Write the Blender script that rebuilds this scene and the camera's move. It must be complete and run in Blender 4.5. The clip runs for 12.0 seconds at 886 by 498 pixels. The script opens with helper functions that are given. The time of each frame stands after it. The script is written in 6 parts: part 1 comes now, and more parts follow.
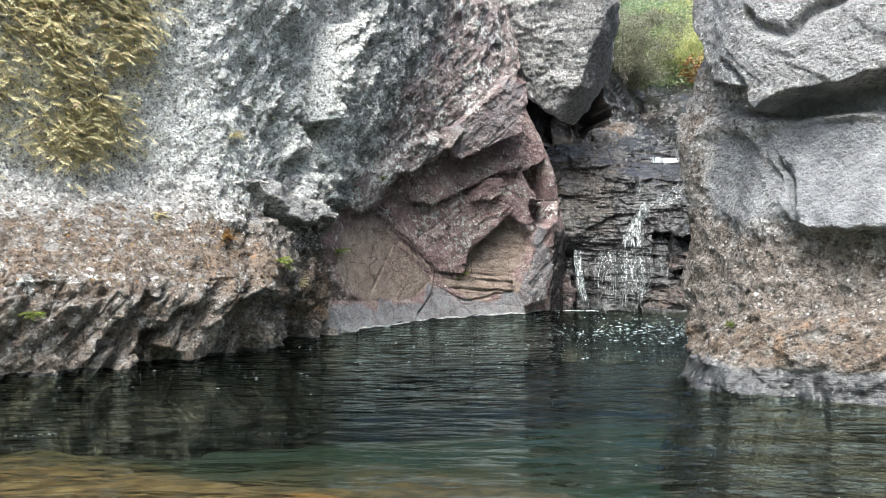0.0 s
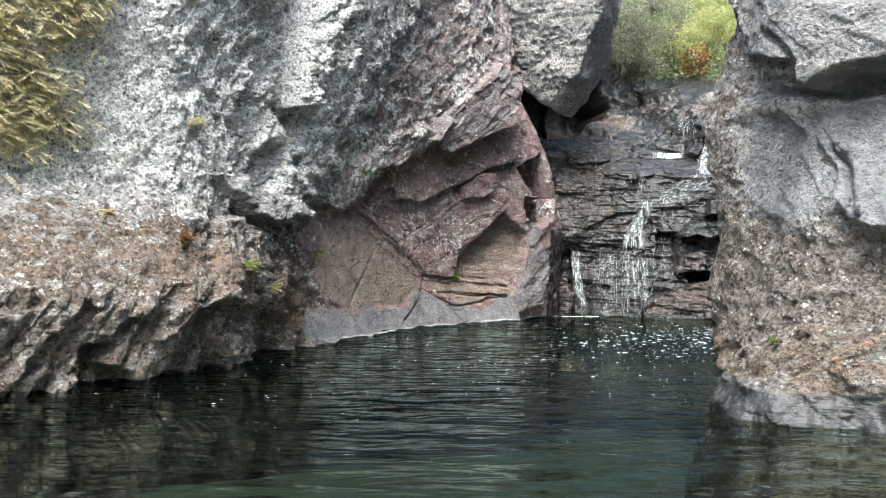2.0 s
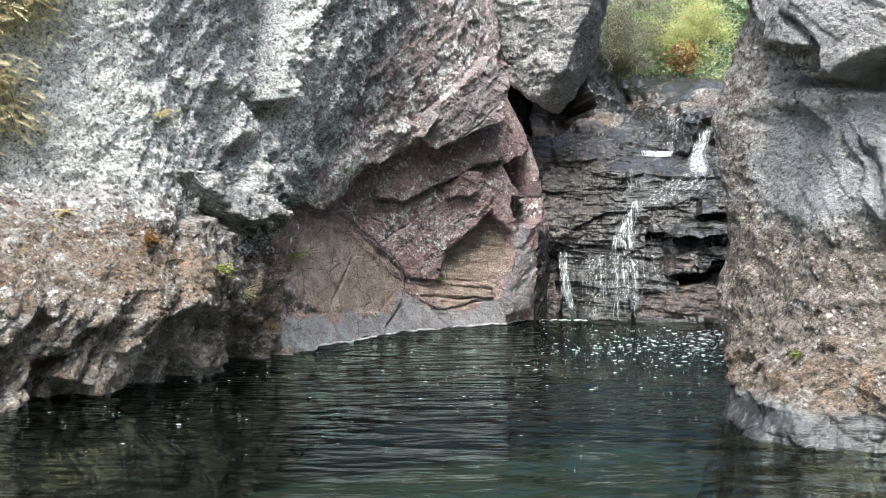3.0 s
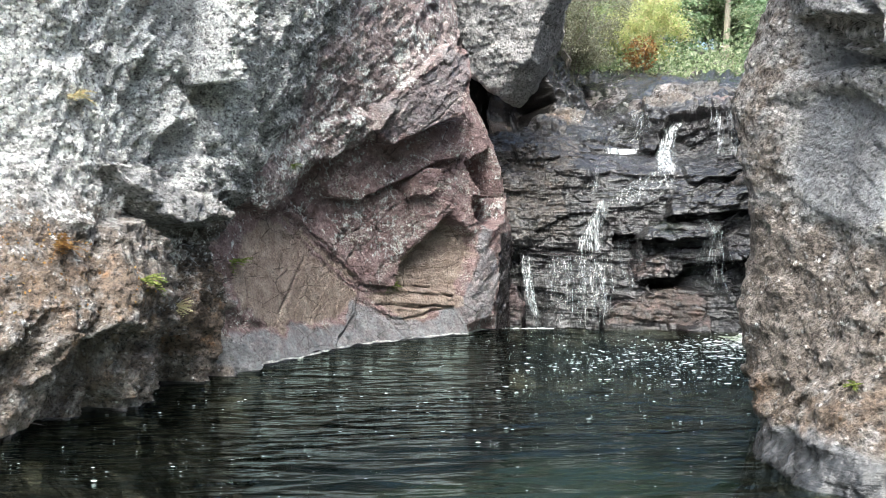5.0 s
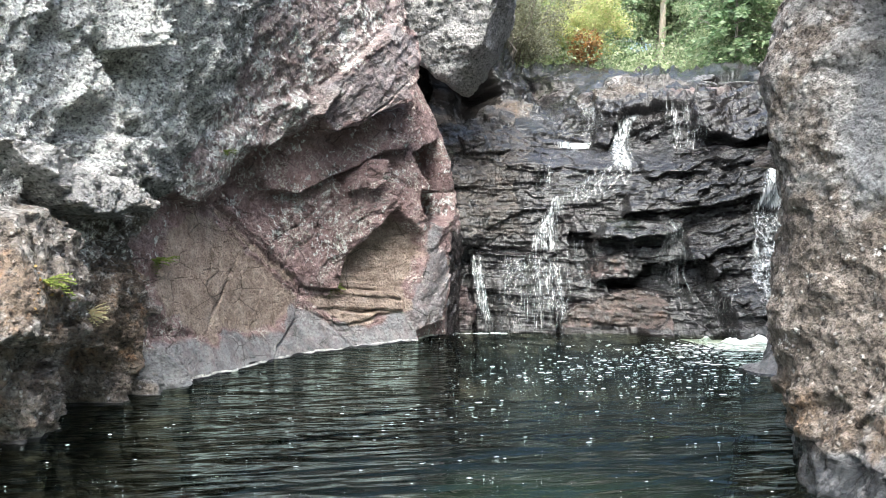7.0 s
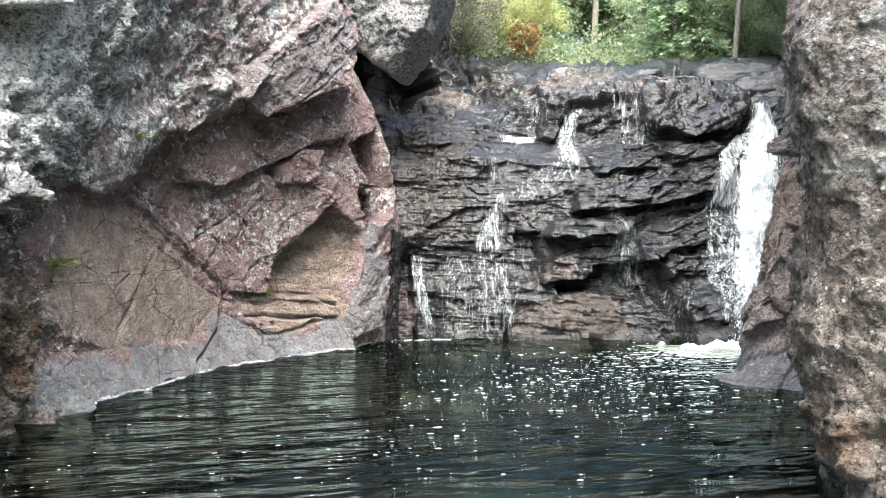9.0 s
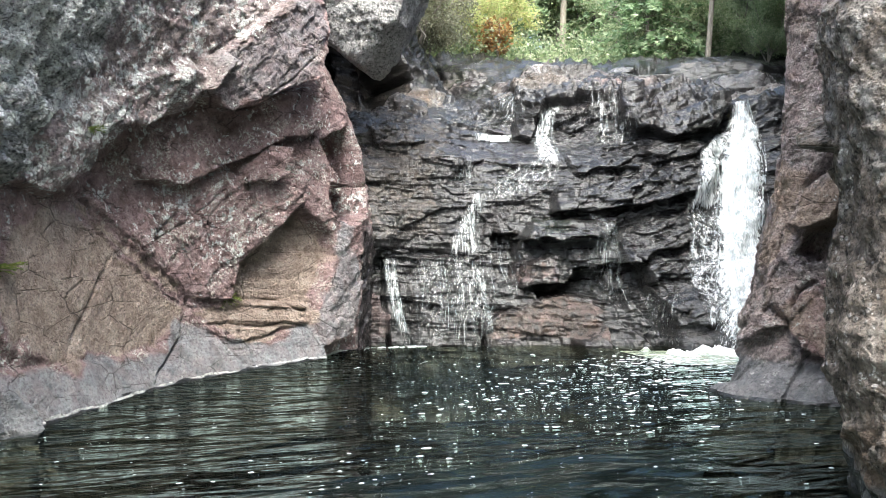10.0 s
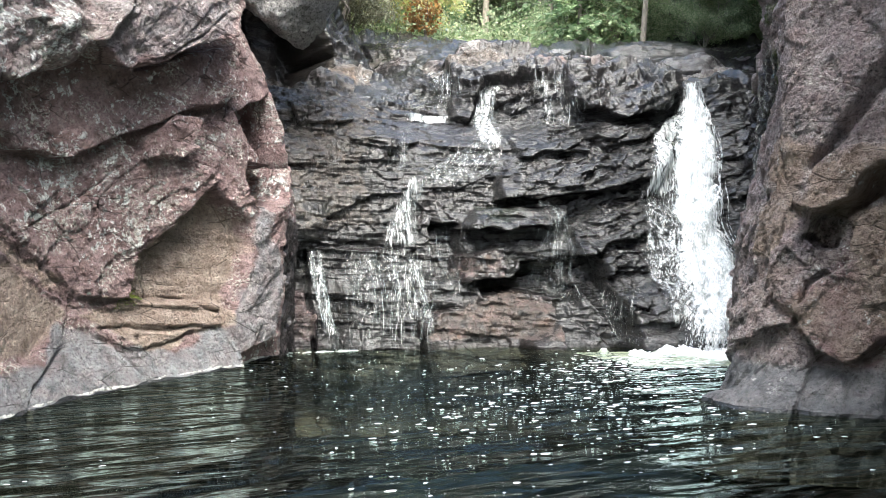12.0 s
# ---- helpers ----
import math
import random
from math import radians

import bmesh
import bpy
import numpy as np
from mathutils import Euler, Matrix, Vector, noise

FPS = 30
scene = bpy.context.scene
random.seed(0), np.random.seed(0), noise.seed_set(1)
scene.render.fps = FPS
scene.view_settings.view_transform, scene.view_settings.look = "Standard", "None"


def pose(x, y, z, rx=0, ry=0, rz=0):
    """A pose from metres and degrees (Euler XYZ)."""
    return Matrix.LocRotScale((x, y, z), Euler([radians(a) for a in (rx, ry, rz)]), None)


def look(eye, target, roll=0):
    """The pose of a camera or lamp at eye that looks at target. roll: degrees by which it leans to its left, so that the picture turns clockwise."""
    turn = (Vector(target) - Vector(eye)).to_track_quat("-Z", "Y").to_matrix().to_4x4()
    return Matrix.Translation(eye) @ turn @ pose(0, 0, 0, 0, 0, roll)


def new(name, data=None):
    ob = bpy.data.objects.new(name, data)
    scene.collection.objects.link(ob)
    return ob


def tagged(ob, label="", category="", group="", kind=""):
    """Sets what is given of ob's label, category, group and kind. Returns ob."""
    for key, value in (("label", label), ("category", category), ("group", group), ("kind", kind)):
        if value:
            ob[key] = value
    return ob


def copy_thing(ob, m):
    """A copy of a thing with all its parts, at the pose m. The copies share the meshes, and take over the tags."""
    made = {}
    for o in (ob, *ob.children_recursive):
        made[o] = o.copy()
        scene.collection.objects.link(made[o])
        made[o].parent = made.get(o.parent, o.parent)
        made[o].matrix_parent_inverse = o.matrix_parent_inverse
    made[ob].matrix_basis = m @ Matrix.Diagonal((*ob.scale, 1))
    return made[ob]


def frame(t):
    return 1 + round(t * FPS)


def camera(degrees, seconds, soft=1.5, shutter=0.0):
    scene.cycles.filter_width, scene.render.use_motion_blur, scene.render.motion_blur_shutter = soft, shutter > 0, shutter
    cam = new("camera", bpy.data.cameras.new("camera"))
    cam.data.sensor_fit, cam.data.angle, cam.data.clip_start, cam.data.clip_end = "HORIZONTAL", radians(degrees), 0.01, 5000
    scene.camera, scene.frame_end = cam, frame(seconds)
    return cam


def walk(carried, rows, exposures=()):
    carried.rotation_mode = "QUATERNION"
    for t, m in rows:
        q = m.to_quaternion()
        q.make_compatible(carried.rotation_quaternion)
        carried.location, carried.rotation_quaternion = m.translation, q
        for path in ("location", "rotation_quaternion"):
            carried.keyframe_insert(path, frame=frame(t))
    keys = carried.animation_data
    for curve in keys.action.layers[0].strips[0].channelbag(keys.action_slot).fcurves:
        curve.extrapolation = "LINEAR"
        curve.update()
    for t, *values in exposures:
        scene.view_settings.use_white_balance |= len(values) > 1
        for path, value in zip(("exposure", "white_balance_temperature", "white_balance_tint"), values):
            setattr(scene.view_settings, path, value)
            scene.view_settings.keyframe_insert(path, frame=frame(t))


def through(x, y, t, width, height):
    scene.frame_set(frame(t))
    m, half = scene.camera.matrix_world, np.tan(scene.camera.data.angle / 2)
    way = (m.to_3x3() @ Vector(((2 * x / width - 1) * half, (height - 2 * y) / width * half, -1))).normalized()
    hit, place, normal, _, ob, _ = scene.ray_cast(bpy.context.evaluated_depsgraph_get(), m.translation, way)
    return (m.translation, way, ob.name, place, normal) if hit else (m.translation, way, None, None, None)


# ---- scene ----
cam = camera(55.1, 12.0, soft=0.5)
PATH = [
    (0, (0.413, -0.155, 1.385), (0.332, 1.844, 1.388), -0.2),
    (0.5, (0.416, 0.194, 1.397), (0.334, 2.193, 1.4), -0.1),
    (1, (0.404, 0.536, 1.398), (0.32, 2.534, 1.401), -0.1),
    (1.5, (0.369, 0.876, 1.397), (0.301, 2.874, 1.399), -0.2),
    (2, (0.318, 1.22, 1.411), (0.269, 3.219, 1.414), -0.2),
    (2.5, (0.266, 1.561, 1.434), (0.237, 3.561, 1.436), -0.2),
    (3, (0.211, 1.908, 1.46), (0.212, 3.908, 1.46), -0.2),
    (5, (-0.088, 3.227, 1.531), (0.056, 5.222, 1.53), -0.3),
    (5.5, (-0.187, 3.559, 1.524), (-0.004, 5.551, 1.526), -0.3),
    (6, (-0.268, 3.871, 1.511), (-0.045, 5.859, 1.513), -0.4),
    (6.5, (-0.336, 4.19, 1.486), (-0.064, 6.171, 1.491), -0.4),
    (7, (-0.376, 4.503, 1.463), (-0.054, 6.477, 1.468), -0.4),
    (9, (-0.438, 5.683, 1.471), (0.061, 7.619, 1.474), -0.4),
    (9.5, (-0.458, 6.0, 1.482), (0.082, 7.926, 1.486), -0.4),
    (10, (-0.481, 6.351, 1.482), (0.105, 8.263, 1.489), -0.5),
    (10.5, (-0.43, 6.717, 1.461), (0.202, 8.615, 1.472), -0.6),
    (11, (-0.426, 7.125, 1.419), (0.255, 9.005, 1.43), -0.7),
    (11.5, (-0.404, 7.515, 1.397), (0.332, 9.374, 1.402), -0.6),
    (12, (-0.348, 7.932, 1.379), (0.437, 9.772, 1.381), -0.6),
]
walk(cam, [(t, look(eye, target, roll)) for t, eye, target, roll in PATH], [(0.0, 2.0, 6000, 3), (5.5, 2.2, 6050, 4), (9.0, 2.42, 6100, 4), (12.0, 2.42, 6150, 4)])

# ---- light ----
world = bpy.data.worlds.new("overcast_sky")
scene.world = world
world.use_nodes = True
wn = world.node_tree
sky = wn.nodes.new("ShaderNodeTexSky")
sky.sky_type, sky.sun_disc = "NISHITA", False
SUN_UP, SUN_ROUND = radians(62), radians(190)
sky.sun_elevation, sky.sun_rotation = SUN_UP, SUN_ROUND
sky.air_density, sky.dust_density, sky.ozone_density = 1.0, 5.0, 0.3
wn.links.new(sky.outputs[0], wn.nodes["Background"].inputs[0])
wn.nodes["Background"].inputs[1].default_value = 0.15
sun = new("sun", bpy.data.lights.new("sun", "SUN"))
sun.data.energy, sun.data.angle, sun.data.color = 1.5, radians(35), (1.0, 0.97, 0.93)
sun.matrix_world = look((0, 0, 0), (-math.sin(SUN_ROUND) * math.cos(SUN_UP), -math.cos(SUN_ROUND) * math.cos(SUN_UP), -math.sin(SUN_UP)))


# ---- noise ----
def lattice(ix, iy, iz, seed):
    """A random value in -1..1 at each whole-numbered place."""
    h = np.asarray(ix).astype(np.uint32) * np.uint32(374761393) + np.asarray(iy).astype(np.uint32) * np.uint32(668265263)
    h += np.asarray(iz).astype(np.uint32) * np.uint32(1274126177) + np.uint32((seed * 974711) & 0xFFFFFFFF)
    h ^= h >> np.uint32(13)
    h *= np.uint32(1103515245)
    h ^= h >> np.uint32(16)
    h *= np.uint32(2246822519)
    h ^= h >> np.uint32(15)
    return (h & np.uint32(0xFFFFFF)).astype(np.float32) / np.float32(0x7FFFFF) - np.float32(1.0)


def vnoise(p, seed=0):
    """Smooth noise in -1..1 at the points p (n, 3)."""
    fl = np.floor(p)
    i = fl.astype(np.int64)
    f = (p - fl).astype(np.float32)
    f = f * f * f * (f * (f * 6 - 15) + 10)
    total = 0
    for dx in (0, 1):
        for dy in (0, 1):
            for dz in (0, 1):
                w = (f[:, 0] if dx else 1 - f[:, 0]) * (f[:, 1] if dy else 1 - f[:, 1]) * (f[:, 2] if dz else 1 - f[:, 2])
                total = total + w * lattice(i[:, 0] + dx, i[:, 1] + dy, i[:, 2] + dz, seed)
    return total


def fbm(p, scale, octaves=4, seed=0, gain=0.5):
    total, amp = 0, 1.0
    for k in range(octaves):
        total = total + amp * vnoise(p / scale, seed + 17 * k)
        scale, amp = scale / 2.03, amp * gain
    return total


def ridged(p, scale, octaves=4, seed=0, gain=0.5):
    total, amp = 0, 1.0
    for k in range(octaves):
        total = total + amp * (1 - 2 * np.abs(vnoise(p / scale, seed + 31 * k)))
        scale, amp = scale / 2.1, amp * gain
    return total


def cells(p, scale, seed=0):
    """Worley noise: distance to the nearest point, and the nearest cell's random value."""
    q = p / scale
    fl = np.floor(q)
    i = fl.astype(np.int64)
    f = (q - fl).astype(np.float32)
    d1 = np.full(len(p), 9.0, np.float32)
    val = np.zeros(len(p), np.float32)
    for dx in (-1, 0, 1):
        for dy in (-1, 0, 1):
            for dz in (-1, 0, 1):
                cx, cy, cz = i[:, 0] + dx, i[:, 1] + dy, i[:, 2] + dz
                h = lattice(cx, cy, cz, seed)
                # three jitters out of one random value
                a = (h * 7.31) % 1.0 * 0.9 + 0.05 + dx - f[:, 0]
                b = (h * 131.7) % 1.0 * 0.9 + 0.05 + dy - f[:, 1]
                c = (h * 1733.3) % 1.0 * 0.9 + 0.05 + dz - f[:, 2]
                d = a * a + b * b + c * c
                near = d < d1
                val = np.where(near, h, val)
                d1 = np.where(near, d, d1)
    return np.sqrt(d1), val


def smooth(a, b, x):
    t = np.clip((x - a) / (b - a), 0, 1)
    return t * t * (3 - 2 * t)


# ---- lofted rock faces ----
def catmull(values, t):
    """Values (n, k) read at the places t along their first axis."""
    v = np.asarray(values, float)
    n = len(v)
    i = np.clip(np.floor(t).astype(int), 0, n - 2)
    f = (t - i)[:, None]
    p0, p1, p2, p3 = v[np.maximum(i - 1, 0)], v[i], v[i + 1], v[np.minimum(i + 2, n - 1)]
    return 0.5 * (2 * p1 + (p2 - p0) * f + (2 * p0 - 5 * p1 + 4 * p2 - p3) * f * f + (3 * p1 - p0 - 3 * p2 + p3) * f ** 3)


def even(stops):
    """Grid lines from (start, end, step) stretches."""
    return np.concatenate([np.arange(a, b - 1e-6, s) for a, b, s in stops] + [[stops[-1][1]]])


class Face:
    """A rock face as a grid over u (along its foot) and v (its height), with an outward direction at every place."""

    def __init__(self, us, vs):
        self.nu, self.nv = len(us), len(vs)
        self.u, self.v = (a.ravel() for a in np.meshgrid(us, vs))
        self.d = np.zeros(self.nu * self.nv)
        self.noise = []
        self.us, self.vs = us, vs

    def wall(self, foot, levels, rows, side, drift=0.0):
        """Upright wall: foot points in plan, offsets outward at each level, side +1 when outward is on the right of the foot's run."""
        foot = np.asarray(foot, float)
        xy = catmull(foot, self.u)
        tang = catmull(np.gradient(foot, axis=0), self.u)
        tang /= np.linalg.norm(tang, axis=1)[:, None]
        self.n = np.stack([side * tang[:, 1], -side * tang[:, 0], np.zeros(len(self.u))], 1)
        table = catmull(np.asarray(rows, float), np.interp(self.v, levels, np.arange(len(levels))))
        i = np.clip(np.floor(self.u).astype(int), 0, len(foot) - 2)
        f = self.u - i
        f = f * f * (3 - 2 * f) * 0.5 + f * 0.5
        k = np.arange(len(self.u))
        off = table[k, i] * (1 - f) + table[k, i + 1] * f
        self.base = np.concatenate([xy, self.v[:, None]], 1) + self.n * off[:, None]
        gap = np.linalg.norm(np.diff(foot, axis=0), axis=1)
        self.s = np.interp(self.u, np.arange(len(foot)), np.concatenate([[0], np.cumsum(gap)]))
        self.gap = np.concatenate([[0], np.cumsum(gap)])
        return self

    def run(self, u):
        """Metres along the foot at u."""
        return np.interp(u, np.arange(len(self.gap)), self.gap)

    def warped(self, rough, seed):
        """The face's own metres, made uneven; one set of noise serves all edges."""
        if not self.noise:
            self.noise = [fbm(self.base, 0.38, 3, 5 + 4 * k) for k in range(4)]
        i, j = seed % 4, (seed // 4 + 1 + seed) % 4
        return self.s + rough * self.noise[i], self.v - rough * self.noise[j]

    def near(self, pts, x, y, margin):
        px, py = [q[0] for q in pts], [q[1] for q in pts]
        return np.where((x > min(px) - margin) & (x < max(px) + margin) & (y > min(py) - margin) & (y < max(py) + margin))[0]

    def inside(self, poly, rough=0.0, seed=0, scale=0.35):
        """Signed metres inside a polygon of (u, v) corners, its edge made uneven."""
        pts = [(self.run(u), v) for u, v in poly]
        x, y = self.warped(rough, seed)
        out = np.full(len(x), -1.0)
        at = self.near(pts, x, y, 0.7)
        x, y = x[at], y[at]
        best = np.full(len(x), 1e9)
        odd = np.zeros(len(x), bool)
        for (ax, ay), (bx, by) in zip(pts, pts[1:] + pts[:1]):
            ex, ey = bx - ax, by - ay
            t = np.clip(((x - ax) * ex + (y - ay) * ey) / (ex * ex + ey * ey + 1e-12), 0, 1)
            best = np.minimum(best, np.hypot(x - ax - t * ex, y - ay - t * ey))
            if abs(ey) > 1e-9:
                odd ^= ((ay > y) != (by > y)) & (x < ax + (y - ay) * ex / ey)
        out[at] = np.where(odd, best, -best)
        return out

    def slab(self, poly, rise, edge=0.05, rough=0.05, seed=0, du=0.0, dv=0.0, round_off=0.0):
        """Raise (or sink) the polygon, tilted by du, dv metres a metre, with an edge that wide."""
        s = self.inside(poly, rough, seed)
        w = smooth(-edge, edge, s)
        cu = sum(self.run(a) for a, _ in poly) / len(poly)
        cv = sum(b for _, b in poly) / len(poly)
        h = rise + du * (self.s - cu) + dv * (self.v - cv)
        if round_off:
            h = h - round_off * np.exp(-np.maximum(s, 0) / 0.12)
        self.d += w * h
        return s > 0

    def plate(self, poly, depth, du=0.0, dv=0.0, edge=0.02, rough=0.03, seed=0):
        """Set the polygon to a plane of its own: its depth at the middle, tilted by du, dv metres a metre, with a sharp edge."""
        s = self.inside(poly, rough, seed)
        w = smooth(-edge, edge, s)
        cu = sum(self.run(a) for a, _ in poly) / len(poly)
        cv = sum(b for _, b in poly) / len(poly)
        self.d += w * (depth + du * (self.s - cu) + dv * (self.v - cv) - self.d)
        return s > 0

    def crack(self, line, width, depth, rough=0.05, seed=0):
        """A groove along a polyline of (u, v)."""
        pts = [(self.run(u), v) for u, v in line]
        x, y = self.warped(rough, seed)
        at = self.near(pts, x, y, 3 * width + 0.05)
        x, y = x[at], y[at]
        best = np.full(len(x), 1e9)
        for (ax, ay), (bx, by) in zip(pts, pts[1:]):
            ex, ey = bx - ax, by - ay
            t = np.clip(((x - ax) * ex + (y - ay) * ey) / (ex * ex + ey * ey), 0, 1)
            best = np.minimum(best, np.hypot(x - ax - t * ex, y - ay - t * ey))
        self.d[at] -= depth * np.exp(-(best / width) ** 2)

    def places(self):
        return self.base + self.n * self.d[:, None]

    def at(self, u, v):
        """Places on the finished face at u, v."""
        u, v = np.atleast_1d(np.asarray(u, float)), np.atleast_1d(np.asarray(v, float))
        if len(self.noise) < 5:
            self.noise = (self.noise + [None] * 5)[:4] + [self.places().reshape(self.nv, self.nu, 3)]
        g = self.noise[4]
        i = np.clip(np.searchsorted(self.us, u) - 1, 0, self.nu - 2)
        j = np.clip(np.searchsorted(self.vs, v) - 1, 0, self.nv - 2)
        a = np.clip((u - self.us[i]) / (self.us[i + 1] - self.us[i]), 0, 1)[:, None]
        b = np.clip((v - self.vs[j]) / (self.vs[j + 1] - self.vs[j]), 0, 1)[:, None]
        return (g[j, i] * (1 - a) + g[j, i + 1] * a) * (1 - b) + (g[j + 1, i] * (1 - a) + g[j + 1, i + 1] * a) * b

    def quads(self):
        k = np.arange(self.nu * self.nv).reshape(self.nv, self.nu)
        return np.stack([k[:-1, :-1], k[:-1, 1:], k[1:, 1:], k[1:, :-1]], -1).reshape(-1, 4)


def mesh_from(name, verts, faces, material, attrs=None, soft=True):
    """A mesh of quads or triangles from arrays, with float attributes on its points."""
    me = bpy.data.meshes.new(name)
    faces = np.asarray(faces)
    k = faces.shape[1]
    me.vertices.add(len(verts))
    me.vertices.foreach_set("co", np.asarray(verts, np.float32).ravel())
    me.loops.add(faces.size)
    me.loops.foreach_set("vertex_index", faces.astype(np.int32).ravel())
    me.polygons.add(len(faces))
    me.polygons.foreach_set("loop_start", np.arange(0, faces.size, k, dtype=np.int32))
    me.polygons.foreach_set("use_smooth", np.full(len(faces), soft))
    me.update(calc_edges=True)
    for key, values in (attrs or {}).items():
        me.attributes.new(key, "FLOAT", "POINT").data.foreach_set("value", np.asarray(values, np.float32))
    me.materials.append(material)
    me.validate()
    return me


def cut(faces, keep, verts, attrs):
    """The faces chosen, with the vertices that they use."""
    f = faces[keep]
    used, inv = np.unique(f, return_inverse=True)
    return verts[used], inv.reshape(f.shape), {k: a[used] for k, a in attrs.items()}


def thing(name, label, category, group="", kind="", at=(0, 0, 0)):
    ob = new(name)
    ob.location = at
    return tagged(ob, label, category, group, kind)


def part_mesh(name, me, parent, label=""):
    ob = new(name, me)
    ob.parent = parent
    ob.matrix_parent_inverse = Matrix.Translation(-parent.location)
    return tagged(ob, label)


# ---- materials ----
def nodes_for(name):
    m = bpy.data.materials.new(name)
    m.use_nodes = True
    nt = m.node_tree
    return m, nt, nt.nodes["Principled BSDF"]


class Net:
    """Short hand for node trees."""

    def __init__(self, nt):
        self.nt = nt
        self.geo = nt.nodes.new("ShaderNodeNewGeometry").outputs["Position"]

    def put(self, kind, **inputs):
        n = self.nt.nodes.new(kind)
        for key, value in inputs.items():
            self.feed(n.inputs[key.replace("_", " ")], value)
        return n

    def feed(self, socket, value):
        if isinstance(value, bpy.types.NodeSocket):
            self.nt.links.new(value, socket)
        else:
            socket.default_value = value

    def noise(self, scale, detail=4.0, rough=0.55, vec=None, distort=0.0):
        n = self.put("ShaderNodeTexNoise", Scale=scale, Detail=detail, Roughness=rough, Distortion=distort)
        self.feed(n.inputs["Vector"], vec or self.geo)
        return n.outputs["Fac"]

    def stretch(self, x, y, z, turn=(0, 0, 0)):
        n = self.nt.nodes.new("ShaderNodeMapping")
        n.inputs["Scale"].default_value = (x, y, z)
        n.inputs["Rotation"].default_value = [radians(a) for a in turn]
        self.feed(n.inputs["Vector"], self.geo)
        return n.outputs[0]

    def cell(self, scale, feature="F1", vec=None, out="Distance"):
        n = self.nt.nodes.new("ShaderNodeTexVoronoi")
        n.feature = feature
        n.inputs["Scale"].default_value = scale
        self.feed(n.inputs["Vector"], vec or self.geo)
        return n.outputs[out]

    def ramp(self, value, *stops):
        n = self.nt.nodes.new("ShaderNodeValToRGB")
        el = n.color_ramp.elements
        while len(el) < len(stops):
            el.new(0.5)
        for e, (at, c) in zip(el, stops):
            e.position = at
            e.color = (c, c, c, 1) if isinstance(c, (int, float)) else (*c, 1)
        self.feed(n.inputs[0], value)
        return n.outputs[0]

    def mix(self, fac, a, b, kind="MIX"):
        n = self.nt.nodes.new("ShaderNodeMix")
        n.data_type, n.blend_type = "RGBA", kind
        for socket, value in ((n.inputs[0], fac), (n.inputs[6], a), (n.inputs[7], b)):
            if isinstance(value, tuple) and len(value) == 3:
                value = (*value, 1)
            self.feed(socket, value)
        return n.outputs[2]

    def math(self, op, a, b=0.0, clamp=False):
        n = self.nt.nodes.new("ShaderNodeMath")
        n.operation, n.use_clamp = op, clamp
        self.feed(n.inputs[0], a)
        self.feed(n.inputs[1], b)
        return n.outputs[0]

    def attr(self, name):
        n = self.nt.nodes.new("ShaderNodeAttribute")
        n.attribute_name = name
        return n.outputs["Fac"]

    def bump(self, height, strength, distance, below=None):
        n = self.put("ShaderNodeBump", Strength=strength, Distance=distance, Height=height)
        if below:
            self.feed(n.inputs["Normal"], below)
        return n.outputs[0]


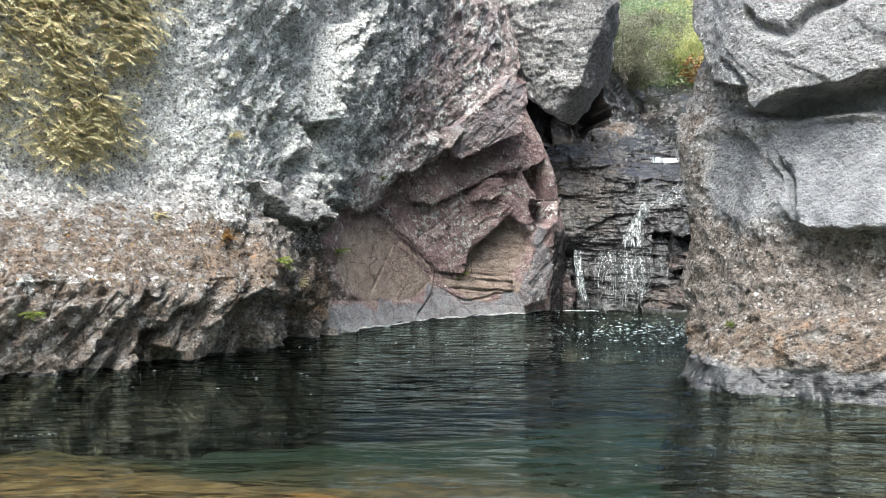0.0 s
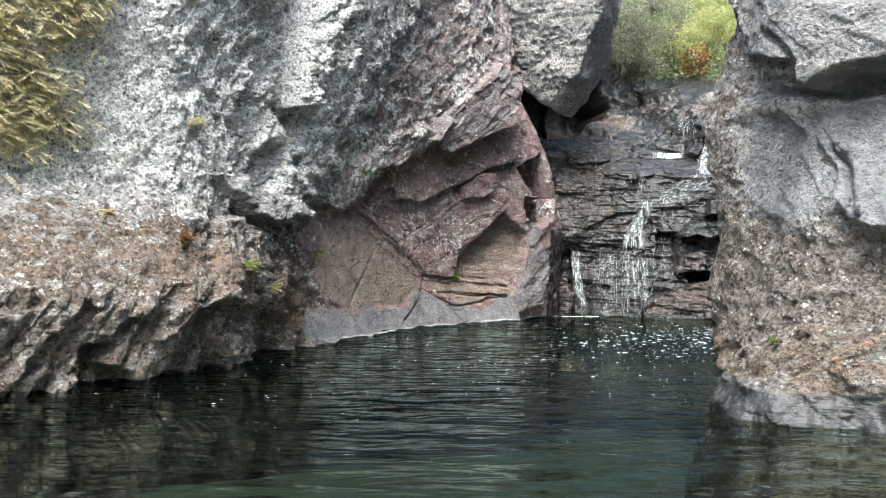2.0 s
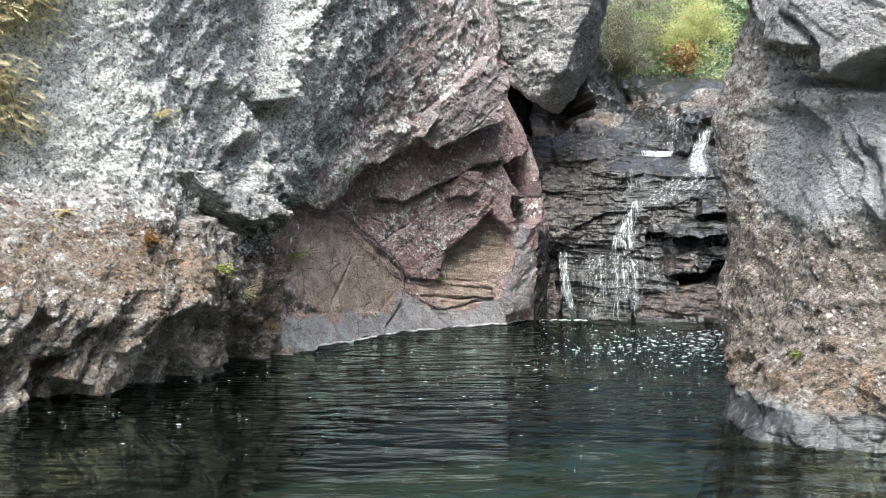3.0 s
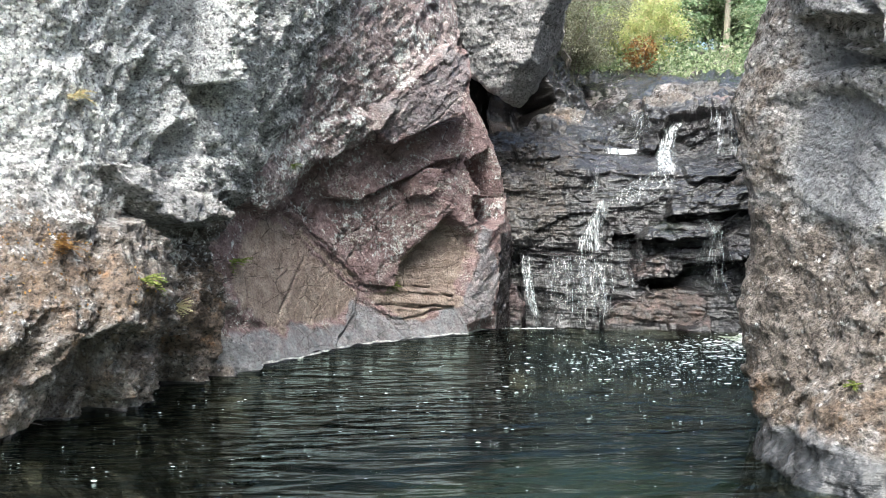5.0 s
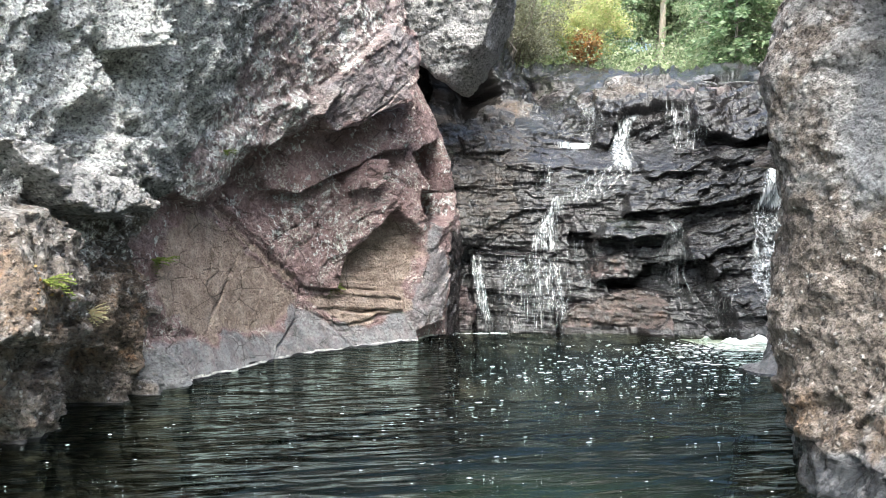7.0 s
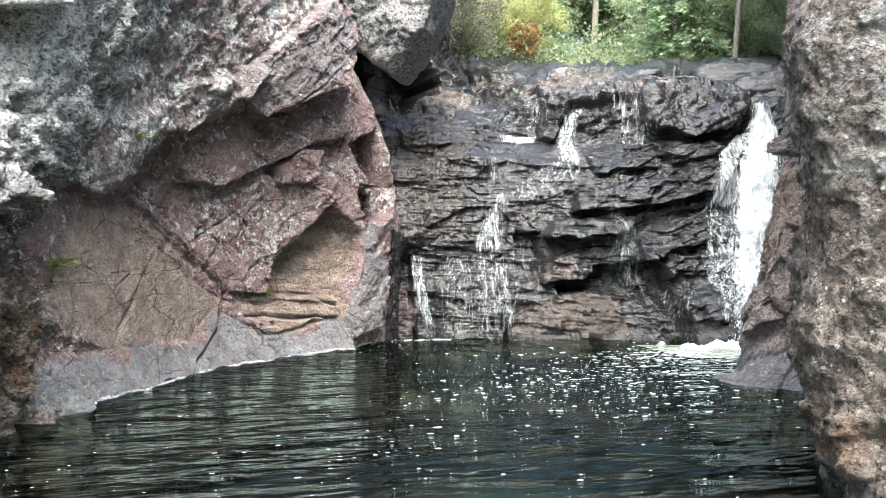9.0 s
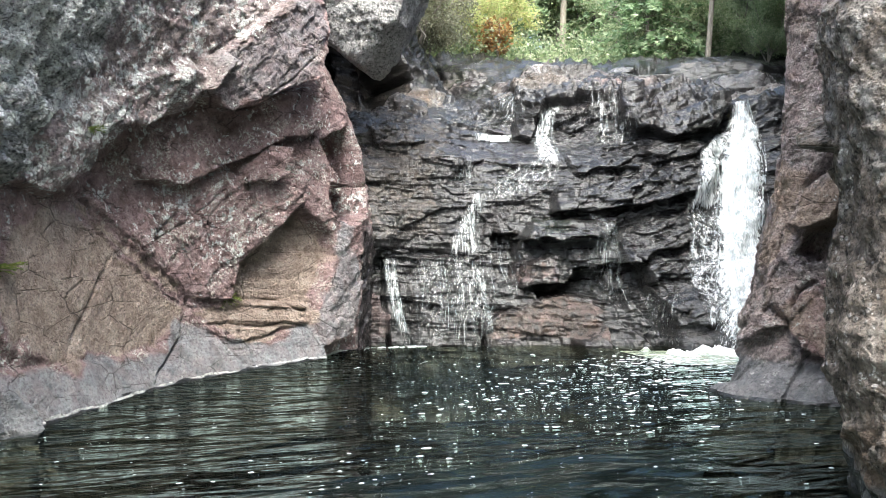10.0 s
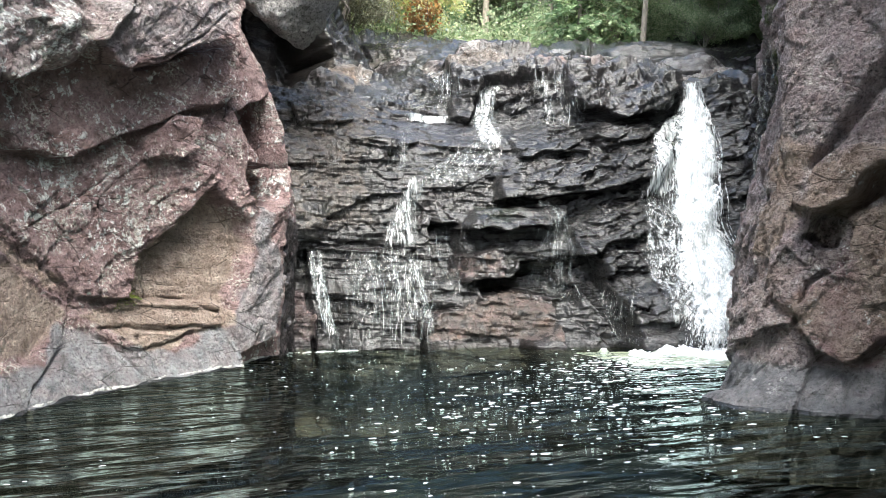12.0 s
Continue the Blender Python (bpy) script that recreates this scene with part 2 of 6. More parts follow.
def rock_material():
    """Gorge rock: grey conglomerate, red and tan sandstone, lichen, litter and wet stone by the masks on the mesh."""
    m, nt, out = nodes_for("gorge_rock")
    w = Net(nt)
    big, mid, fine = w.noise(1.1, 5), w.noise(6.0, 6, 0.6), w.noise(38.0, 5, 0.65)
    pebble = w.cell(22.0, out="Color")
    pebble_d = w.cell(22.0)
    grit = w.cell(60.0)
    # grey conglomerate
    grey = w.ramp(mid, (0.25, (0.27, 0.262, 0.257)), (0.5, (0.40, 0.389, 0.381)), (0.75, (0.52, 0.51, 0.50)))
    grey = w.mix(0.35, grey, w.ramp(pebble, (0.0, (0.10, 0.095, 0.09)), (0.5, (0.22, 0.205, 0.195)), (1.0, (0.38, 0.36, 0.34))))
    # red sandstone
    red = w.ramp(w.noise(4.5, 7, 0.68), (0.28, (0.15, 0.098, 0.096)), (0.45, (0.24, 0.160, 0.156)), (0.58, (0.32, 0.226, 0.219)), (0.74, (0.45, 0.36, 0.345)))
    tan = w.ramp(w.noise(5.5, 7, 0.66), (0.28, (0.16, 0.118, 0.097)), (0.45, (0.30, 0.23, 0.19)), (0.58, (0.38, 0.30, 0.25)), (0.75, (0.50, 0.42, 0.36)))
    # pebbles of the conglomerate: some pale quartz, some dark holes where one fell out
    stone = w.math("ADD", w.math("MULTIPLY", w.cell(25.0, out="Color"), 1.0), 0.0)
    inner = w.ramp(w.math("ADD", w.cell(25.0), w.math("MULTIPLY", fine, 0.5)), (0.55, 1.0), (0.72, 0.0))
    pale_stone = w.math("MULTIPLY", w.ramp(stone, (0.75, 0.0), (0.77, 1.0)), inner)
    dark_hole = w.math("MULTIPLY", w.ramp(stone, (0.16, 1.0), (0.2, 0.0)), inner)
    brown = w.ramp(w.noise(9.0, 6, 0.7), (0.3, (0.07, 0.057, 0.048)), (0.5, (0.16, 0.134, 0.115)), (0.7, (0.29, 0.257, 0.23)))
    # fine bedding that follows the layers
    layer = w.noise(1.0, 6, 0.65, w.stretch(1.6, 1.6, 14, (0, 12, 0)), 0.15)
    smooth_grey = w.ramp(w.noise(4.0, 7, 0.66), (0.28, (0.125, 0.126, 0.132)), (0.5, (0.245, 0.248, 0.26)), (0.72, (0.38, 0.385, 0.396)))

    def zone(name, soft=0.35):
        a = w.math("ADD", w.attr(name), w.math("MULTIPLY", w.math("SUBTRACT", mid, 0.5), soft))
        return w.ramp(a, (0.35, 0.0), (0.65, 1.0))

    warm = zone("warm", 1.3)
    grey = w.mix(warm, grey, brown)
    col = w.mix(zone("red"), grey, red)
    col = w.mix(zone("tan"), col, tan)
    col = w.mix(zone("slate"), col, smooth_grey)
    # pale and grey-green lichen in patches and specks
    spread = w.math("ADD", w.math("MULTIPLY", w.noise(10.0, 6, 0.72), 0.75), w.math("ADD", w.math("MULTIPLY", w.noise(3.2, 3), 0.18), 0.06))
    lich = w.math("ADD", spread, w.math("MULTIPLY", w.attr("lichen"), 0.34))
    lich = w.ramp(lich, (0.665, 0.0), (0.70, 1.0))
    col = w.mix(lich, col, w.ramp(fine, (0.3, (0.44, 0.432, 0.412)), (0.6, (0.70, 0.69, 0.665))))
    cluster = w.math("MULTIPLY", w.ramp(w.noise(2.6, 4, 0.6), (0.5, 0.0), (0.62, 1.0)), w.ramp(w.noise(26.0, 5, 0.75), (0.5, 0.0), (0.56, 1.0)))
    cluster = w.math("MULTIPLY", cluster, w.math("MULTIPLY", zone("red"), w.math("SUBTRACT", 1.0, w.math("MAXIMUM", zone("tan"), zone("slate")))))
    col = w.mix(w.math("MULTIPLY", cluster, 0.8), col, w.ramp(fine, (0.3, (0.42, 0.40, 0.35)), (0.65, (0.66, 0.64, 0.58))))
    plain = w.math("SUBTRACT", 1.0, w.math("MAXIMUM", zone("wet", 0.5), w.math("MAXIMUM", w.math("MAXIMUM", zone("slate"), zone("tan")), zone("red"))), True)
    col = w.mix(w.math("MULTIPLY", w.math("MULTIPLY", pale_stone, plain), 0.45), col, w.ramp(fine, (0.3, (0.40, 0.385, 0.37)), (0.65, (0.70, 0.69, 0.67))))
    # near-black in the holes is the shade inside them, put into the colour
    col = w.mix(w.math("MULTIPLY", w.math("MULTIPLY", dark_hole, plain), 0.45), col, (0.035, 0.032, 0.03))
    # litter, brown moss and rust on ledges
    rust = w.ramp(w.noise(4.0, 5, 0.65), (0.35, (0.085, 0.06, 0.042)), (0.58, (0.18, 0.13, 0.095)), (0.74, (0.30, 0.16, 0.075)))
    col = w.mix(w.math("MULTIPLY", zone("litter", 1.6), 0.8), col, rust)
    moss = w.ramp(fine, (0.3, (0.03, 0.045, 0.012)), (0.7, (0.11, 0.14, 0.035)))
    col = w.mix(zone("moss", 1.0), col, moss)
    # coarse salt-and-pepper grain of the conglomerate; its dark end paints shadow between pebbles
    speck = w.noise(19.0, 5, 0.72)
    rough_zone = w.math("SUBTRACT", 1.0, w.math("MULTIPLY", w.math("MAXIMUM", zone("wet", 0.5), w.math("MAXIMUM", w.math("MAXIMUM", zone("slate"), zone("tan")), w.math("MULTIPLY", zone("red"), 0.9))), 0.8))
    grain = w.ramp(speck, (0.36, 0.14), (0.44, 0.92), (0.62, 1.7))
    col = w.mix(w.math("MULTIPLY", rough_zone, 0.85), col, w.mix(1.0, col, grain, "MULTIPLY"))
    # open joints, long along the dip, in the sandstone and the wet beds
    bend = w.put("ShaderNodeVectorMath")
    bend.operation = "MULTIPLY_ADD"
    w.feed(bend.inputs[0], w.cell(3.0, out="Color", vec=w.geo))
    bend.inputs[1].default_value = (0.05, 0.05, 0.05)
    w.feed(bend.inputs[2], w.geo)
    lean = nt.nodes.new("ShaderNodeMapping")
    lean.inputs["Rotation"].default_value = (0.0, radians(40), 0.0)
    lean.inputs["Scale"].default_value = (1.3, 1.3, 3.4)
    w.feed(lean.inputs["Vector"], bend.outputs[0])
    joint = w.ramp(w.cell(1.1, "DISTANCE_TO_EDGE", lean.outputs[0]), (0.0, 1.0), (0.022, 0.0))
    joint = w.math("MULTIPLY", joint, w.ramp(w.noise(2.2, 3), (0.42, 0.0), (0.56, 1.0)))
    joint = w.math("MULTIPLY", joint, w.math("MAXIMUM", zone("red"), zone("tan")))
    col = w.mix(w.math("MULTIPLY", joint, 0.75), col, (0.04, 0.032, 0.028))
    # low spots of the fine noise are darker
    col = w.mix(w.ramp(fine, (0.30, 0.55), (0.45, 0.0)), col, (0.05, 0.045, 0.042))
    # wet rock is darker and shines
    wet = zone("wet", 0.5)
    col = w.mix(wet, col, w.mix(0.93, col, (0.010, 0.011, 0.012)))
    w.feed(out.inputs["Base Color"], col)
    w.feed(out.inputs["Roughness"], w.math("SUBTRACT", w.math("ADD", 0.70, w.math("MULTIPLY", mid, 0.35)), w.math("MULTIPLY", wet, 0.72)))
    w.feed(out.inputs["Specular IOR Level"], w.math("ADD", 0.35, w.math("MULTIPLY", wet, 0.12)))
    rough_part = w.math("SUBTRACT", 1.0, w.math("MULTIPLY", zone("slate"), 0.6))
    h = w.math("ADD", w.math("MULTIPLY", fine, 0.5), w.math("MULTIPLY", pebble_d, 0.6))
    h = w.math("ADD", h, w.math("MULTIPLY", grit, 0.25))
    h = w.math("SUBTRACT", w.math("ADD", h, w.math("MULTIPLY", w.math("MULTIPLY", pale_stone, plain), 0.4)), w.math("MULTIPLY", w.math("MULTIPLY", dark_hole, plain), 0.7))
    h = w.math("ADD", h, w.math("MULTIPLY", speck, 1.3))
    h = w.math("SUBTRACT", h, w.math("MULTIPLY", joint, 0.5))
    b = w.bump(h, w.math("SUBTRACT", 1.0, w.math("MULTIPLY", wet, 0.8)), 0.05)
    b = w.bump(mid, 0.6, 0.035, b)
    b = w.bump(layer, w.math("ADD", 0.1, w.math("MULTIPLY", wet, 0.8)), 0.035, b)
    w.feed(out.inputs["Normal"], b)
    return m


def water_material():
    """Still, peat-dark pool: mirror by Fresnel over a clear tinted body, with fine ripples."""
    m, nt, out = nodes_for("pool_water")
    w = Net(nt)
    nt.nodes.remove(out)
    ripple = w.noise(1.0, 2, 0.45, w.stretch(1.2, 3.2, 1.0, (0, 0, 12)), 0.3)
    small = w.noise(1.0, 2, 0.5, w.stretch(3.6, 9.0, 1.0, (0, 0, -8)), 0.3)
    n = w.bump(ripple, 1.0, 0.22)
    n = w.bump(small, 0.8, 0.04, n)
    fres = w.put("ShaderNodeFresnel", IOR=1.31)
    w.feed(fres.inputs["Normal"], n)
    gloss = w.put("ShaderNodeBsdfGlossy", Roughness=0.05, Color=(0.58, 0.70, 0.66, 1))
    w.feed(gloss.inputs["Normal"], n)
    clear = w.put("ShaderNodeBsdfTransparent", Color=(0.60, 0.61, 0.50, 1))
    mixer = nt.nodes.new("ShaderNodeMixShader")
    nt.links.new(fres.outputs[0], mixer.inputs[0])
    nt.links.new(clear.outputs[0], mixer.inputs[1])
    nt.links.new(gloss.outputs[0], mixer.inputs[2])
    nt.links.new(mixer.outputs[0], nt.nodes["Material Output"].inputs[0])
    return m


def bed_material():
    m, nt, out = nodes_for("pool_bed")
    w = Net(nt)
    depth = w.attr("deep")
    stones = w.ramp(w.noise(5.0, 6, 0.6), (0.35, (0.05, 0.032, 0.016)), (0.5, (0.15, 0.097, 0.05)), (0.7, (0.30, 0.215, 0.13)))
    # dark green by depth: the light lost in the water is painted on the bed
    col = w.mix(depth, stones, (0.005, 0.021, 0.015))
    w.feed(out.inputs["Base Color"], col)
    out.inputs["Roughness"].default_value = 0.95
    w.feed(out.inputs["Normal"], w.bump(w.noise(9.0, 5), 0.6, 0.05))
    return m


def soil_material():
    m, nt, out = nodes_for("forest_floor")
    w = Net(nt)
    col = w.ramp(w.noise(2.5, 7, 0.65), (0.3, (0.03, 0.028, 0.012)), (0.5, (0.08, 0.07, 0.025)), (0.7, (0.11, 0.12, 0.035)))
    w.feed(out.inputs["Base Color"], col)
    out.inputs["Roughness"].default_value = 0.95
    w.feed(out.inputs["Normal"], w.bump(w.noise(20.0, 5), 0.7, 0.05))
    return m


ROCK = rock_material()
WATER = water_material()
BED = bed_material()
SOIL = soil_material()

MASKS = ("warm", "red", "tan", "slate", "lichen", "litter", "moss", "wet")


def masks(face):
    return {k: np.zeros(len(face.u)) for k in MASKS}


# ---- left wall: grey conglomerate cliff running into the red buttress ----
LEFT_FOOT = [(-12, -9), (-9.5, 2), (-7, 7), (-4.8, 8.9), (-3.6, 9.9), (-2.6, 11.15), (-2.45, 12.6), (-1.9, 14.25), (-0.95, 16.25), (0.2, 17.55), (1.95, 19.0), (2.6, 20.6), (2.7, 23.0)]
LEFT_LEVELS = [-1.5, 0.0, 0.5, 1.0, 1.6, 2.3, 3.2, 4.2, 5.4, 7.0, 9.5]
LEFT_OFF = []
LEFT_OFF.append([0.4, 0.4, 0.3, 0.2, 0.1, 0.1, 0.1, 0.1, 0.2, 0.2, 0.1, 0.0, 0.0])
LEFT_OFF.append([0, 0, 0, 0, 0, 0, 0, 0, 0, 0, 0, 0, 0])
LEFT_OFF.append([0, 0, 0.0, 0.08, 0.05, 0.08, 0.0, -0.05, -0.08, -0.12, 0.05, 0, 0])
LEFT_OFF.append([0, 0, 0.0, 0.0, 0.05, 0.1, 0.05, -0.1, -0.1, -0.2, 0.1, 0, 0])
LEFT_OFF.append([-0.3, -0.3, -0.3, -0.35, -0.35, -0.2, -0.05, -0.2, -0.15, -0.25, 0.15, 0, 0])
LEFT_OFF.append([-0.8, -0.8, -0.8, -0.9, -0.9, -0.35, -0.05, -0.2, -0.2, -0.2, 0.15, -0.2, -0.3])
LEFT_OFF.append([-0.8, -0.8, -0.8, -0.75, -0.65, -0.35, -0.05, -0.1, -0.2, -0.15, 0.0, -0.5, -0.9])
LEFT_OFF.append([-0.7, -0.7, -0.6, -0.5, -0.4, -0.2, 0.1, 0.1, 0.0, -0.05, -0.4, -1.0, -1.4])
LEFT_OFF.append([-0.6, -0.6, -0.4, -0.3, -0.2, 0.0, 0.3, 0.25, 0.1, -0.1, -1.05, -1.6, -1.7])
LEFT_OFF.append([-0.6, -0.6, -0.3, -0.2, -0.1, 0.1, 0.3, 0.4, 0.2, -0.2, -1.6, -2.0, -2.0])
LEFT_OFF.append([-1.6, -1.6, -1.3, -1.2, -1.2, -1.0, -0.8, -0.8, -0.8, -0.8, -2, -2.6, -2.6])




def pebbly(p, seed, amount=1.0):
    """Conglomerate relief: rounded pebbles standing out of a rough matrix."""
    d1, val = cells(p, 0.085, seed)
    e1, _ = cells(p + 0.05 * fbm(p, 0.3, 2, seed)[:, None], 0.22, seed + 9)
    return amount * (0.022 * (0.6 - d1) * (0.6 + 0.4 * val) + 0.045 * (0.55 - e1) + 0.03 * ridged(p, 0.3, 3, seed + 3) + 0.008 * ridged(p, 0.06, 2, seed + 6))


def bedded(s, v, p, dip, thick, amount, seed, length=0.9):
    """Layered relief: beds of uneven thickness that dip by so many degrees, each broken along its length and standing out by its own amount."""
    c, k = math.cos(radians(dip)), math.sin(radians(dip))
    warp = 0.25 * thick * fbm(p, 0.8, 3, seed)
    q = (v * c - s * k + warp) / thick
    q = q + 0.35 * np.sin(q * 1.7 + 2.0 * vnoise(p * 0.5, seed + 2))
    r = (s * c + v * k) / length
    bed = np.floor(q)
    r = r + 0.7 * lattice(bed.astype(np.int64), 0 * bed.astype(np.int64), 0 * bed.astype(np.int64), seed + 1)
    r = r + 0.15 * fbm(p, 0.3, 2, seed + 4)
    blk = np.floor(r)
    z0 = np.zeros(len(s), np.int64)
    here = lattice(bed.astype(np.int64), blk.astype(np.int64), z0, seed + 5)
    nxt = lattice(bed.astype(np.int64), blk.astype(np.int64) + 1, z0, seed + 5)
    f = smooth(0.94, 1.0, r - blk)
    out = here * (1 - f) + nxt * f
    groove = np.exp(-((q - bed) / 0.12) ** 2) + np.exp(-((1 - q + bed) / 0.12) ** 2)
    return amount * out - 0.45 * amount * groove


def blocky(s, v, dip, length, thick, amount, seed, p, warp=0.12):
    """Fractured relief: angular blocks drawn out along the dip, each standing out by its own amount and slightly tilted."""
    c, k = math.cos(radians(dip)), math.sin(radians(dip))
    bend = warp * fbm(p, 0.7, 3, seed)
    r, q = (s * c + v * k) / length + bend, (v * c - s * k) / thick + bend
    _, val = cells(np.stack([r, q, 0.5 + 0 * r], 1), 1.0, seed)
    tilt = ((val * 37.7) % 1.0 - 0.5) * (r % 1.0 - 0.5) + ((val * 91.3) % 1.0 - 0.5) * (q % 1.0 - 0.5)
    return amount * (val + 0.7 * tilt)


RED_ZONE = [(7.02, -2.0), (7.1, 0.15), (6.82, 0.5), (7.0, 0.85), (6.74, 1.3), (6.95, 1.8), (7.3, 2.86), (7.5, 3.4), (7.7, 4.4), (8.2, 5.6), (8.6, 7.0), (8.6, 12.0), (12.5, 12.0), (12.5, -2.0)]
CRACK = [(7.37, 2.06), (7.64, 2.42), (7.83, 2.78), (8.07, 3.0), (8.42, 3.24), (8.65, 3.72), (8.93, 4.2), (9.26, 4.7), (9.84, 5.44)]
GROOVE = [(8.3, 6.5), (8.0, 5.5), (7.64, 4.85), (7.38, 3.98), (7.12, 3.2), (6.95, 2.75), (6.72, 2.25), (6.5, 1.85)]
BUTTRESS = GROOVE + [(6.04, 1.98), (6.16, 2.52), (6.45, 3.4), (6.75, 4.66), (6.9, 6.5)]
UPPER_MASS = CRACK + [(10.0, 5.9), (9.9, 6.9)] + GROOVE[:-1] + [(6.9, 2.2), (7.1, 2.16)]
PLATE_HIGH = [(9.66, 5.1), (9.4, 5.08), (9.05, 4.52), (8.73, 4.06), (8.46, 3.56), (8.42, 3.4), (8.69, 3.2), (8.89, 3.32), (9.12, 3.56), (9.44, 3.82), (9.48, 4.04)]
BLOCK_UNDER = [(8.91, 3.28), (9.08, 3.38), (9.28, 3.62), (9.62, 3.9), (9.64, 3.4), (9.52, 3.12), (9.28, 3.02), (9.13, 3.2)]
PLATE_RED = [(7.96, 2.8), (8.2, 3.02), (8.54, 3.26), (8.75, 3.52), (8.98, 3.32), (9.19, 3.22), (9.32, 3.04), (9.12, 2.78), (8.86, 2.6), (8.53, 2.32), (8.14, 2.34)]
NUB = [(9.08, 2.42), (9.11, 2.66), (9.22, 2.94), (9.36, 2.92), (9.3, 2.62), (9.33, 2.58), (9.23, 2.4)]
HOLLOW = [(9.67, 3.1), (10.1, 3.44), (10.12, 3.2), (10.15, 2.78), (10.19, 2.52), (9.81, 2.54), (9.75, 2.74)]
PLATE_LOW = [(7.63, 2.12), (7.79, 2.06), (8.13, 1.74), (8.44, 1.26), (8.59, 0.98), (8.98, 0.9), (9.07, 1.36), (9.16, 1.5), (9.31, 1.8), (9.46, 2.14), (9.52, 2.26), (9.44, 2.38), (9.34, 2.42), (9.2, 2.46), (8.92, 2.62), (9.16, 2.78), (9.36, 3.04), (9.23, 3.24), (9.04, 3.32), (8.81, 3.54), (8.6, 3.28), (8.27, 3.04), (8.03, 2.82), (7.84, 2.44)]
HOLLOW_LOW = [(9.73, 2.46), (10.2, 2.52), (10.12, 2.06), (9.83, 1.88), (9.73, 2.12)]
TAN_STEP = [(8.48, 0.92), (8.95, 0.9), (9.54, 0.8), (9.54, 0.5), (9.32, 0.42), (8.94, 0.34), (8.72, 0.54)]
TAN_BLOCK = [(9.0, 0.9), (9.1, 1.36), (9.19, 1.48), (9.34, 1.78), (9.5, 2.12), (9.61, 1.94), (9.75, 1.72), (9.78, 1.52), (9.58, 0.84), (9.58, 0.5), (9.23, 0.3), (9.0, 0.34), (8.62, 0.84)]
END_SLAB = [(9.72, 1.8), (9.85, 1.98), (9.95, 1.58), (10.03, 0.96), (9.91, 0.3), (9.58, 0.14), (9.57, 0.66), (9.68, 1.04), (9.75, 1.44)]
BAND = [(7.57, 2.08), (7.67, 2.12), (8.52, 1.08), (8.53, 0.92), (8.38, 1.02), (7.9, 1.62)]
TAN_FACE = [(7.14, 1.74), (7.56, 2.06), (7.89, 1.6), (8.37, 1.0), (8.52, 0.9), (8.24, 0.38), (8.11, 0.44), (7.45, 0.44), (7.03, 0.66), (6.96, 1.08)]
FOOT_TOP = [(6.89, 0.48), (7.12, 0.52), (7.41, 0.46), (7.9, 0.42), (8.2, 0.38), (8.45, 0.8), (8.72, 0.54), (8.94, 0.34), (9.2, 0.38), (9.37, 0.42), (9.57, 0.5), (9.62, 0.2), (9.62, -1.0), (6.6, -1.0), (6.66, 0.35)]
KNOB = [(5.19, 2.36), (5.45, 2.36), (5.75, 2.24), (6.19, 2.14), (6.45, 1.92), (6.2, 1.8), (5.79, 1.84), (5.56, 1.9), (5.42, 2.1)]
KNOB_SHADE = [(6.1, 1.86), (6.6, 1.84), (6.6, 1.6), (6.26, 1.56)]
NICHE = [(5.69, 2.4), (5.9, 2.8), (6.42, 2.98), (6.54, 2.68), (6.08, 2.52)]
KNEE = [(5.15, 1.7), (5.48, 1.8), (5.92, 1.52), (5.82, 1.14), (5.35, 0.82), (4.89, 0.86)]
CAVES = ([(3.88, -0.6), (3.91, 0.16), (4.0, 0.44), (4.18, 0.48), (4.07, 0.26), (4.33, 0.06), (4.4, -0.6)], [(4.52, -0.6), (4.57, 0.06), (4.63, 0.44), (4.87, 0.8), (5.03, 0.78), (5.0, 0.4), (5.14, 0.08), (5.2, -0.6)], [(5.66, -0.6), (5.71, 0.12), (5.91, 0.54), (6.19, 0.66), (6.2, 0.3), (6.3, 0.05), (6.4, -0.6)])
LITTER = [(2.0, 2.0), (3.06, 2.0), (3.96, 2.1), (4.6, 1.95), (4.92, 1.78), (5.3, 1.35), (5.73, 0.95), (5.0, 1.0), (4.19, 1.06), (3.0, 1.1), (2.0, 1.1)]


def soft_in(face, poly, seed=0, width=0.08, rough=0.1):
    return smooth(-width, width, face.inside(poly, rough, seed))


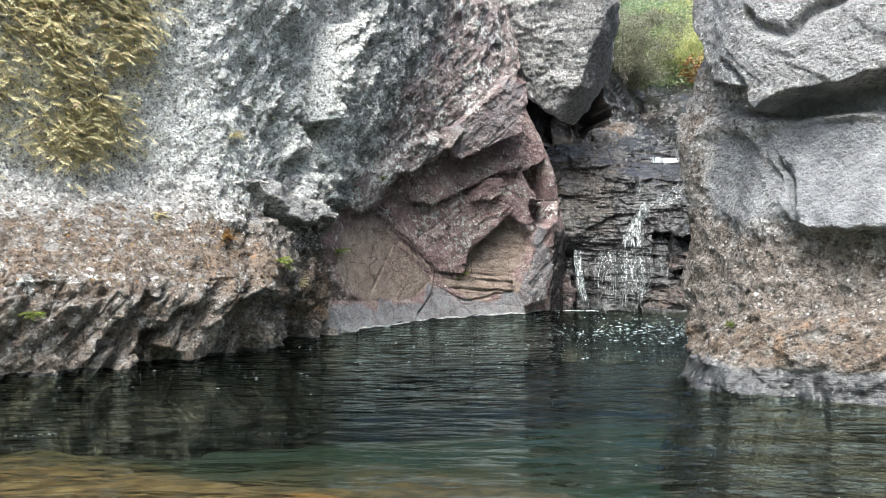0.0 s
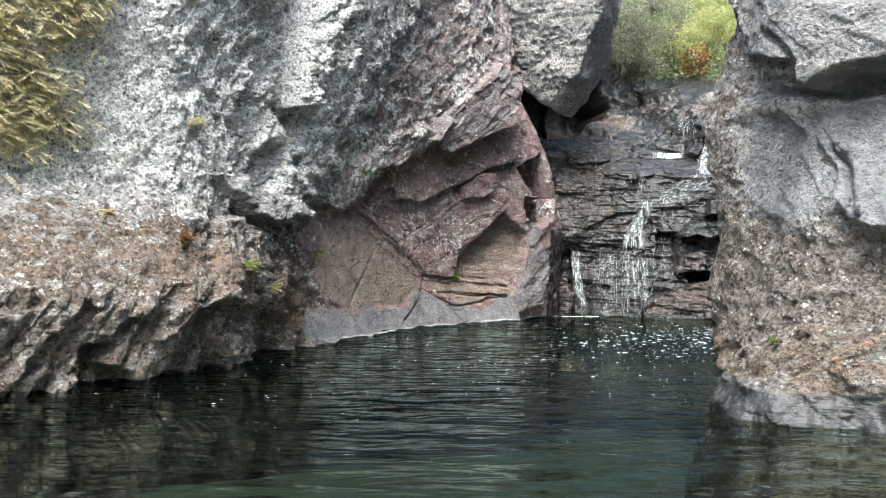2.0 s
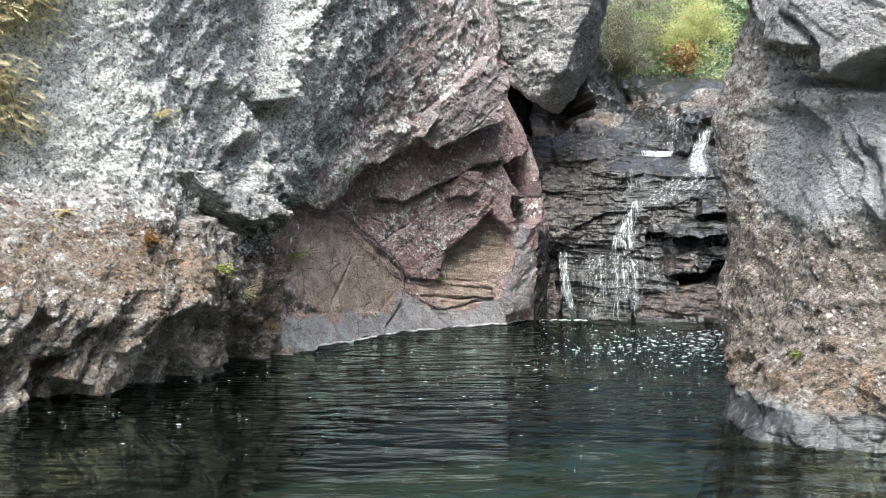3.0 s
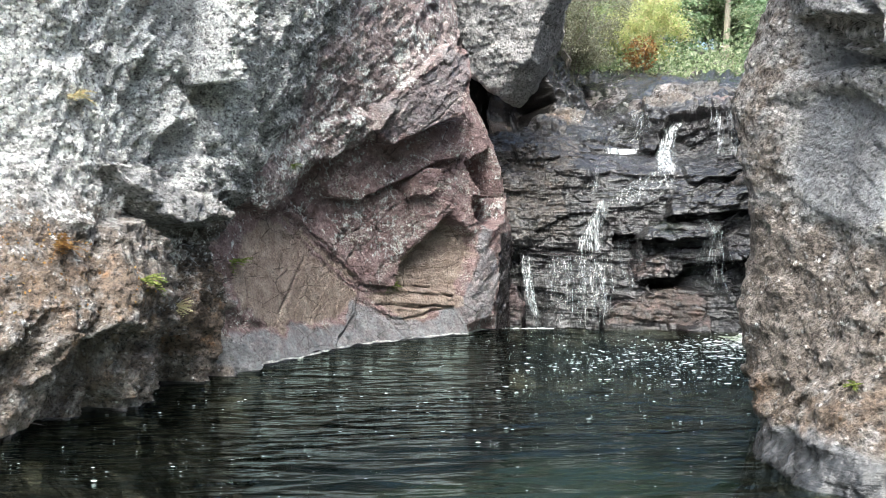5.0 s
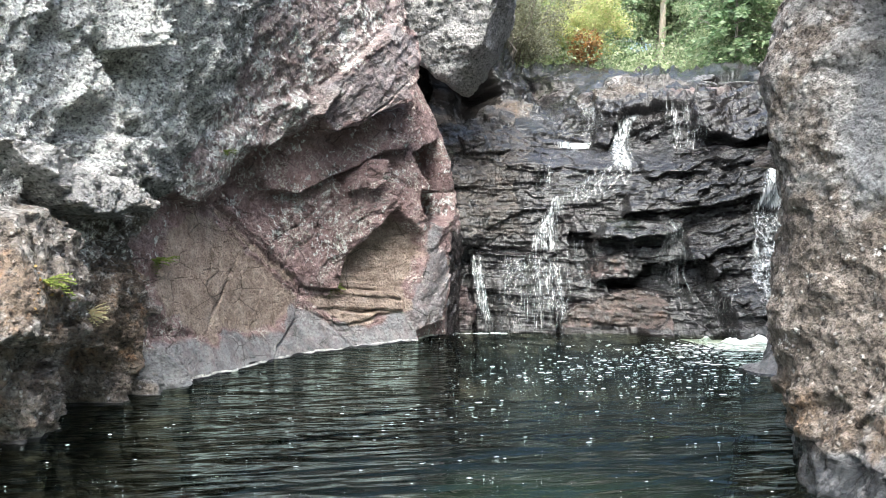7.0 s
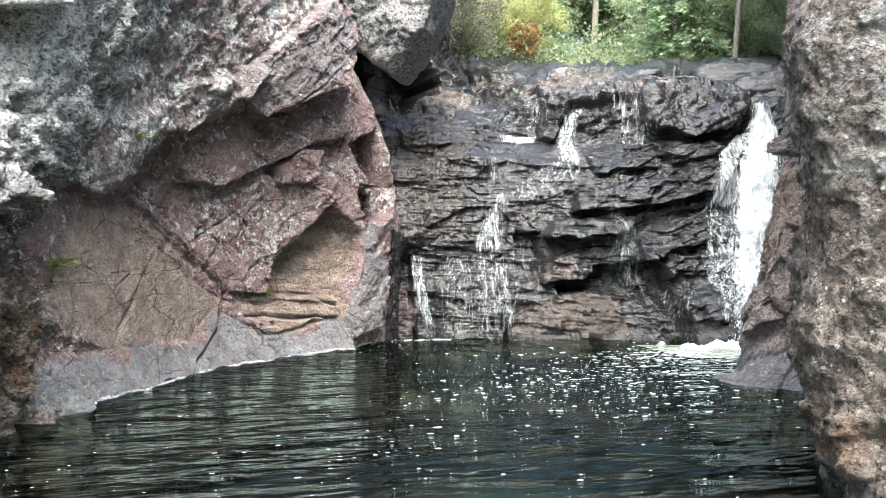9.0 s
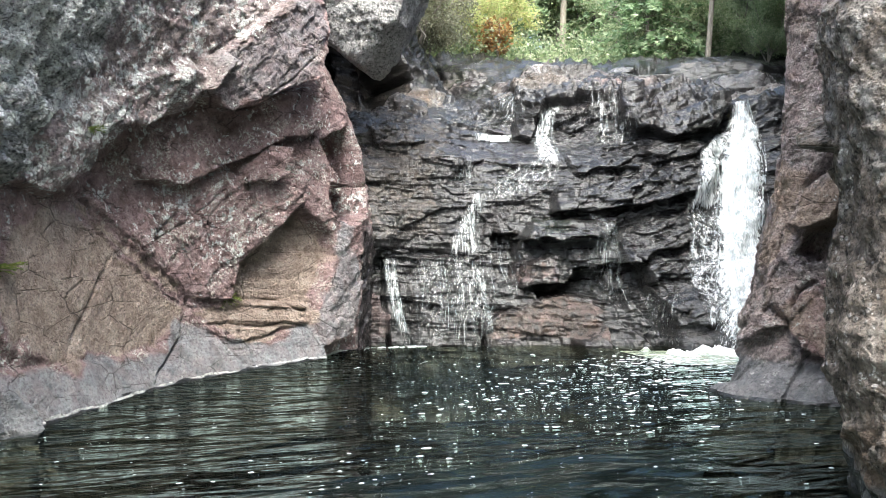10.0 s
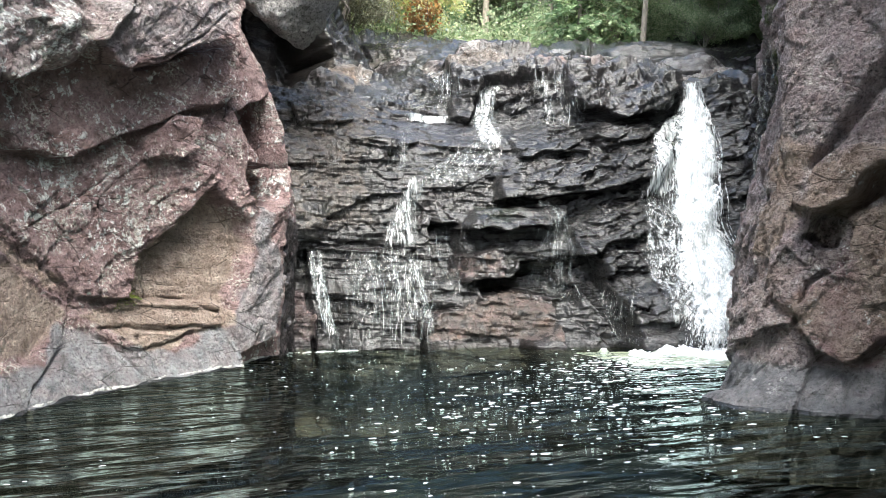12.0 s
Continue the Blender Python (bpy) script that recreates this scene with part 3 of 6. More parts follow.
def left_wall():
    f = Face(even([(0, 2, 0.04), (2, 3, 0.012), (3, 7, 0.0105), (7, 10.4, 0.0075), (10.4, 12, 0.02)]), even([(-1.5, -0.3, 0.2), (-0.3, 0.0, 0.03), (0.0, 5.2, 0.0155), (5.2, 6.8, 0.025), (6.8, 9.5, 0.1)]))
    f.wall(LEFT_FOOT, LEFT_LEVELS, LEFT_OFF, 1)
    p, s, v = f.base, f.s, f.v
    red = smooth(-0.06, 0.06, f.inside(RED_ZONE, 0.08, 2))
    f.red_zone = red
    f.d += 0.07 * fbm(p, 1.3, 3, 1) * (1 - 0.8 * red)
    f.parts = {}
    # the sandstone, from the deepest plane to the proudest
    f.plate([(7.0, 1.0), (7.2, 2.2), (8.6, 4.2), (9.7, 5.6), (10.4, 5.6), (10.4, -0.4), (7.0, -0.4)], 0.0, 0, 0, 0.1, 0.05, 10)
    f.plate(HOLLOW, -0.9, 0.0, 0.1, 0.03, 0.03, 19)
    f.plate(HOLLOW_LOW, -0.6, 0.0, 0.1, 0.03, 0.03, 22)
    f.parts["tan_face"] = f.plate(TAN_FACE, 0.0, -0.02, -0.03, 0.02, 0.03, 26)
    f.plate(BAND, -0.05, 0.0, 0.0, 0.015, 0.015, 25)
    f.parts["tan_block"] = f.plate(TAN_BLOCK, -0.18, 0.04, -0.2, 0.03, 0.03, 23)
    f.plate(TAN_STEP, 0.05, 0.0, -0.25, 0.04, 0.05, 36)
    f.parts["end_slab"] = f.plate(END_SLAB, 0.07, 0.0, -0.12, 0.02, 0.02, 24)
    f.parts["low_plate"] = f.plate(PLATE_LOW, 0.02, 0.1, -0.06, 0.008, 0.025, 20)
    f.plate([(8.87, 2.6), (9.17, 2.44), (9.32, 2.42), (9.49, 2.26), (9.28, 1.78), (9.03, 1.38), (8.94, 0.92), (8.75, 1.3), (8.66, 1.9)], 0.12, 0.1, -0.04, 0.008, 0.025, 21)
    f.parts["red_plate"] = f.plate(PLATE_RED, 0.16, 0.1, -0.08, 0.008, 0.025, 17)
    f.plate(BLOCK_UNDER, 0.2, 0.05, 0.0, 0.008, 0.025, 16)
    f.parts["nub"] = f.plate(NUB, 0.3, 0.1, 0.0, 0.02, 0.04, 18)
    f.parts["overhang_mass"] = f.plate(UPPER_MASS, 0.3, 0.05, 0.02, 0.03, 0.06, 13)
    f.parts["plate"] = f.plate(PLATE_HIGH, 0.62, 0.08, -0.02, 0.008, 0.025, 15)
    f.slab([(7.28, 2.04), (7.55, 2.38), (7.74, 2.74), (7.98, 2.96), (8.34, 3.2), (8.57, 3.68), (8.2, 3.6), (7.85, 3.25), (7.5, 2.9), (7.2, 2.35)], 0.12, 0.08, 0.08, 37, dv=0.1)
    # the grey rib stands proud of the red mass behind it
    f.plate(BUTTRESS, 0.36, 0.06, -0.02, 0.04, 0.08, 11)
    f.plate([(6.62, 5.02), (6.58, 4.36), (6.4, 3.44), (6.19, 3.38), (6.26, 4.1), (6.41, 4.92)], 0.58, 0, 0, 0.02, 0.02, 12)
    f.slab([(5.93, 4.6), (6.08, 4.66), (6.25, 2.7), (6.06, 2.5)], 0.05, 0.03, 0.03, 14)
    f.parts["foot_shelf"] = f.plate(FOOT_TOP, 0.12, 0.0, -0.3, 0.03, 0.03, 27)
    f.d += red * 0.02 * fbm(p, 0.8, 2, 81)
    f.crack([(7.85, 1.45), (7.62, 1.0), (7.5, 0.7), (7.45, 0.44), (7.4, -0.1)], 0.02, 0.07, 0.04, 28)
    f.crack([(8.59, 0.98), (8.49, 0.48), (8.27, 0.32), (7.98, -0.1)], 0.025, 0.1, 0.03, 29)
    f.crack([(7.18, 1.0), (7.1, 0.7), (7.08, 0.3)], 0.02, 0.05, 0.04, 30)
    f.crack([(7.66, 2.1), (8.1, 1.62), (8.5, 1.08)], 0.014, 0.05, 0.015, 38)
    for k, line in enumerate(([(7.95, 2.45), (8.3, 1.95), (8.62, 1.5)], [(8.3, 2.62), (8.62, 2.12), (8.86, 1.8)], [(8.05, 2.9), (8.3, 2.55), (8.45, 2.3)], [(8.6, 3.2), (8.85, 2.85)], [(8.25, 1.6), (8.6, 1.85), (8.95, 2.3)], [(8.95, 3.4), (9.2, 3.75), (9.4, 4.1)])):
        f.crack(line, 0.012, 0.04, 0.015, 31 + k)
    f.crack([(8.98, 1.06), (9.2, 0.9), (9.55, 0.7)], 0.02, 0.08, 0.04, 32)
    f.crack([(8.75, 0.62), (9.1, 0.55), (9.5, 0.5)], 0.02, 0.06, 0.04, 33)
    f.crack([(7.13, 0.5), (7.1, 0.25), (7.2, -0.1)], 0.02, 0.06, 0.02, 34)
    f.crack([(8.8, 0.55), (8.9, 0.3), (9.05, -0.1)], 0.02, 0.06, 0.02, 35)
    # knobs, niches and undercut ribs of the grey cliff
    f.slab(NICHE, -0.14, 0.05, 0.08, 43)
    f.plate(KNEE, 0.16, 0.0, 0.1, 0.03, 0.06, 40)
    f.plate(KNOB, 0.34, 0.1, -0.35, 0.015, 0.04, 41)
    f.plate(KNOB_SHADE, -0.2, 0.0, 0.0, 0.04, 0.05, 42)
    f.crack([(6.6, 1.66), (6.45, 1.08), (6.45, 0.58), (6.59, -0.1)], 0.09, 0.22, 0.08, 44)
    f.crack([(6.86, 2.0), (6.8, 1.56), (6.86, 1.02), (6.98, 0.5), (6.82, 0.0)], 0.07, 0.2, 0.06, 45)
    f.crack([(5.95, 4.6), (5.75, 3.4), (5.7, 2.6)], 0.1, 0.12, 0.1, 46)
    f.crack([(6.35, 5.4), (6.3, 4.2), (6.45, 3.1)], 0.06, 0.14, 0.08, 47)
    for k, hole in enumerate(CAVES):
        f.plate(hole, -0.36, 0.0, -0.1, 0.025, 0.05, 47 + k)
    for k, u0 in enumerate((2.9, 3.35, 3.75, 4.2, 4.55, 4.95, 5.3, 5.62)):
        f.crack([(u0, -0.2), (u0 + 0.1, 0.3), (u0 + 0.27, 0.85)], 0.04 + 0.02 * (k % 3), 0.07 + 0.03 * (k % 2), 0.08, 52 + k)
    low = smooth(1.15, 0.75, v) * smooth(2.6, 3.4, f.u) * smooth(6.6, 6.2, f.u)
    k = np.where(low > 0)[0]
    f.d[k] += low[k] * (bedded(s[k], v[k], p[k], 50, 0.2, 0.05, 50, 0.5) + blocky(s[k], v[k], 48, 0.5, 0.16, 0.12, 51, p[k], 0.2))
    # fine relief
    k = np.where((red < 1) & (f.u > 4.4))[0]
    f.d[k] += ((1 - red) * smooth(4.4, 5.2, f.u))[k] * (blocky(s[k], v[k], 58, 0.35, 0.14, 0.05, 74, p[k], 0.04) + blocky(s[k], v[k], -25, 0.22, 0.15, 0.03, 75, p[k], 0.04))
    k = np.where((red < 1) & (f.u > 2))[0]
    crag = smooth(5.2, 5.7, f.u[k]) * smooth(7.6, 7.0, f.u[k])
    f.d[k] += (1 - red[k]) * (pebbly(p[k], 60, 0.9 + 0.5 * crag) + (0.02 + 0.03 * crag) * ridged(p[k], 0.5, 4, 61) + crag * (blocky(s[k], v[k], 64, 0.8, 0.12, 0.09, 69, p[k], 0.05) + blocky(s[k], v[k], 60, 0.3, 0.06, 0.03, 73, p[k], 0.05)))
    k = np.where(red > 0)[0]
    calm = 1 - 0.6 * np.maximum(soft_in(f, TAN_FACE, 2), np.maximum(soft_in(f, TAN_BLOCK, 1), soft_in(f, FOOT_TOP, 5)))
    f.d[k] += (red * calm)[k] * (blocky(s[k], v[k], 40, 0.5, 0.16, 0.022, 62, p[k], 0.02) + blocky(s[k], v[k], -45, 0.4, 0.12, 0.014, 68, p[k], 0.02) + blocky(s[k], v[k], 38, 0.16, 0.06, 0.008, 70, p[k], 0.02) + 0.008 * ridged(p[k], 0.16, 4, 63) + 0.006 * fbm(p[k], 0.05, 2, 64))
    beds = soft_in(f, TAN_STEP, 3) + 0.5 * soft_in(f, TAN_BLOCK, 1)
    k = np.where(beds > 0)[0]
    f.d[k] += beds[k] * bedded(s[k], v[k], p[k], -6, 0.07, 0.022, 65, 0.7)
    w = smooth(-0.05, 0.05, f.inside(UPPER_MASS, 0.06, 13))
    k = np.where(w > 0)[0]
    f.d[k] += w[k] * (pebbly(p[k], 66, 0.75) + blocky(s[k], v[k], 48, 0.5, 0.22, 0.03, 67, p[k], 0.04))
    return f


LEFT = left_wall()


def tidy(face, label):
    """Keep of each part the one patch round its heart; stray scraps fall to the rest."""
    grid = label.reshape(face.nv, face.nu)
    for k in range(1, label.max() + 1):
        on = grid == k
        if not on.any():
            continue
        j, i = np.where(on)
        box = (slice(j.min(), j.max() + 1), slice(i.min(), i.max() + 1))
        m = np.pad(on[box], 1)
        heart, left = m, m
        while left.any():
            heart = left
            left = left & np.roll(left, 1, 0) & np.roll(left, -1, 0) & np.roll(left, 1, 1) & np.roll(left, -1, 1)
        reach, size = np.zeros_like(m), 0
        at = np.argwhere(heart)[0]
        reach[tuple(at)] = True
        while reach.sum() > size:
            size = reach.sum()
            for _ in range(25):
                reach = m & (reach | np.roll(reach, 1, 0) | np.roll(reach, -1, 0) | np.roll(reach, 1, 1) | np.roll(reach, -1, 1))
        inner = grid[box]
        inner[m[1:-1, 1:-1] & ~reach[1:-1, 1:-1]] = 0
    return grid.ravel()


def left_masks():
    f = LEFT
    m = masks(f)
    red = f.red_zone
    upper = soft_in(f, UPPER_MASS, 13)
    m["red"] = red * (1 - 0.46 * upper)
    m["tan"] = np.maximum(soft_in(f, TAN_BLOCK, 1) * 0.75, np.maximum(soft_in(f, TAN_FACE, 2), soft_in(f, BAND, 3)) * 0.66)
    m["slate"] = np.maximum(soft_in(f, END_SLAB, 4) * 0.56, soft_in(f, FOOT_TOP, 5) * 0.6)
    m["slate"] = np.maximum(m["slate"], soft_in(f, PLATE_HIGH, 6) * 0.5)
    m["slate"] = np.maximum(m["slate"], 0.45 * np.maximum(soft_in(f, KNOB, 41), 0.8 * soft_in(f, KNEE, 40)))
    grey = 1 - red
    m["lichen"] = grey * (0.42 + 0.46 * smooth(2.0, 3.2, f.v) * smooth(8.2, 6.0, f.u) - 0.1 * smooth(6.0, 7.0, f.u) - 0.6 * smooth(1.1, 0.5, f.v) - 0.22 * soft_in(f, LITTER, 7, 0.3) - 0.35 * soft_in(f, KNOB, 41) - 0.3 * soft_in(f, KNEE, 40))
    m["lichen"] += red * (0.2 + 0.14 * upper + 0.06 * soft_in(f, PLATE_LOW, 3) + 0.2 * vnoise(f.base / 0.3, 79)) * (1 - m["tan"]) - 0.5 * m["slate"] - 0.25 * m["tan"]
    line = np.exp(-((f.v - 0.03 - 0.02 * fbm(f.base, 0.3, 3, 77)) / 0.014) ** 2) * smooth(-0.5, 0.1, vnoise(f.base / 0.25, 78)) * smooth(6.8, 7.2, f.u) * smooth(9.95, 9.85, f.u)
    m["lichen"] += 0.9 * line
    m["litter"] = soft_in(f, LITTER, 7, 0.3) * 0.46 + grey * 0.34 * smooth(1.6, 0.9, f.v) * smooth(6.9, 6.4, f.u)
    m["litter"] += 0.55 * soft_in(f, [(6.03, 1.48), (6.76, 1.48), (6.78, 0.3), (6.11, 0.36)], 8, 0.1)
    m["wet"] = smooth(0.05, 0.0, f.v + 0.03 * fbm(f.base, 0.3, 2, 9)) * (1 - line)
    m["wet"] = np.maximum(m["wet"], 0.32 * grey * smooth(0.3, 0.1, f.v + 0.12 * fbm(f.base, 0.4, 3, 10)))
    m["warm"] = grey * (0.16 + 0.5 * smooth(2.5, 1.5, f.v) + 0.2 * smooth(5.9, 6.4, f.u) - 0.3 * smooth(5.4, 5.9, f.u) * smooth(1.4, 2.2, f.v))
    m["wet"] = np.maximum(m["wet"], smooth(9.96, 10.1, f.u) * smooth(2.2, 1.6, f.v) * 0.8)
    return m


def put_face(owner, face, attrs, parts, rest_name="rock_face", flip=False, verts=None):
    """Split a face into the meshes of its parts and the rest, all children of the owner."""
    verts = face.places() if verts is None else verts
    quads = face.quads()
    label = np.zeros(len(verts), int)
    for k, (_, where, _) in enumerate(parts, 1):
        label[where] = k
    lab = tidy(face, label)[quads[:, 0]]
    if flip:
        quads = quads[:, ::-1]
    for k in range(len(parts) + 1):
        if not (lab == k).any():
            continue
        v, q, at = cut(quads, lab == k, verts, attrs)
        name, text = (rest_name, "") if k == 0 else (parts[k - 1][0], parts[k - 1][2])
        part_mesh(name, mesh_from(name, v, q, ROCK, at), owner, text)


def build_left():
    m = left_masks()
    verts, quads = LEFT.places(), LEFT.quads()
    is_red = LEFT.red_zone[quads[:, 0]] > 0.5
    cliff = thing("conglomerate_cliff", "tall grey conglomerate cliff with pale lichen and leaf litter", "cliff", at=(-3, 11, 0))
    buttress = thing("sandstone_buttress", "red and tan sandstone buttress with jointed overhanging plates", "cliff", at=(0, 17.5, 0))
    f = LEFT
    ledge_zone = f.inside(LITTER, 0.1, 7) > 0
    knob = f.inside(KNOB, 0.06, 41) > 0
    proud = f.inside(BUTTRESS, 0.06, 11) > 0
    grey_parts = [("ledge", ledge_zone, "sloping ledge covered in brown leaf litter"), ("overhang", proud, "dark grey overhanging rib"), ("knob", knob, "")]
    red_parts = [("overhang", f.parts["overhang_mass"], "grey-red pebbly overhang"), ("plate", f.parts["red_plate"], "dark red plate"), ("plate", f.parts["low_plate"], "red plate with white lichen spots"),
                 ("plate", f.parts["plate"], "pale pinkish grey plate"), ("nub", f.parts["nub"], ""), ("block", f.parts["tan_face"], "warm tan face"), ("block", f.parts["tan_block"], "warm tan block"),
                 ("slab", f.parts["end_slab"], "smooth purplish grey slab"), ("foot_shelf", f.parts["foot_shelf"], "smooth grey shelf with a white waterline")]
    for owner, parts, mine in ((cliff, grey_parts, ~is_red), (buttress, red_parts, is_red)):
        label = np.zeros(len(verts), int)
        for k, (_, where, _) in enumerate(parts, 1):
            label[where] = k
        lab = tidy(f, label)[quads[:, 0]]
        for k in range(len(parts) + 1):
            pick = mine & (lab == k)
            if not pick.any():
                continue
            v, q, at = cut(quads, pick, verts, m)
            name, text = ("rock_face", "") if k == 0 else (parts[k - 1][0], parts[k - 1][2])
            part_mesh(name, mesh_from(name, v, q, ROCK, at), owner, text)


build_left()

# ---- waterfall rock: layered wet ledges, the shelf above and the slope behind ----
FALL_X = [0.2, 2.6, 3.2, 4.2, 5.3, 6.4, 7.6, 8.8, 10.5, 13.0]
FALL_V, FALL_Y, FALL_Z = [], [], []


def level(v, y, z=None):
    FALL_V.append(v)
    FALL_Y.append(y)
    FALL_Z.append(z or [v] * len(y))


level(-1.2, [19.8, 19.6, 19.3, 19.0, 18.6, 17.9, 17.0, 16.4, 16.0, 16.0])
level(0.0, [20.0, 19.9, 19.6, 19.35, 19.0, 18.2, 16.9, 16.4, 16.2, 16.2])
level(0.6, [20.1, 20.1, 19.8, 19.35, 18.95, 18.3, 17.3, 16.8, 16.6, 16.6])
level(1.2, [20.2, 20.2, 20.2, 19.7, 19.25, 18.6, 18.2, 17.7, 17.3, 17.3])
level(2.0, [20.4, 20.3, 20.4, 20.1, 19.7, 19.2, 18.9, 18.4, 18.0, 18.0])
level(2.8, [20.8, 20.7, 20.7, 20.5, 20.2, 19.6, 19.4, 19.0, 18.6, 18.6])
level(3.6, [21.3, 21.2, 21.2, 21.3, 21.5, 20.9, 20.2, 19.9, 19.2, 19.2])
level(4.3, [22.2, 22.2, 22.2, 22.5, 22.6, 21.4, 20.8, 20.6, 19.9, 19.8])
level(4.8, [22.6, 22.6, 22.7, 23.5, 24.0, 22.2, 21.8, 21.6, 21.2, 21.2], [5.0, 5.0, 5.0, 4.9, 4.7, 4.75, 4.7, 4.5, 4.7, 4.9])
level(5.5, [22.8, 22.8, 23.0, 24.0, 25.3, 23.6, 23.2, 23.2, 22.8, 22.6], [7.4, 7.4, 7.0, 6.2, 5.3, 5.3, 5.25, 5.2, 5.5, 5.9])
level(6.2, [23.8, 23.8, 24.2, 25.3, 27.0, 26.4, 26.0, 25.8, 25.4, 25.0], [10.0, 10.0, 9.4, 7.9, 6.2, 6.1, 6.1, 6.3, 6.6, 7.2])
level(7.0, [27, 27, 27.5, 28.5, 31, 31, 31, 31, 31, 31], [12, 12, 11.4, 9.4, 7.0, 6.8, 6.9, 7.3, 7.8, 8.6])
level(8.0, [50, 50, 50, 50, 50, 50, 50, 50, 50, 50], [18, 18, 17, 15, 12.4, 12, 12, 12.4, 13, 14])


def fall_face():
    f = Face(even([(0, 9, 0.0105), (9, 9, 1)]), even([(-1.2, -0.3, 0.15), (-0.3, 5.5, 0.016), (5.5, 6.2, 0.03), (6.2, 8.0, 0.06)]))
    lv = np.interp(f.v, FALL_V, np.arange(len(FALL_V)))
    x = catmull(np.array(FALL_X)[:, None], f.u)[:, 0]
    k = np.arange(len(x))
    i = np.clip(np.floor(f.u).astype(int), 0, len(FALL_X) - 2)
    w = f.u - i

    def read(table):
        t = catmull(np.array(table, float), lv)
        return t[k, i] * (1 - w) + t[k, i + 1] * w

    x = x + np.maximum(f.v - 5.0, 0) * (x - 5.5) * np.where(x > 5.5, 0.9, 0.15) + np.maximum(f.v - 6.2, 0) * np.minimum(x - 5.5, 0) * 1.0
    f.base = np.stack([x, read(FALL_Y), read(FALL_Z)], 1)
    g = f.base.reshape(f.nv, f.nu, 3)
    up = np.cross(np.gradient(g, axis=1), np.gradient(g, axis=0)).reshape(-1, 3)
    up /= np.linalg.norm(up, axis=1)[:, None]
    w = smooth(3.4, 4.4, f.v)[:, None]
    f.n = (1 - w) * np.array((0.0, -1.0, 0.0)) + w * up
    f.n /= np.linalg.norm(f.n, axis=1)[:, None]
    f.s, f.gap = catmull(np.array(FALL_X)[:, None], f.u)[:, 0] - FALL_X[0], np.array(FALL_X) - FALL_X[0]
    return f


FALL = fall_face()

REC = [(4.35, 1.14), (5.04, 1.3), (5.01, 0.88), (4.83, 0.58), (4.27, 0.8), (3.76, 0.7), (3.75, 0.88), (4.25, 0.96)]
REC_LEFT = [(3.36, 1.84), (3.65, 1.7), (3.63, 1.06), (3.27, 0.9), (3.29, 1.42)]
LOW_BLOCK = [(2.79, 0.34), (3.45, 0.54), (4.18, 0.82), (4.48, 0.54), (4.43, 0.14), (4.3, -0.4), (2.78, -0.4)]
FAN = [(4.05, 0.02), (4.53, 0.34), (4.75, 0.3), (5.0, 0.0), (5.0, -0.4), (4.05, -0.4)]
WEDGE = [(5.05, 1.38), (5.15, 1.12), (5.24, 0.12), (5.16, 0.1), (4.93, 0.7), (4.94, 1.04)]
LIP = [(4.77, 4.9), (4.23, 3.64), (4.4, 3.54), (4.68, 3.86), (4.9, 4.18), (5.85, 4.2), (6.98, 5.04), (5.06, 5.32)]
LIP_RIGHT = [(5.85, 4.18), (5.68, 3.7), (6.13, 3.5), (7.02, 3.66), (7.29, 4.0), (7.4, 4.7), (6.98, 5.04)]
DRY = [(-1, 9), (-1, 1.5), (2.6, 1.55), (2.45, 2.6), (3.0, 3.5), (2.9, 4.2), (3.6, 5.2), (4.2, 9)]
LOBES = ([(4.8, 1.14), (5.39, 1.5), (6.22, 1.66), (6.49, 2.24), (5.78, 2.16), (5.04, 1.88)], [(4.76, 1.06), (5.4, 1.42), (6.19, 1.58), (5.98, 1.12), (5.32, 1.06), (4.86, 0.82)], [(4.86, 0.78), (5.36, 1.06), (5.91, 1.04), (5.8, 0.42), (5.7, -0.4), (5.16, -0.4), (5.2, 0.2)])
MID_BAND = [(4.18, 2.14), (5.27, 2.18), (6.01, 2.42), (6.59, 2.6), (6.9, 3.22), (5.82, 2.8), (4.83, 2.6), (4.34, 2.52)]
MID_SHELF = [(3.81, 1.94), (4.11, 2.0), (5.05, 2.06), (4.88, 1.76), (4.19, 1.66), (3.6, 1.72)]
RED_BLOCK = [(3.58, 1.28), (4.07, 1.42), (3.99, 0.98), (3.51, 0.92)]
CHANNEL = [(6.85, 4.6), (7.37, 4.1), (6.9, 3.3), (6.3, 2.3), (6.2, 1.3), (5.8, 0.5), (5.6, -0.5), (6.4, -0.5), (6.55, 0.5), (6.95, 1.6), (7.2, 2.7), (7.7, 3.5), (7.6, 4.2), (7.5, 4.8)]
NOTCH = [(3.1, 3.9), (3.2, 3.6), (4.35, 3.62), (4.6, 4.1), (4.5, 5.3), (3.9, 5.3)]


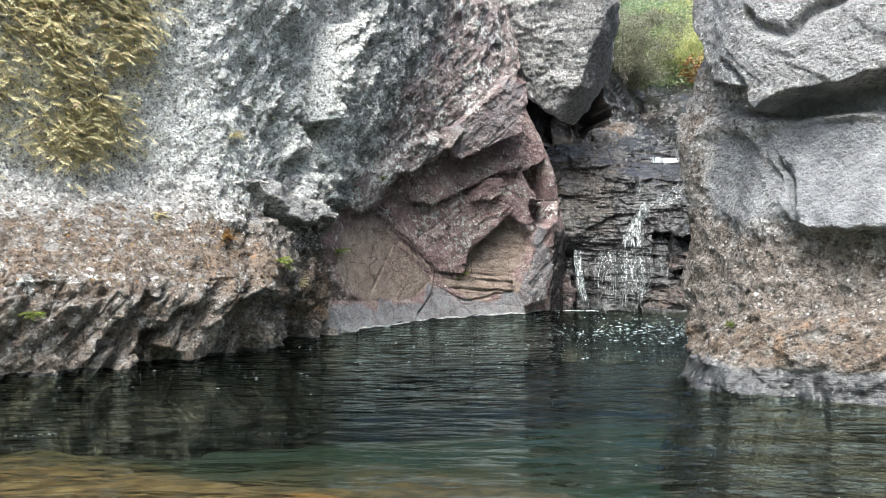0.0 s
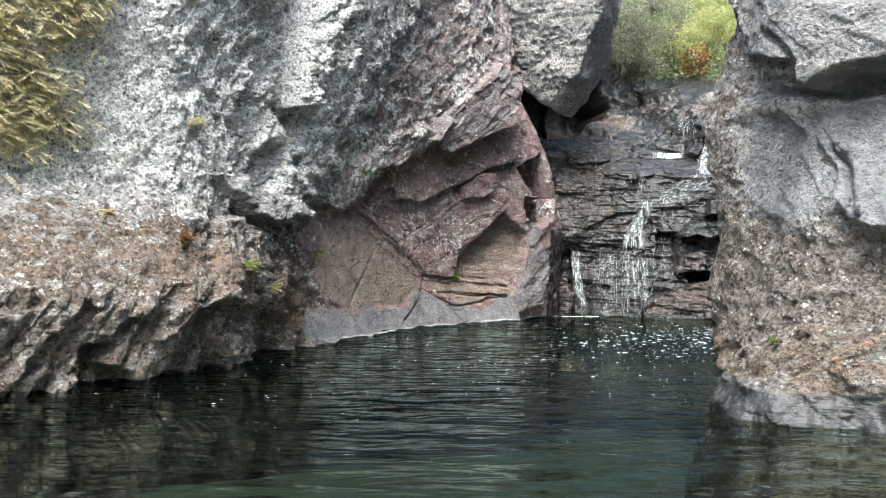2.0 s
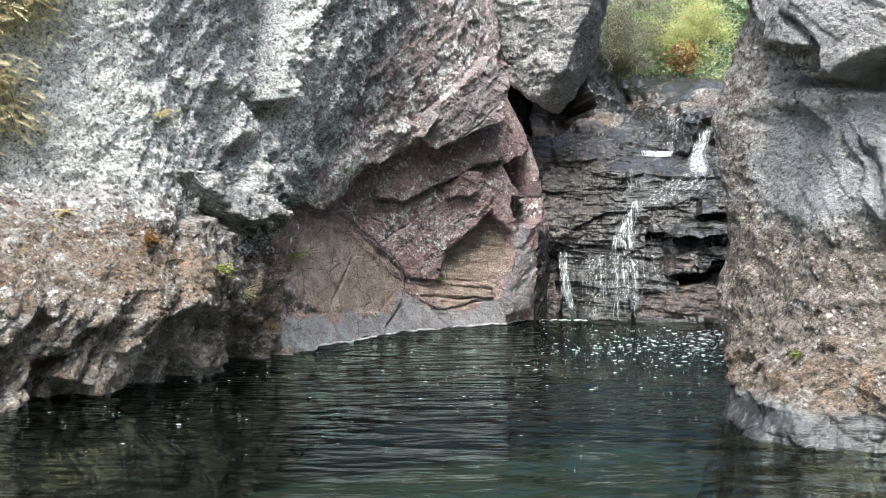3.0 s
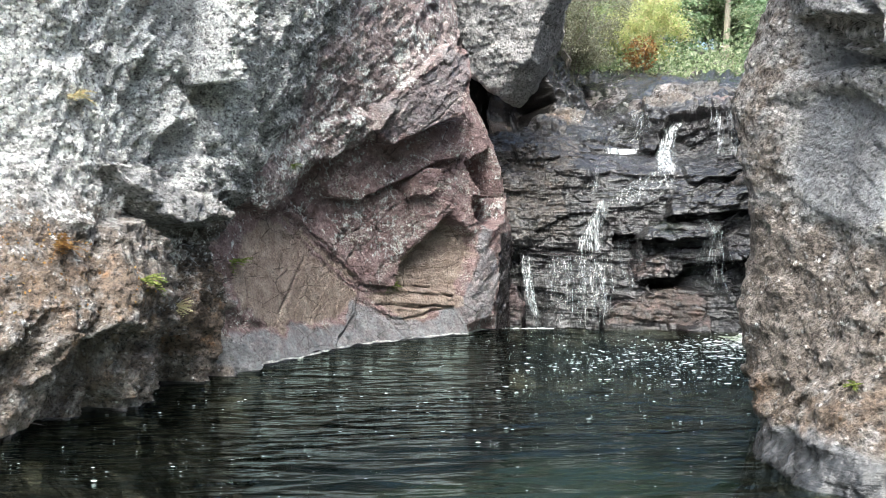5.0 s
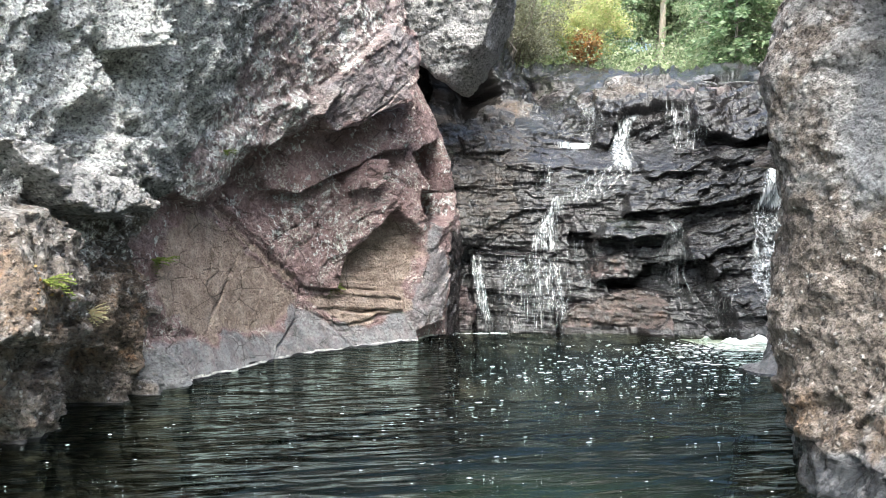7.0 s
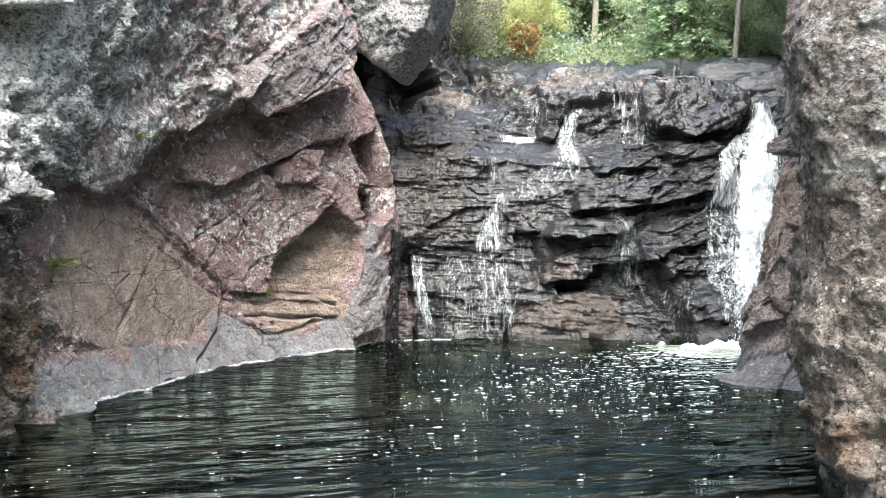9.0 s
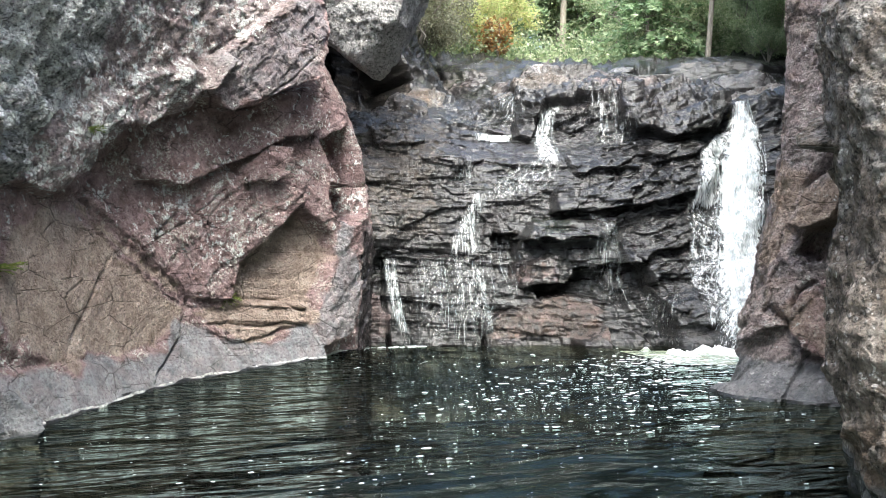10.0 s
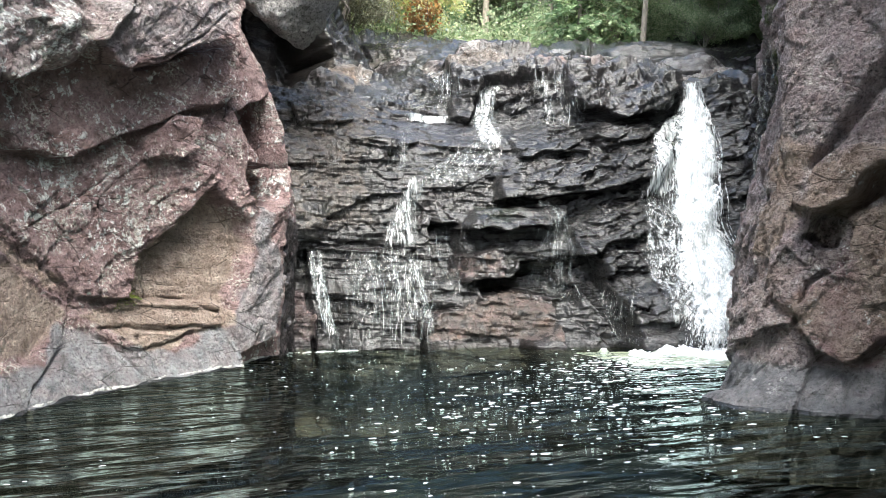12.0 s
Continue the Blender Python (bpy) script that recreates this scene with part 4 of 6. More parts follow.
def shape_fall():
    f = FALL
    p, s, v = f.base, f.s, f.v
    f.parts = {}
    body = smooth(6.0, 4.9, v)
    f.d += 0.12 * fbm(p, 0.9, 3, 121) * body
    f.slab(CHANNEL, -0.12, 0.15, 0.1, 109)
    # left bank: three long ledges, each set back from the one below
    f.slab([(0.7, 2.3), (2.95, 2.32), (2.9, 1.5), (0.7, 1.46)], 0.1, 0.03, 0.04, 110)
    f.slab([(1.1, 1.42), (2.74, 1.42), (2.93, 1.08), (2.8, -0.5), (1.1, -0.5)], 0.25, 0.03, 0.05, 111, dv=-0.12)
    f.slab([(0.2, 0.75), (1.05, 0.8), (1.15, -0.4), (0.2, -0.4)], 0.25, 0.06, 0.05, 114)
    f.slab([(0.9, 3.15), (3.0, 3.2), (3.1, 2.75), (0.9, 2.7)], 0.08, 0.03, 0.04, 117)
    f.slab([(1.2, 3.7), (2.6, 3.85), (2.5, 3.45), (1.2, 3.4)], 0.12, 0.03, 0.05, 118)
    # the wet middle
    f.parts["lip"] = f.slab(LIP, 0.25, 0.04, 0.05, 104)
    f.parts["lip_right"] = f.slab(LIP_RIGHT, 0.42, 0.03, 0.05, 105, dv=-0.1)
    f.slab(MID_BAND, 0.2, 0.02, 0.05, 112, dv=-0.4)
    f.slab([(5.75, 3.45), (6.6, 3.5), (6.8, 3.25), (5.9, 3.0)], 0.12, 0.02, 0.05, 116, dv=-0.3)
    f.slab([(4.7, 3.3), (5.6, 3.5), (5.6, 2.95), (4.7, 2.85)], 0.12, 0.03, 0.06, 119, dv=-0.3)
    f.parts["shelf"] = f.slab(MID_SHELF, 0.32, 0.02, 0.05, 107, dv=-0.7)
    f.parts["recess"] = f.slab(REC, -0.6, 0.04, 0.05, 101)
    f.slab(REC_LEFT, -0.3, 0.04, 0.05, 115)
    f.parts["red_block"] = f.slab(RED_BLOCK, 0.3, 0.02, 0.03, 108)
    for k, lobe in enumerate(LOBES):
        f.parts["lobe%d" % k] = f.slab(lobe, 0.16 + 0.04 * k, 0.03, 0.05, 120 + k, du=-0.05, dv=-0.45, round_off=0.08)
    f.parts["low_block"] = f.slab(LOW_BLOCK, 0.3, 0.03, 0.05, 102, dv=-0.6)
    f.parts["fan"] = f.slab(FAN, 0.3, 0.05, 0.04, 106, dv=-0.7)
    f.parts["wedge"] = f.plate(WEDGE, -0.3, 0, 0, 0.02, 0.03, 103)
    f.plate([(0.0, 5.0), (0.0, 4.1), (0.93, 4.06), (1.3, 4.2), (2.0, 4.35), (2.6, 4.66), (3.0, 5.0), (2.67, 5.25), (0.95, 5.1)], -1.1, 0.0, 0.0, 0.05, 0.06, 115)
    dry = soft_in(f, DRY, 5)
    right = smooth(4.6, 5.2, f.u)
    fade = smooth(6.4, 5.7, v)
    f.d += fade * (1 - right) * (bedded(s, v, p, -3, 0.13, 0.022, 130, 0.7) + bedded(s, v, p, -2, 0.045, 0.008, 155, 0.5) + blocky(s, v, -4, 0.5, 0.12, 0.035, 131, p, 0.03) + blocky(s, v, -2, 1.0, 0.4, 0.06, 151, p, 0.04))
    f.d += fade * right * (bedded(s, v, p, 14, 0.14, 0.025, 132, 0.5) + bedded(s, v, p, 16, 0.05, 0.01, 156, 0.4) + blocky(s, v, 18, 0.5, 0.14, 0.06, 133, p, 0.03) + blocky(s, v, 24, 0.25, 0.07, 0.03, 154, p, 0.03) + blocky(s, v, 10, 1.0, 0.4, 0.08, 152, p, 0.05))
    f.d += fade * (0.03 * ridged(p, 0.3, 4, 134) + 0.008 * ridged(p, 0.07, 2, 135))
    f.d += (1 - fade) * (0.25 * ridged(p, 1.2, 4, 136) + 0.08 * ridged(p, 0.3, 3, 137))
    m = masks(f)
    m["wet"] = (1 - 0.3 * np.maximum(soft_in(f, LIP, 7), soft_in(f, LIP_RIGHT, 8))) * smooth(4.75, 4.3, v + 0.15 * fbm(p, 0.5, 3, 140)) * (1 - 0.4 * dry * smooth(1.45, 1.8, v))
    m["wet"] = np.maximum(m["wet"], soft_in(f, NOTCH, 3))
    m["red"] = 0.35 + 0.5 * soft_in(f, RED_BLOCK, 1) + 0.5 * soft_in(f, LOW_BLOCK, 2) + 0.25 * vnoise(p / 1.1, 141) - 0.22 * dry
    m["red"] += 0.5 * soft_in(f, [(0.2, 0.75), (1.1, 0.8), (1.2, -0.4), (0.2, -0.4)], 6)
    m["litter"] = 0.7 * soft_in(f, LOW_BLOCK, 2) + 0.6 * soft_in(f, RED_BLOCK, 1) + 0.55 * dry * smooth(1.6, 2.4, v) + 0.12 * smooth(4.6, 4.9, v) + 0.35 * smooth(5.7, 6.2, v) + 0.25 * np.maximum(soft_in(f, LIP, 7), soft_in(f, LIP_RIGHT, 8))
    m["moss"] = 0.42 * smooth(0.35, 0.8, vnoise(p / 0.5, 143)) * smooth(1.4, 2.0, v) + 0.95 * soft_in(f, [(3.94, 2.05), (4.34, 2.05), (4.25, 1.72), (3.97, 1.72)], 4)
    m["moss"] += smooth(5.6, 6.6, v) * 0.35 * smooth(-0.3, 0.3, vnoise(p / 0.4, 146)) + 0.5 * smooth(4.7, 5.0, v) * smooth(0.0, 0.5, vnoise(p / 0.7, 145))
    m["warm"] = 0.75 * dry + 0.6
    # wet steps above the lip; extra wetness also paints shade on top-lit slabs
    m["wet"] = np.maximum(m["wet"], (0.74 + 0.2 * vnoise(p / 0.6, 144)) * smooth(4.5, 4.8, v) * smooth(6.9, 6.4, v))
    m["wet"] *= 1 - 0.42 * np.clip(soft_in(f, LOW_BLOCK, 2) + soft_in(f, RED_BLOCK, 1) + soft_in(f, [(0.2, 0.75), (1.1, 0.8), (1.2, -0.4), (0.2, -0.4)], 6), 0, 1) * smooth(0.0, 0.1, v)
    m["lichen"] = -0.6 + 0 * v
    return m


def build_fall():
    m = shape_fall()
    f = FALL
    ledge = thing("waterfall_ledge", "dark wet layered rock ledges carrying the waterfall into the pool", "rock ledge", at=(6, 19, 0))
    top = f.v > 4.85
    left = f.inside(DRY, 0.1, 5) > 0
    parts = [("layered_bank", left & ~top, "brown dry layered bank"), ("recess", f.parts["recess"], "dark hollow under the ledges"), ("block", f.parts["low_block"], "low red-brown block"),
             ("block", f.parts["red_block"], "dark red block"), ("wedge", f.parts["wedge"], "black cleft in the rock"), ("shelf", f.parts["shelf"], "mossy shelf"), ("lip", f.parts["lip"], "flat brown lip of the falls"), ("lip", f.parts["lip_right"], "thick brown overhanging lip"),
             ("lobe", f.parts["lobe0"], ""), ("lobe", f.parts["lobe1"], ""), ("lobe", f.parts["lobe2"], ""), ("toe", f.parts["fan"], ""), ("summit", top & ~f.parts["lip"] & ~f.parts["lip_right"], "flat brown slabs above the falls")]
    put_face(ledge, f, m, parts)


build_fall()

# ---- right wall: the pillar beside the way, then the dark cliff beside the falls ----
RIGHT_FOOT = [(12, -9), (9.5, 2), (6.5, 5.9), (4.6, 6.9), (3.3, 7.6), (2.6, 8.3), (2.62, 9.1), (2.85, 9.85), (3.3, 10.5), (4.6, 11.4), (5.9, 12.3), (5.2, 13.3), (4.85, 13.85), (5.5, 14.5), (6.6, 15.6), (8.0, 16.8), (9.6, 18.6), (10.4, 21.0), (11.5, 24.0)]
RIGHT_LEVELS = [-1.5, 0.0, 0.5, 1.0, 1.6, 2.3, 3.2, 4.2, 5.4, 7.0, 9.5]
RIGHT_OFF = []
RIGHT_OFF.append([0.3, 0.3, 0.3, 0.3, 0.3, 0.3, 0.3, 0.2, 0.1, 0.1, 0.1, 0.2, 0.3, 0.2, 0.2, 0.2, 0, 0, 0])
RIGHT_OFF.append([0, 0, 0, -0.3, -0.3, -0.1, 0.0, 0, 0, 0, 0, -0.05, -0.14, -0.06, 0, 0, 0, 0, 0])
RIGHT_OFF.append([-0.2, -0.2, -0.25, -0.5, -0.5, -0.45, -0.29, -0.05, 0.02, 0, 0, -0.25, -0.42, -0.1, 0, 0, 0, 0, 0])
RIGHT_OFF.append([-0.4, -0.4, -0.4, -0.65, -0.65, -0.6, -0.4, -0.03, 0.05, 0, 0, -0.32, -0.55, -0.2, 0, 0, 0, 0, 0])
RIGHT_OFF.append([-0.5, -0.5, -0.5, -0.75, -0.75, -0.7, -0.52, 0.0, 0.1, 0, 0, -0.4, -0.65, -0.3, -0.1, 0, 0, 0, 0])
RIGHT_OFF.append([-0.7, -0.7, -0.7, -0.95, -0.9, -0.85, -0.62, 0.08, 0.1, 0, 0, -0.5, -0.9, -0.5, -0.3, -0.1, 0, 0, 0])
RIGHT_OFF.append([-0.8, -0.8, -0.8, -0.95, -0.85, -0.75, -0.6, -0.15, -0.15, -0.2, 0, -0.6, -1.1, -0.8, -0.5, -0.2, -0.1, -0.6, -0.8])
RIGHT_OFF.append([-0.9, -0.9, -0.9, -1.05, -0.95, -0.75, -0.6, -0.3, -0.3, -0.3, 0, -0.6, -1.2, -1.0, -0.7, -0.2, -0.2, -1.5, -2.0])
RIGHT_OFF.append([-1, -1, -1, -1.15, -1.05, -0.75, -0.6, -0.4, -0.2, 0, 0, -0.6, -1.2, -1.0, -0.8, -0.2, -0.4, -3.0, -4.0])
RIGHT_OFF.append([-1.5, -1.5, -1.5, -1.65, -1.35, -0.95, -0.8, -0.6, -0.3, 0, 0, -0.7, -1.3, -1.1, -0.9, -0.6, -1.2, -5.0, -6.0])
RIGHT_OFF.append([-3, -3, -3, -3.15, -2.55, -1.95, -1.71, -1.5, -1.2, -1, -1, -1.6, -2.0, -2.0, -2.0, -1.6, -2.5, -8, -9])



HEAD = [(6.41, 3.7), (6.26, 3.4), (6.04, 3.22), (5.21, 3.06), (4.84, 2.98), (4.83, 2.82), (4.69, 2.76), (4.38, 2.84), (4.1, 2.92), (3.2, 3.05), (2.0, 3.3), (2.0, 7.0), (7.2, 7.0), (6.9, 4.4)]
HEAD_SHADE = [(6.55, 3.22), (6.22, 3.14), (5.9, 2.9), (5.47, 2.8), (4.17, 2.94), (3.2, 3.1), (3.2, 2.7), (4.17, 2.68), (4.79, 2.7), (6.07, 2.8), (6.35, 2.82), (6.44, 3.02)]
BLUE = [(6.56, 2.64), (5.73, 2.58), (5.07, 2.32), (4.58, 2.12), (4.39, 1.7), (5.33, 1.62), (6.45, 1.74), (6.57, 2.16)]
SHOULDER = [(5.38, 2.56), (4.11, 2.62), (2.0, 2.7), (2.0, 1.4), (4.09, 1.52), (4.26, 1.66), (4.4, 1.88), (4.49, 2.12), (4.82, 2.32)]
ROUGH_BAND = [(2.0, 1.5), (3.5, 1.4), (5.0, 1.5), (7.0, 1.6), (7.0, 0.7), (3.5, 0.75), (2.0, 0.8)]
BROWN = [(2.0, 0.85), (3.2, 0.8), (4.07, 0.74), (4.7, 0.8), (5.52, 0.62), (6.76, 0.58), (7.5, 0.55), (7.5, 0.2), (6.2, 0.16), (5.05, 0.24), (4.39, 0.22), (4.05, 0.28), (2.0, 0.3)]
PALE_SLAB = [(12.77, 1.32), (12.89, 1.94), (13.09, 2.46), (12.4, 2.6), (11.6, 2.5), (10.95, 2.2), (11.15, 1.64), (12.4, 1.22)]
BIG_SLAB = [(7.64, 2.08), (10.75, 2.24), (10.92, 2.08), (11.08, 1.72), (10.91, 1.68), (10.71, 1.78), (10.6, 2.0), (10.2, 2.2), (10.2, 3.4)]
GAP = [(10.61, 2.02), (10.78, 1.76), (10.93, 1.7), (11.05, 1.45), (10.93, 1.36), (10.8, 1.36), (10.75, 1.64), (10.6, 1.8), (10.2, 1.95), (10.2, 2.2)]
STREAKED = [(10.51, 1.78), (10.67, 1.6), (10.74, 1.22), (10.95, 1.06), (11.1, 0.78), (10.91, 0.5), (10.7, 0.42), (10.5, 0.64), (10.2, 0.7), (10.2, 1.9)]
CORNER = [(11.13, 1.7), (11.34, 1.4), (12.79, 0.94), (12.76, 0.5), (12.02, 0.56), (11.12, 0.72), (11.02, 1.06), (10.86, 1.2), (11.12, 1.4)]
TOE = [(11.83, 0.14), (11.45, 0.48), (11.09, 0.64), (10.94, 0.42), (11.03, 0.06), (11.1, -0.6), (12.4, -0.6), (12.3, 0.1)]
TOE_FLAT = [(11.06, 0.04), (10.94, 0.36), (10.73, 0.42), (10.49, 0.54), (10.48, 0.04), (10.2, 0.1), (10.2, -0.6), (11.06, -0.6)]


def right_wall():
    f = Face(even([(0, 2, 0.04), (2, 9, 0.0135), (9, 10, 0.03), (10, 13, 0.011), (13, 17, 0.0125), (17, 18, 0.05)]), even([(-1.5, -0.3, 0.2), (-0.3, 0.0, 0.03), (0.0, 4.8, 0.016), (4.8, 6.0, 0.03), (6.0, 9.5, 0.14)]))
    f.wall(RIGHT_FOOT, RIGHT_LEVELS, RIGHT_OFF, -1)
    p, s, v = f.base, f.s, f.v
    f.parts = {}
    dark = smooth(9.6, 10.4, f.u)
    f.dark = dark
    f.d += 0.12 * fbm(p, 1.0, 3, 241) * (1 - 0.5 * dark)
    f.plate(BLUE, -0.04, 0.0, -0.08, 0.08, 0.06, 202)
    f.parts["shoulder"] = f.plate(SHOULDER, 0.1, 0.0, -0.3, 0.05, 0.06, 204)
    f.parts["head_shade"] = f.plate(HEAD_SHADE, -0.3, 0.0, -0.2, 0.05, 0.04, 203)
    f.parts["head"] = f.plate(HEAD, 0.22, 0.02, -0.05, 0.03, 0.05, 201)
    f.parts["brown"] = f.slab(BROWN, 0.05, 0.06, 0.05, 205)
    f.crack([(6.1, 3.05), (5.6, 2.92), (5.2, 2.9)], 0.03, 0.1, 0.03, 206)
    f.crack([(4.55, 2.28), (4.36, 2.1), (4.3, 1.86), (4.19, 1.64)], 0.04, 0.1, 0.05, 207)
    f.crack([(3.6, 3.9), (4.3, 3.5), (4.9, 3.75)], 0.05, 0.12, 0.06, 208)
    f.crack([(5.6, 3.4), (5.2, 3.2), (4.9, 3.0)], 0.04, 0.12, 0.05, 209)
    # the crag
    f.parts["pale_slab"] = f.plate(PALE_SLAB, 0.02, 0.0, 0.0, 0.03, 0.03, 211)
    f.plate(GAP, -0.42, 0.0, 0.0, 0.012, 0.02, 213)
    f.parts["corner"] = f.plate(CORNER, 0.08, 0.0, -0.15, 0.012, 0.025, 215)
    f.parts["big_slab"] = f.plate(BIG_SLAB, 0.28, 0.05, 0.0, 0.01, 0.02, 212)
    f.parts["streaked"] = f.plate(STREAKED, 0.2, 0.0, -0.1, 0.012, 0.025, 214)
    f.parts["toe"] = f.plate(TOE, 0.2, 0.0, -0.4, 0.015, 0.025, 216)
    f.parts["toe_flat"] = f.plate(TOE_FLAT, 0.2, 0.0, -0.4, 0.03, 0.03, 217)
    f.crack([(10.95, 2.1), (10.8, 2.32), (10.68, 2.64), (10.5, 3.0)], 0.05, 0.2, 0.03, 218)
    f.crack([(11.5, 2.6), (11.3, 1.9), (11.15, 1.64)], 0.05, 0.12, 0.04, 219)
    f.crack([(12.4, 1.25), (11.8, 0.95), (11.1, 0.75)], 0.05, 0.12, 0.04, 220)
    smooth_slab = np.clip(soft_in(f, SHOULDER, 204) + 0.8 * soft_in(f, HEAD, 201) + 0.8 * soft_in(f, BLUE, 202) + soft_in(f, HEAD_SHADE, 203), 0, 1)
    k = np.where((dark < 1) & (f.u > 2))[0]
    f.d[k] += (1 - dark[k]) * ((1 - 0.65 * smooth_slab[k]) * (pebbly(p[k], 260, 0.75) + 0.012 * ridged(p[k], 0.35, 4, 261) + blocky(s[k], v[k], 25, 0.25, 0.12, 0.018, 272, p[k], 0.05)) + smooth_slab[k] * (bedded(s[k], v[k], p[k], 30, 0.2, 0.015, 262, 0.8) + 0.012 * ridged(p[k], 0.25, 4, 273)))
    rib = smooth(0.9, 0.5, v) * (0.25 + 0.75 * smooth(0.15, 0.4, v)) * smooth(2.5, 4.0, f.u) * smooth(8, 7, f.u)
    f.d += (1 - dark) * rib * (blocky(s, v, -22, 0.4, 0.1, 0.03, 263, p, 0.05) + 0.012 * ridged(p, 0.2, 3, 269))
    f.d += dark * (blocky(s, v, -52, 0.7, 0.25, 0.035, 264, p, 0.02) + blocky(s, v, 35, 0.4, 0.3, 0.025, 271, p, 0.02) + blocky(s, v, -50, 0.22, 0.08, 0.014, 268, p, 0.03) + 0.02 * ridged(p, 0.3, 4, 265) + 0.006 * ridged(p, 0.07, 2, 266))
    back = smooth(14.0, 15.0, f.u)
    f.d += back * (bedded(s, v, p, -25, 0.2, 0.1, 267, 0.6))
    return f


RIGHT = right_wall()


def build_right():
    f = RIGHT
    p, v = f.base, f.v
    m = masks(f)
    dark = f.dark
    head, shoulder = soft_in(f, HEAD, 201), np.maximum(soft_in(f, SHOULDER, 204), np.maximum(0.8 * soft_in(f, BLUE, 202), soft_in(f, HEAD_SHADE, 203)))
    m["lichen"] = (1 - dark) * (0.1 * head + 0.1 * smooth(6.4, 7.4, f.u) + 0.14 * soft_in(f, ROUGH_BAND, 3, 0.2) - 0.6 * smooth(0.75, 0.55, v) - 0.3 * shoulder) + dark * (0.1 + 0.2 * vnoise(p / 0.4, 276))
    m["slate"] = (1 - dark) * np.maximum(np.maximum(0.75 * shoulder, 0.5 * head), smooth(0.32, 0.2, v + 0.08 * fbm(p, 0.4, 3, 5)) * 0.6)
    m["litter"] = (1 - dark) * (0.4 * soft_in(f, BROWN, 205, 0.16) + 0.12 * smooth(2.4, 1.2, v))
    m["warm"] = (1 - dark) * (0.28 + 0.42 * smooth(2.0, 1.2, v) + 0.3 * smooth(6.0, 6.8, f.u) - 0.4 * shoulder)
    m["red"] = dark * (0.52 + 0.3 * soft_in(f, STREAKED, 214)) + (1 - dark) * 0.2 * smooth(6.0, 7.2, f.u)
    m["tan"] = dark * (0.62 * soft_in(f, BIG_SLAB, 212) + 0.58 * soft_in(f, PALE_SLAB, 211) + 0.42 * soft_in(f, STREAKED, 214) + 0.3 * vnoise(p / 0.55, 277) + 0.24)
    m["slate"] += dark * 0.6 * smooth(0.5, 0.3, v)
    m["moss"] = 0.55 * smooth(0.2, 0.7, vnoise(p / 0.5, 270)) * smooth(12.5, 13.5, f.u) * smooth(2.2, 2.8, v)
    m["wet"] = np.maximum(np.maximum(smooth(0.06, 0.0, v), 0.64 * smooth(0.35, 0.2, v) * (1 - dark)), 0.9 * smooth(14.3, 14.8, f.u) * smooth(4.2, 3.6, v))
    m["wet"] = np.maximum(m["wet"], dark * smooth(0.45, 0.3, v) * 0.5)
    pillar = thing("rock_pillar", "grey conglomerate pillar with a brown foot standing in the pool", "cliff", at=(3, 9, 0))
    crag = thing("dark_crag", "dark reddish brown jointed crag beside the waterfall", "cliff", at=(6, 14, 0))
    parts_a = [("rough_band", f.inside(ROUGH_BAND, 0.1, 3) > 0, "coarse pebbly band with white specks"), ("foot", f.parts["brown"], "brown litter-stained foot"), ("shoulder", f.parts["shoulder"], "smooth blue-grey shoulder"), ("head_block", f.parts["head"], "overhanging grey head block")]
    parts_b = [("slab", f.parts["pale_slab"], "pale brown slab"), ("slab", f.parts["big_slab"], "long tan slab"), ("block", f.parts["streaked"], "red-brown block with dark streaks"), ("block", f.parts["corner"], ""), ("toe", f.parts["toe"], "grey toe at the waterline"), ("toe", f.parts["toe_flat"], "grey toe at the waterline"), ("wet_flank", f.u > 14.4, "wet black layered flank beside the falls")]
    verts, quads = f.places(), f.quads()
    near = f.u[quads[:, 0]] < 10
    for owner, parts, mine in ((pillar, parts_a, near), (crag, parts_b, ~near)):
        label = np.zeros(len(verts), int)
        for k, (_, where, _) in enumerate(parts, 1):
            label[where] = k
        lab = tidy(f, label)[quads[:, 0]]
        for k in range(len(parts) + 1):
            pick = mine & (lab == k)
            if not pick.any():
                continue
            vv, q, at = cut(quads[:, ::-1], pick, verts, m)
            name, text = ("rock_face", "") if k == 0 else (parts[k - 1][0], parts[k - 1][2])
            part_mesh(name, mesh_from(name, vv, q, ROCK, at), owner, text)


build_right()


# ---- white water ----
def white_material(name, cover):
    """Broken white water: bright strands with clear gaps between them."""
    m, nt, out = nodes_for(name)
    w = Net(nt)
    out.inputs["Base Color"].default_value = (0.72, 0.77, 0.78, 1)
    out.inputs["Roughness"].default_value = 0.3
    streak = w.math("ADD", w.math("MULTIPLY", w.noise(1.0, 5, 0.65, w.stretch(13, 13, 2.4)), 0.6), w.math("MULTIPLY", w.noise(1.0, 4, 0.6, w.stretch(60, 60, 9)), 0.4))
    w.feed(out.inputs["Alpha"], w.ramp(streak, (0.64 - cover * 0.45, 0.0), (0.84 - cover * 0.45, 0.25 + 0.75 * cover)))
    w.feed(out.inputs["Normal"], w.bump(streak, 0.6, 0.02))
    return m


CASCADE = white_material("white_cascade", 0.5)


def foam_material():
    m, nt, out = nodes_for("foam")
    w = Net(nt)
    w.feed(out.inputs["Base Color"], w.ramp(w.noise(30, 4), (0.3, (0.62, 0.68, 0.68)), (0.6, (0.88, 0.90, 0.90))))
    out.inputs["Roughness"].default_value = 0.55
    w.feed(out.inputs["Normal"], w.bump(w.cell(45.0), 0.6, 0.02))
    return m


FOAM = foam_material()


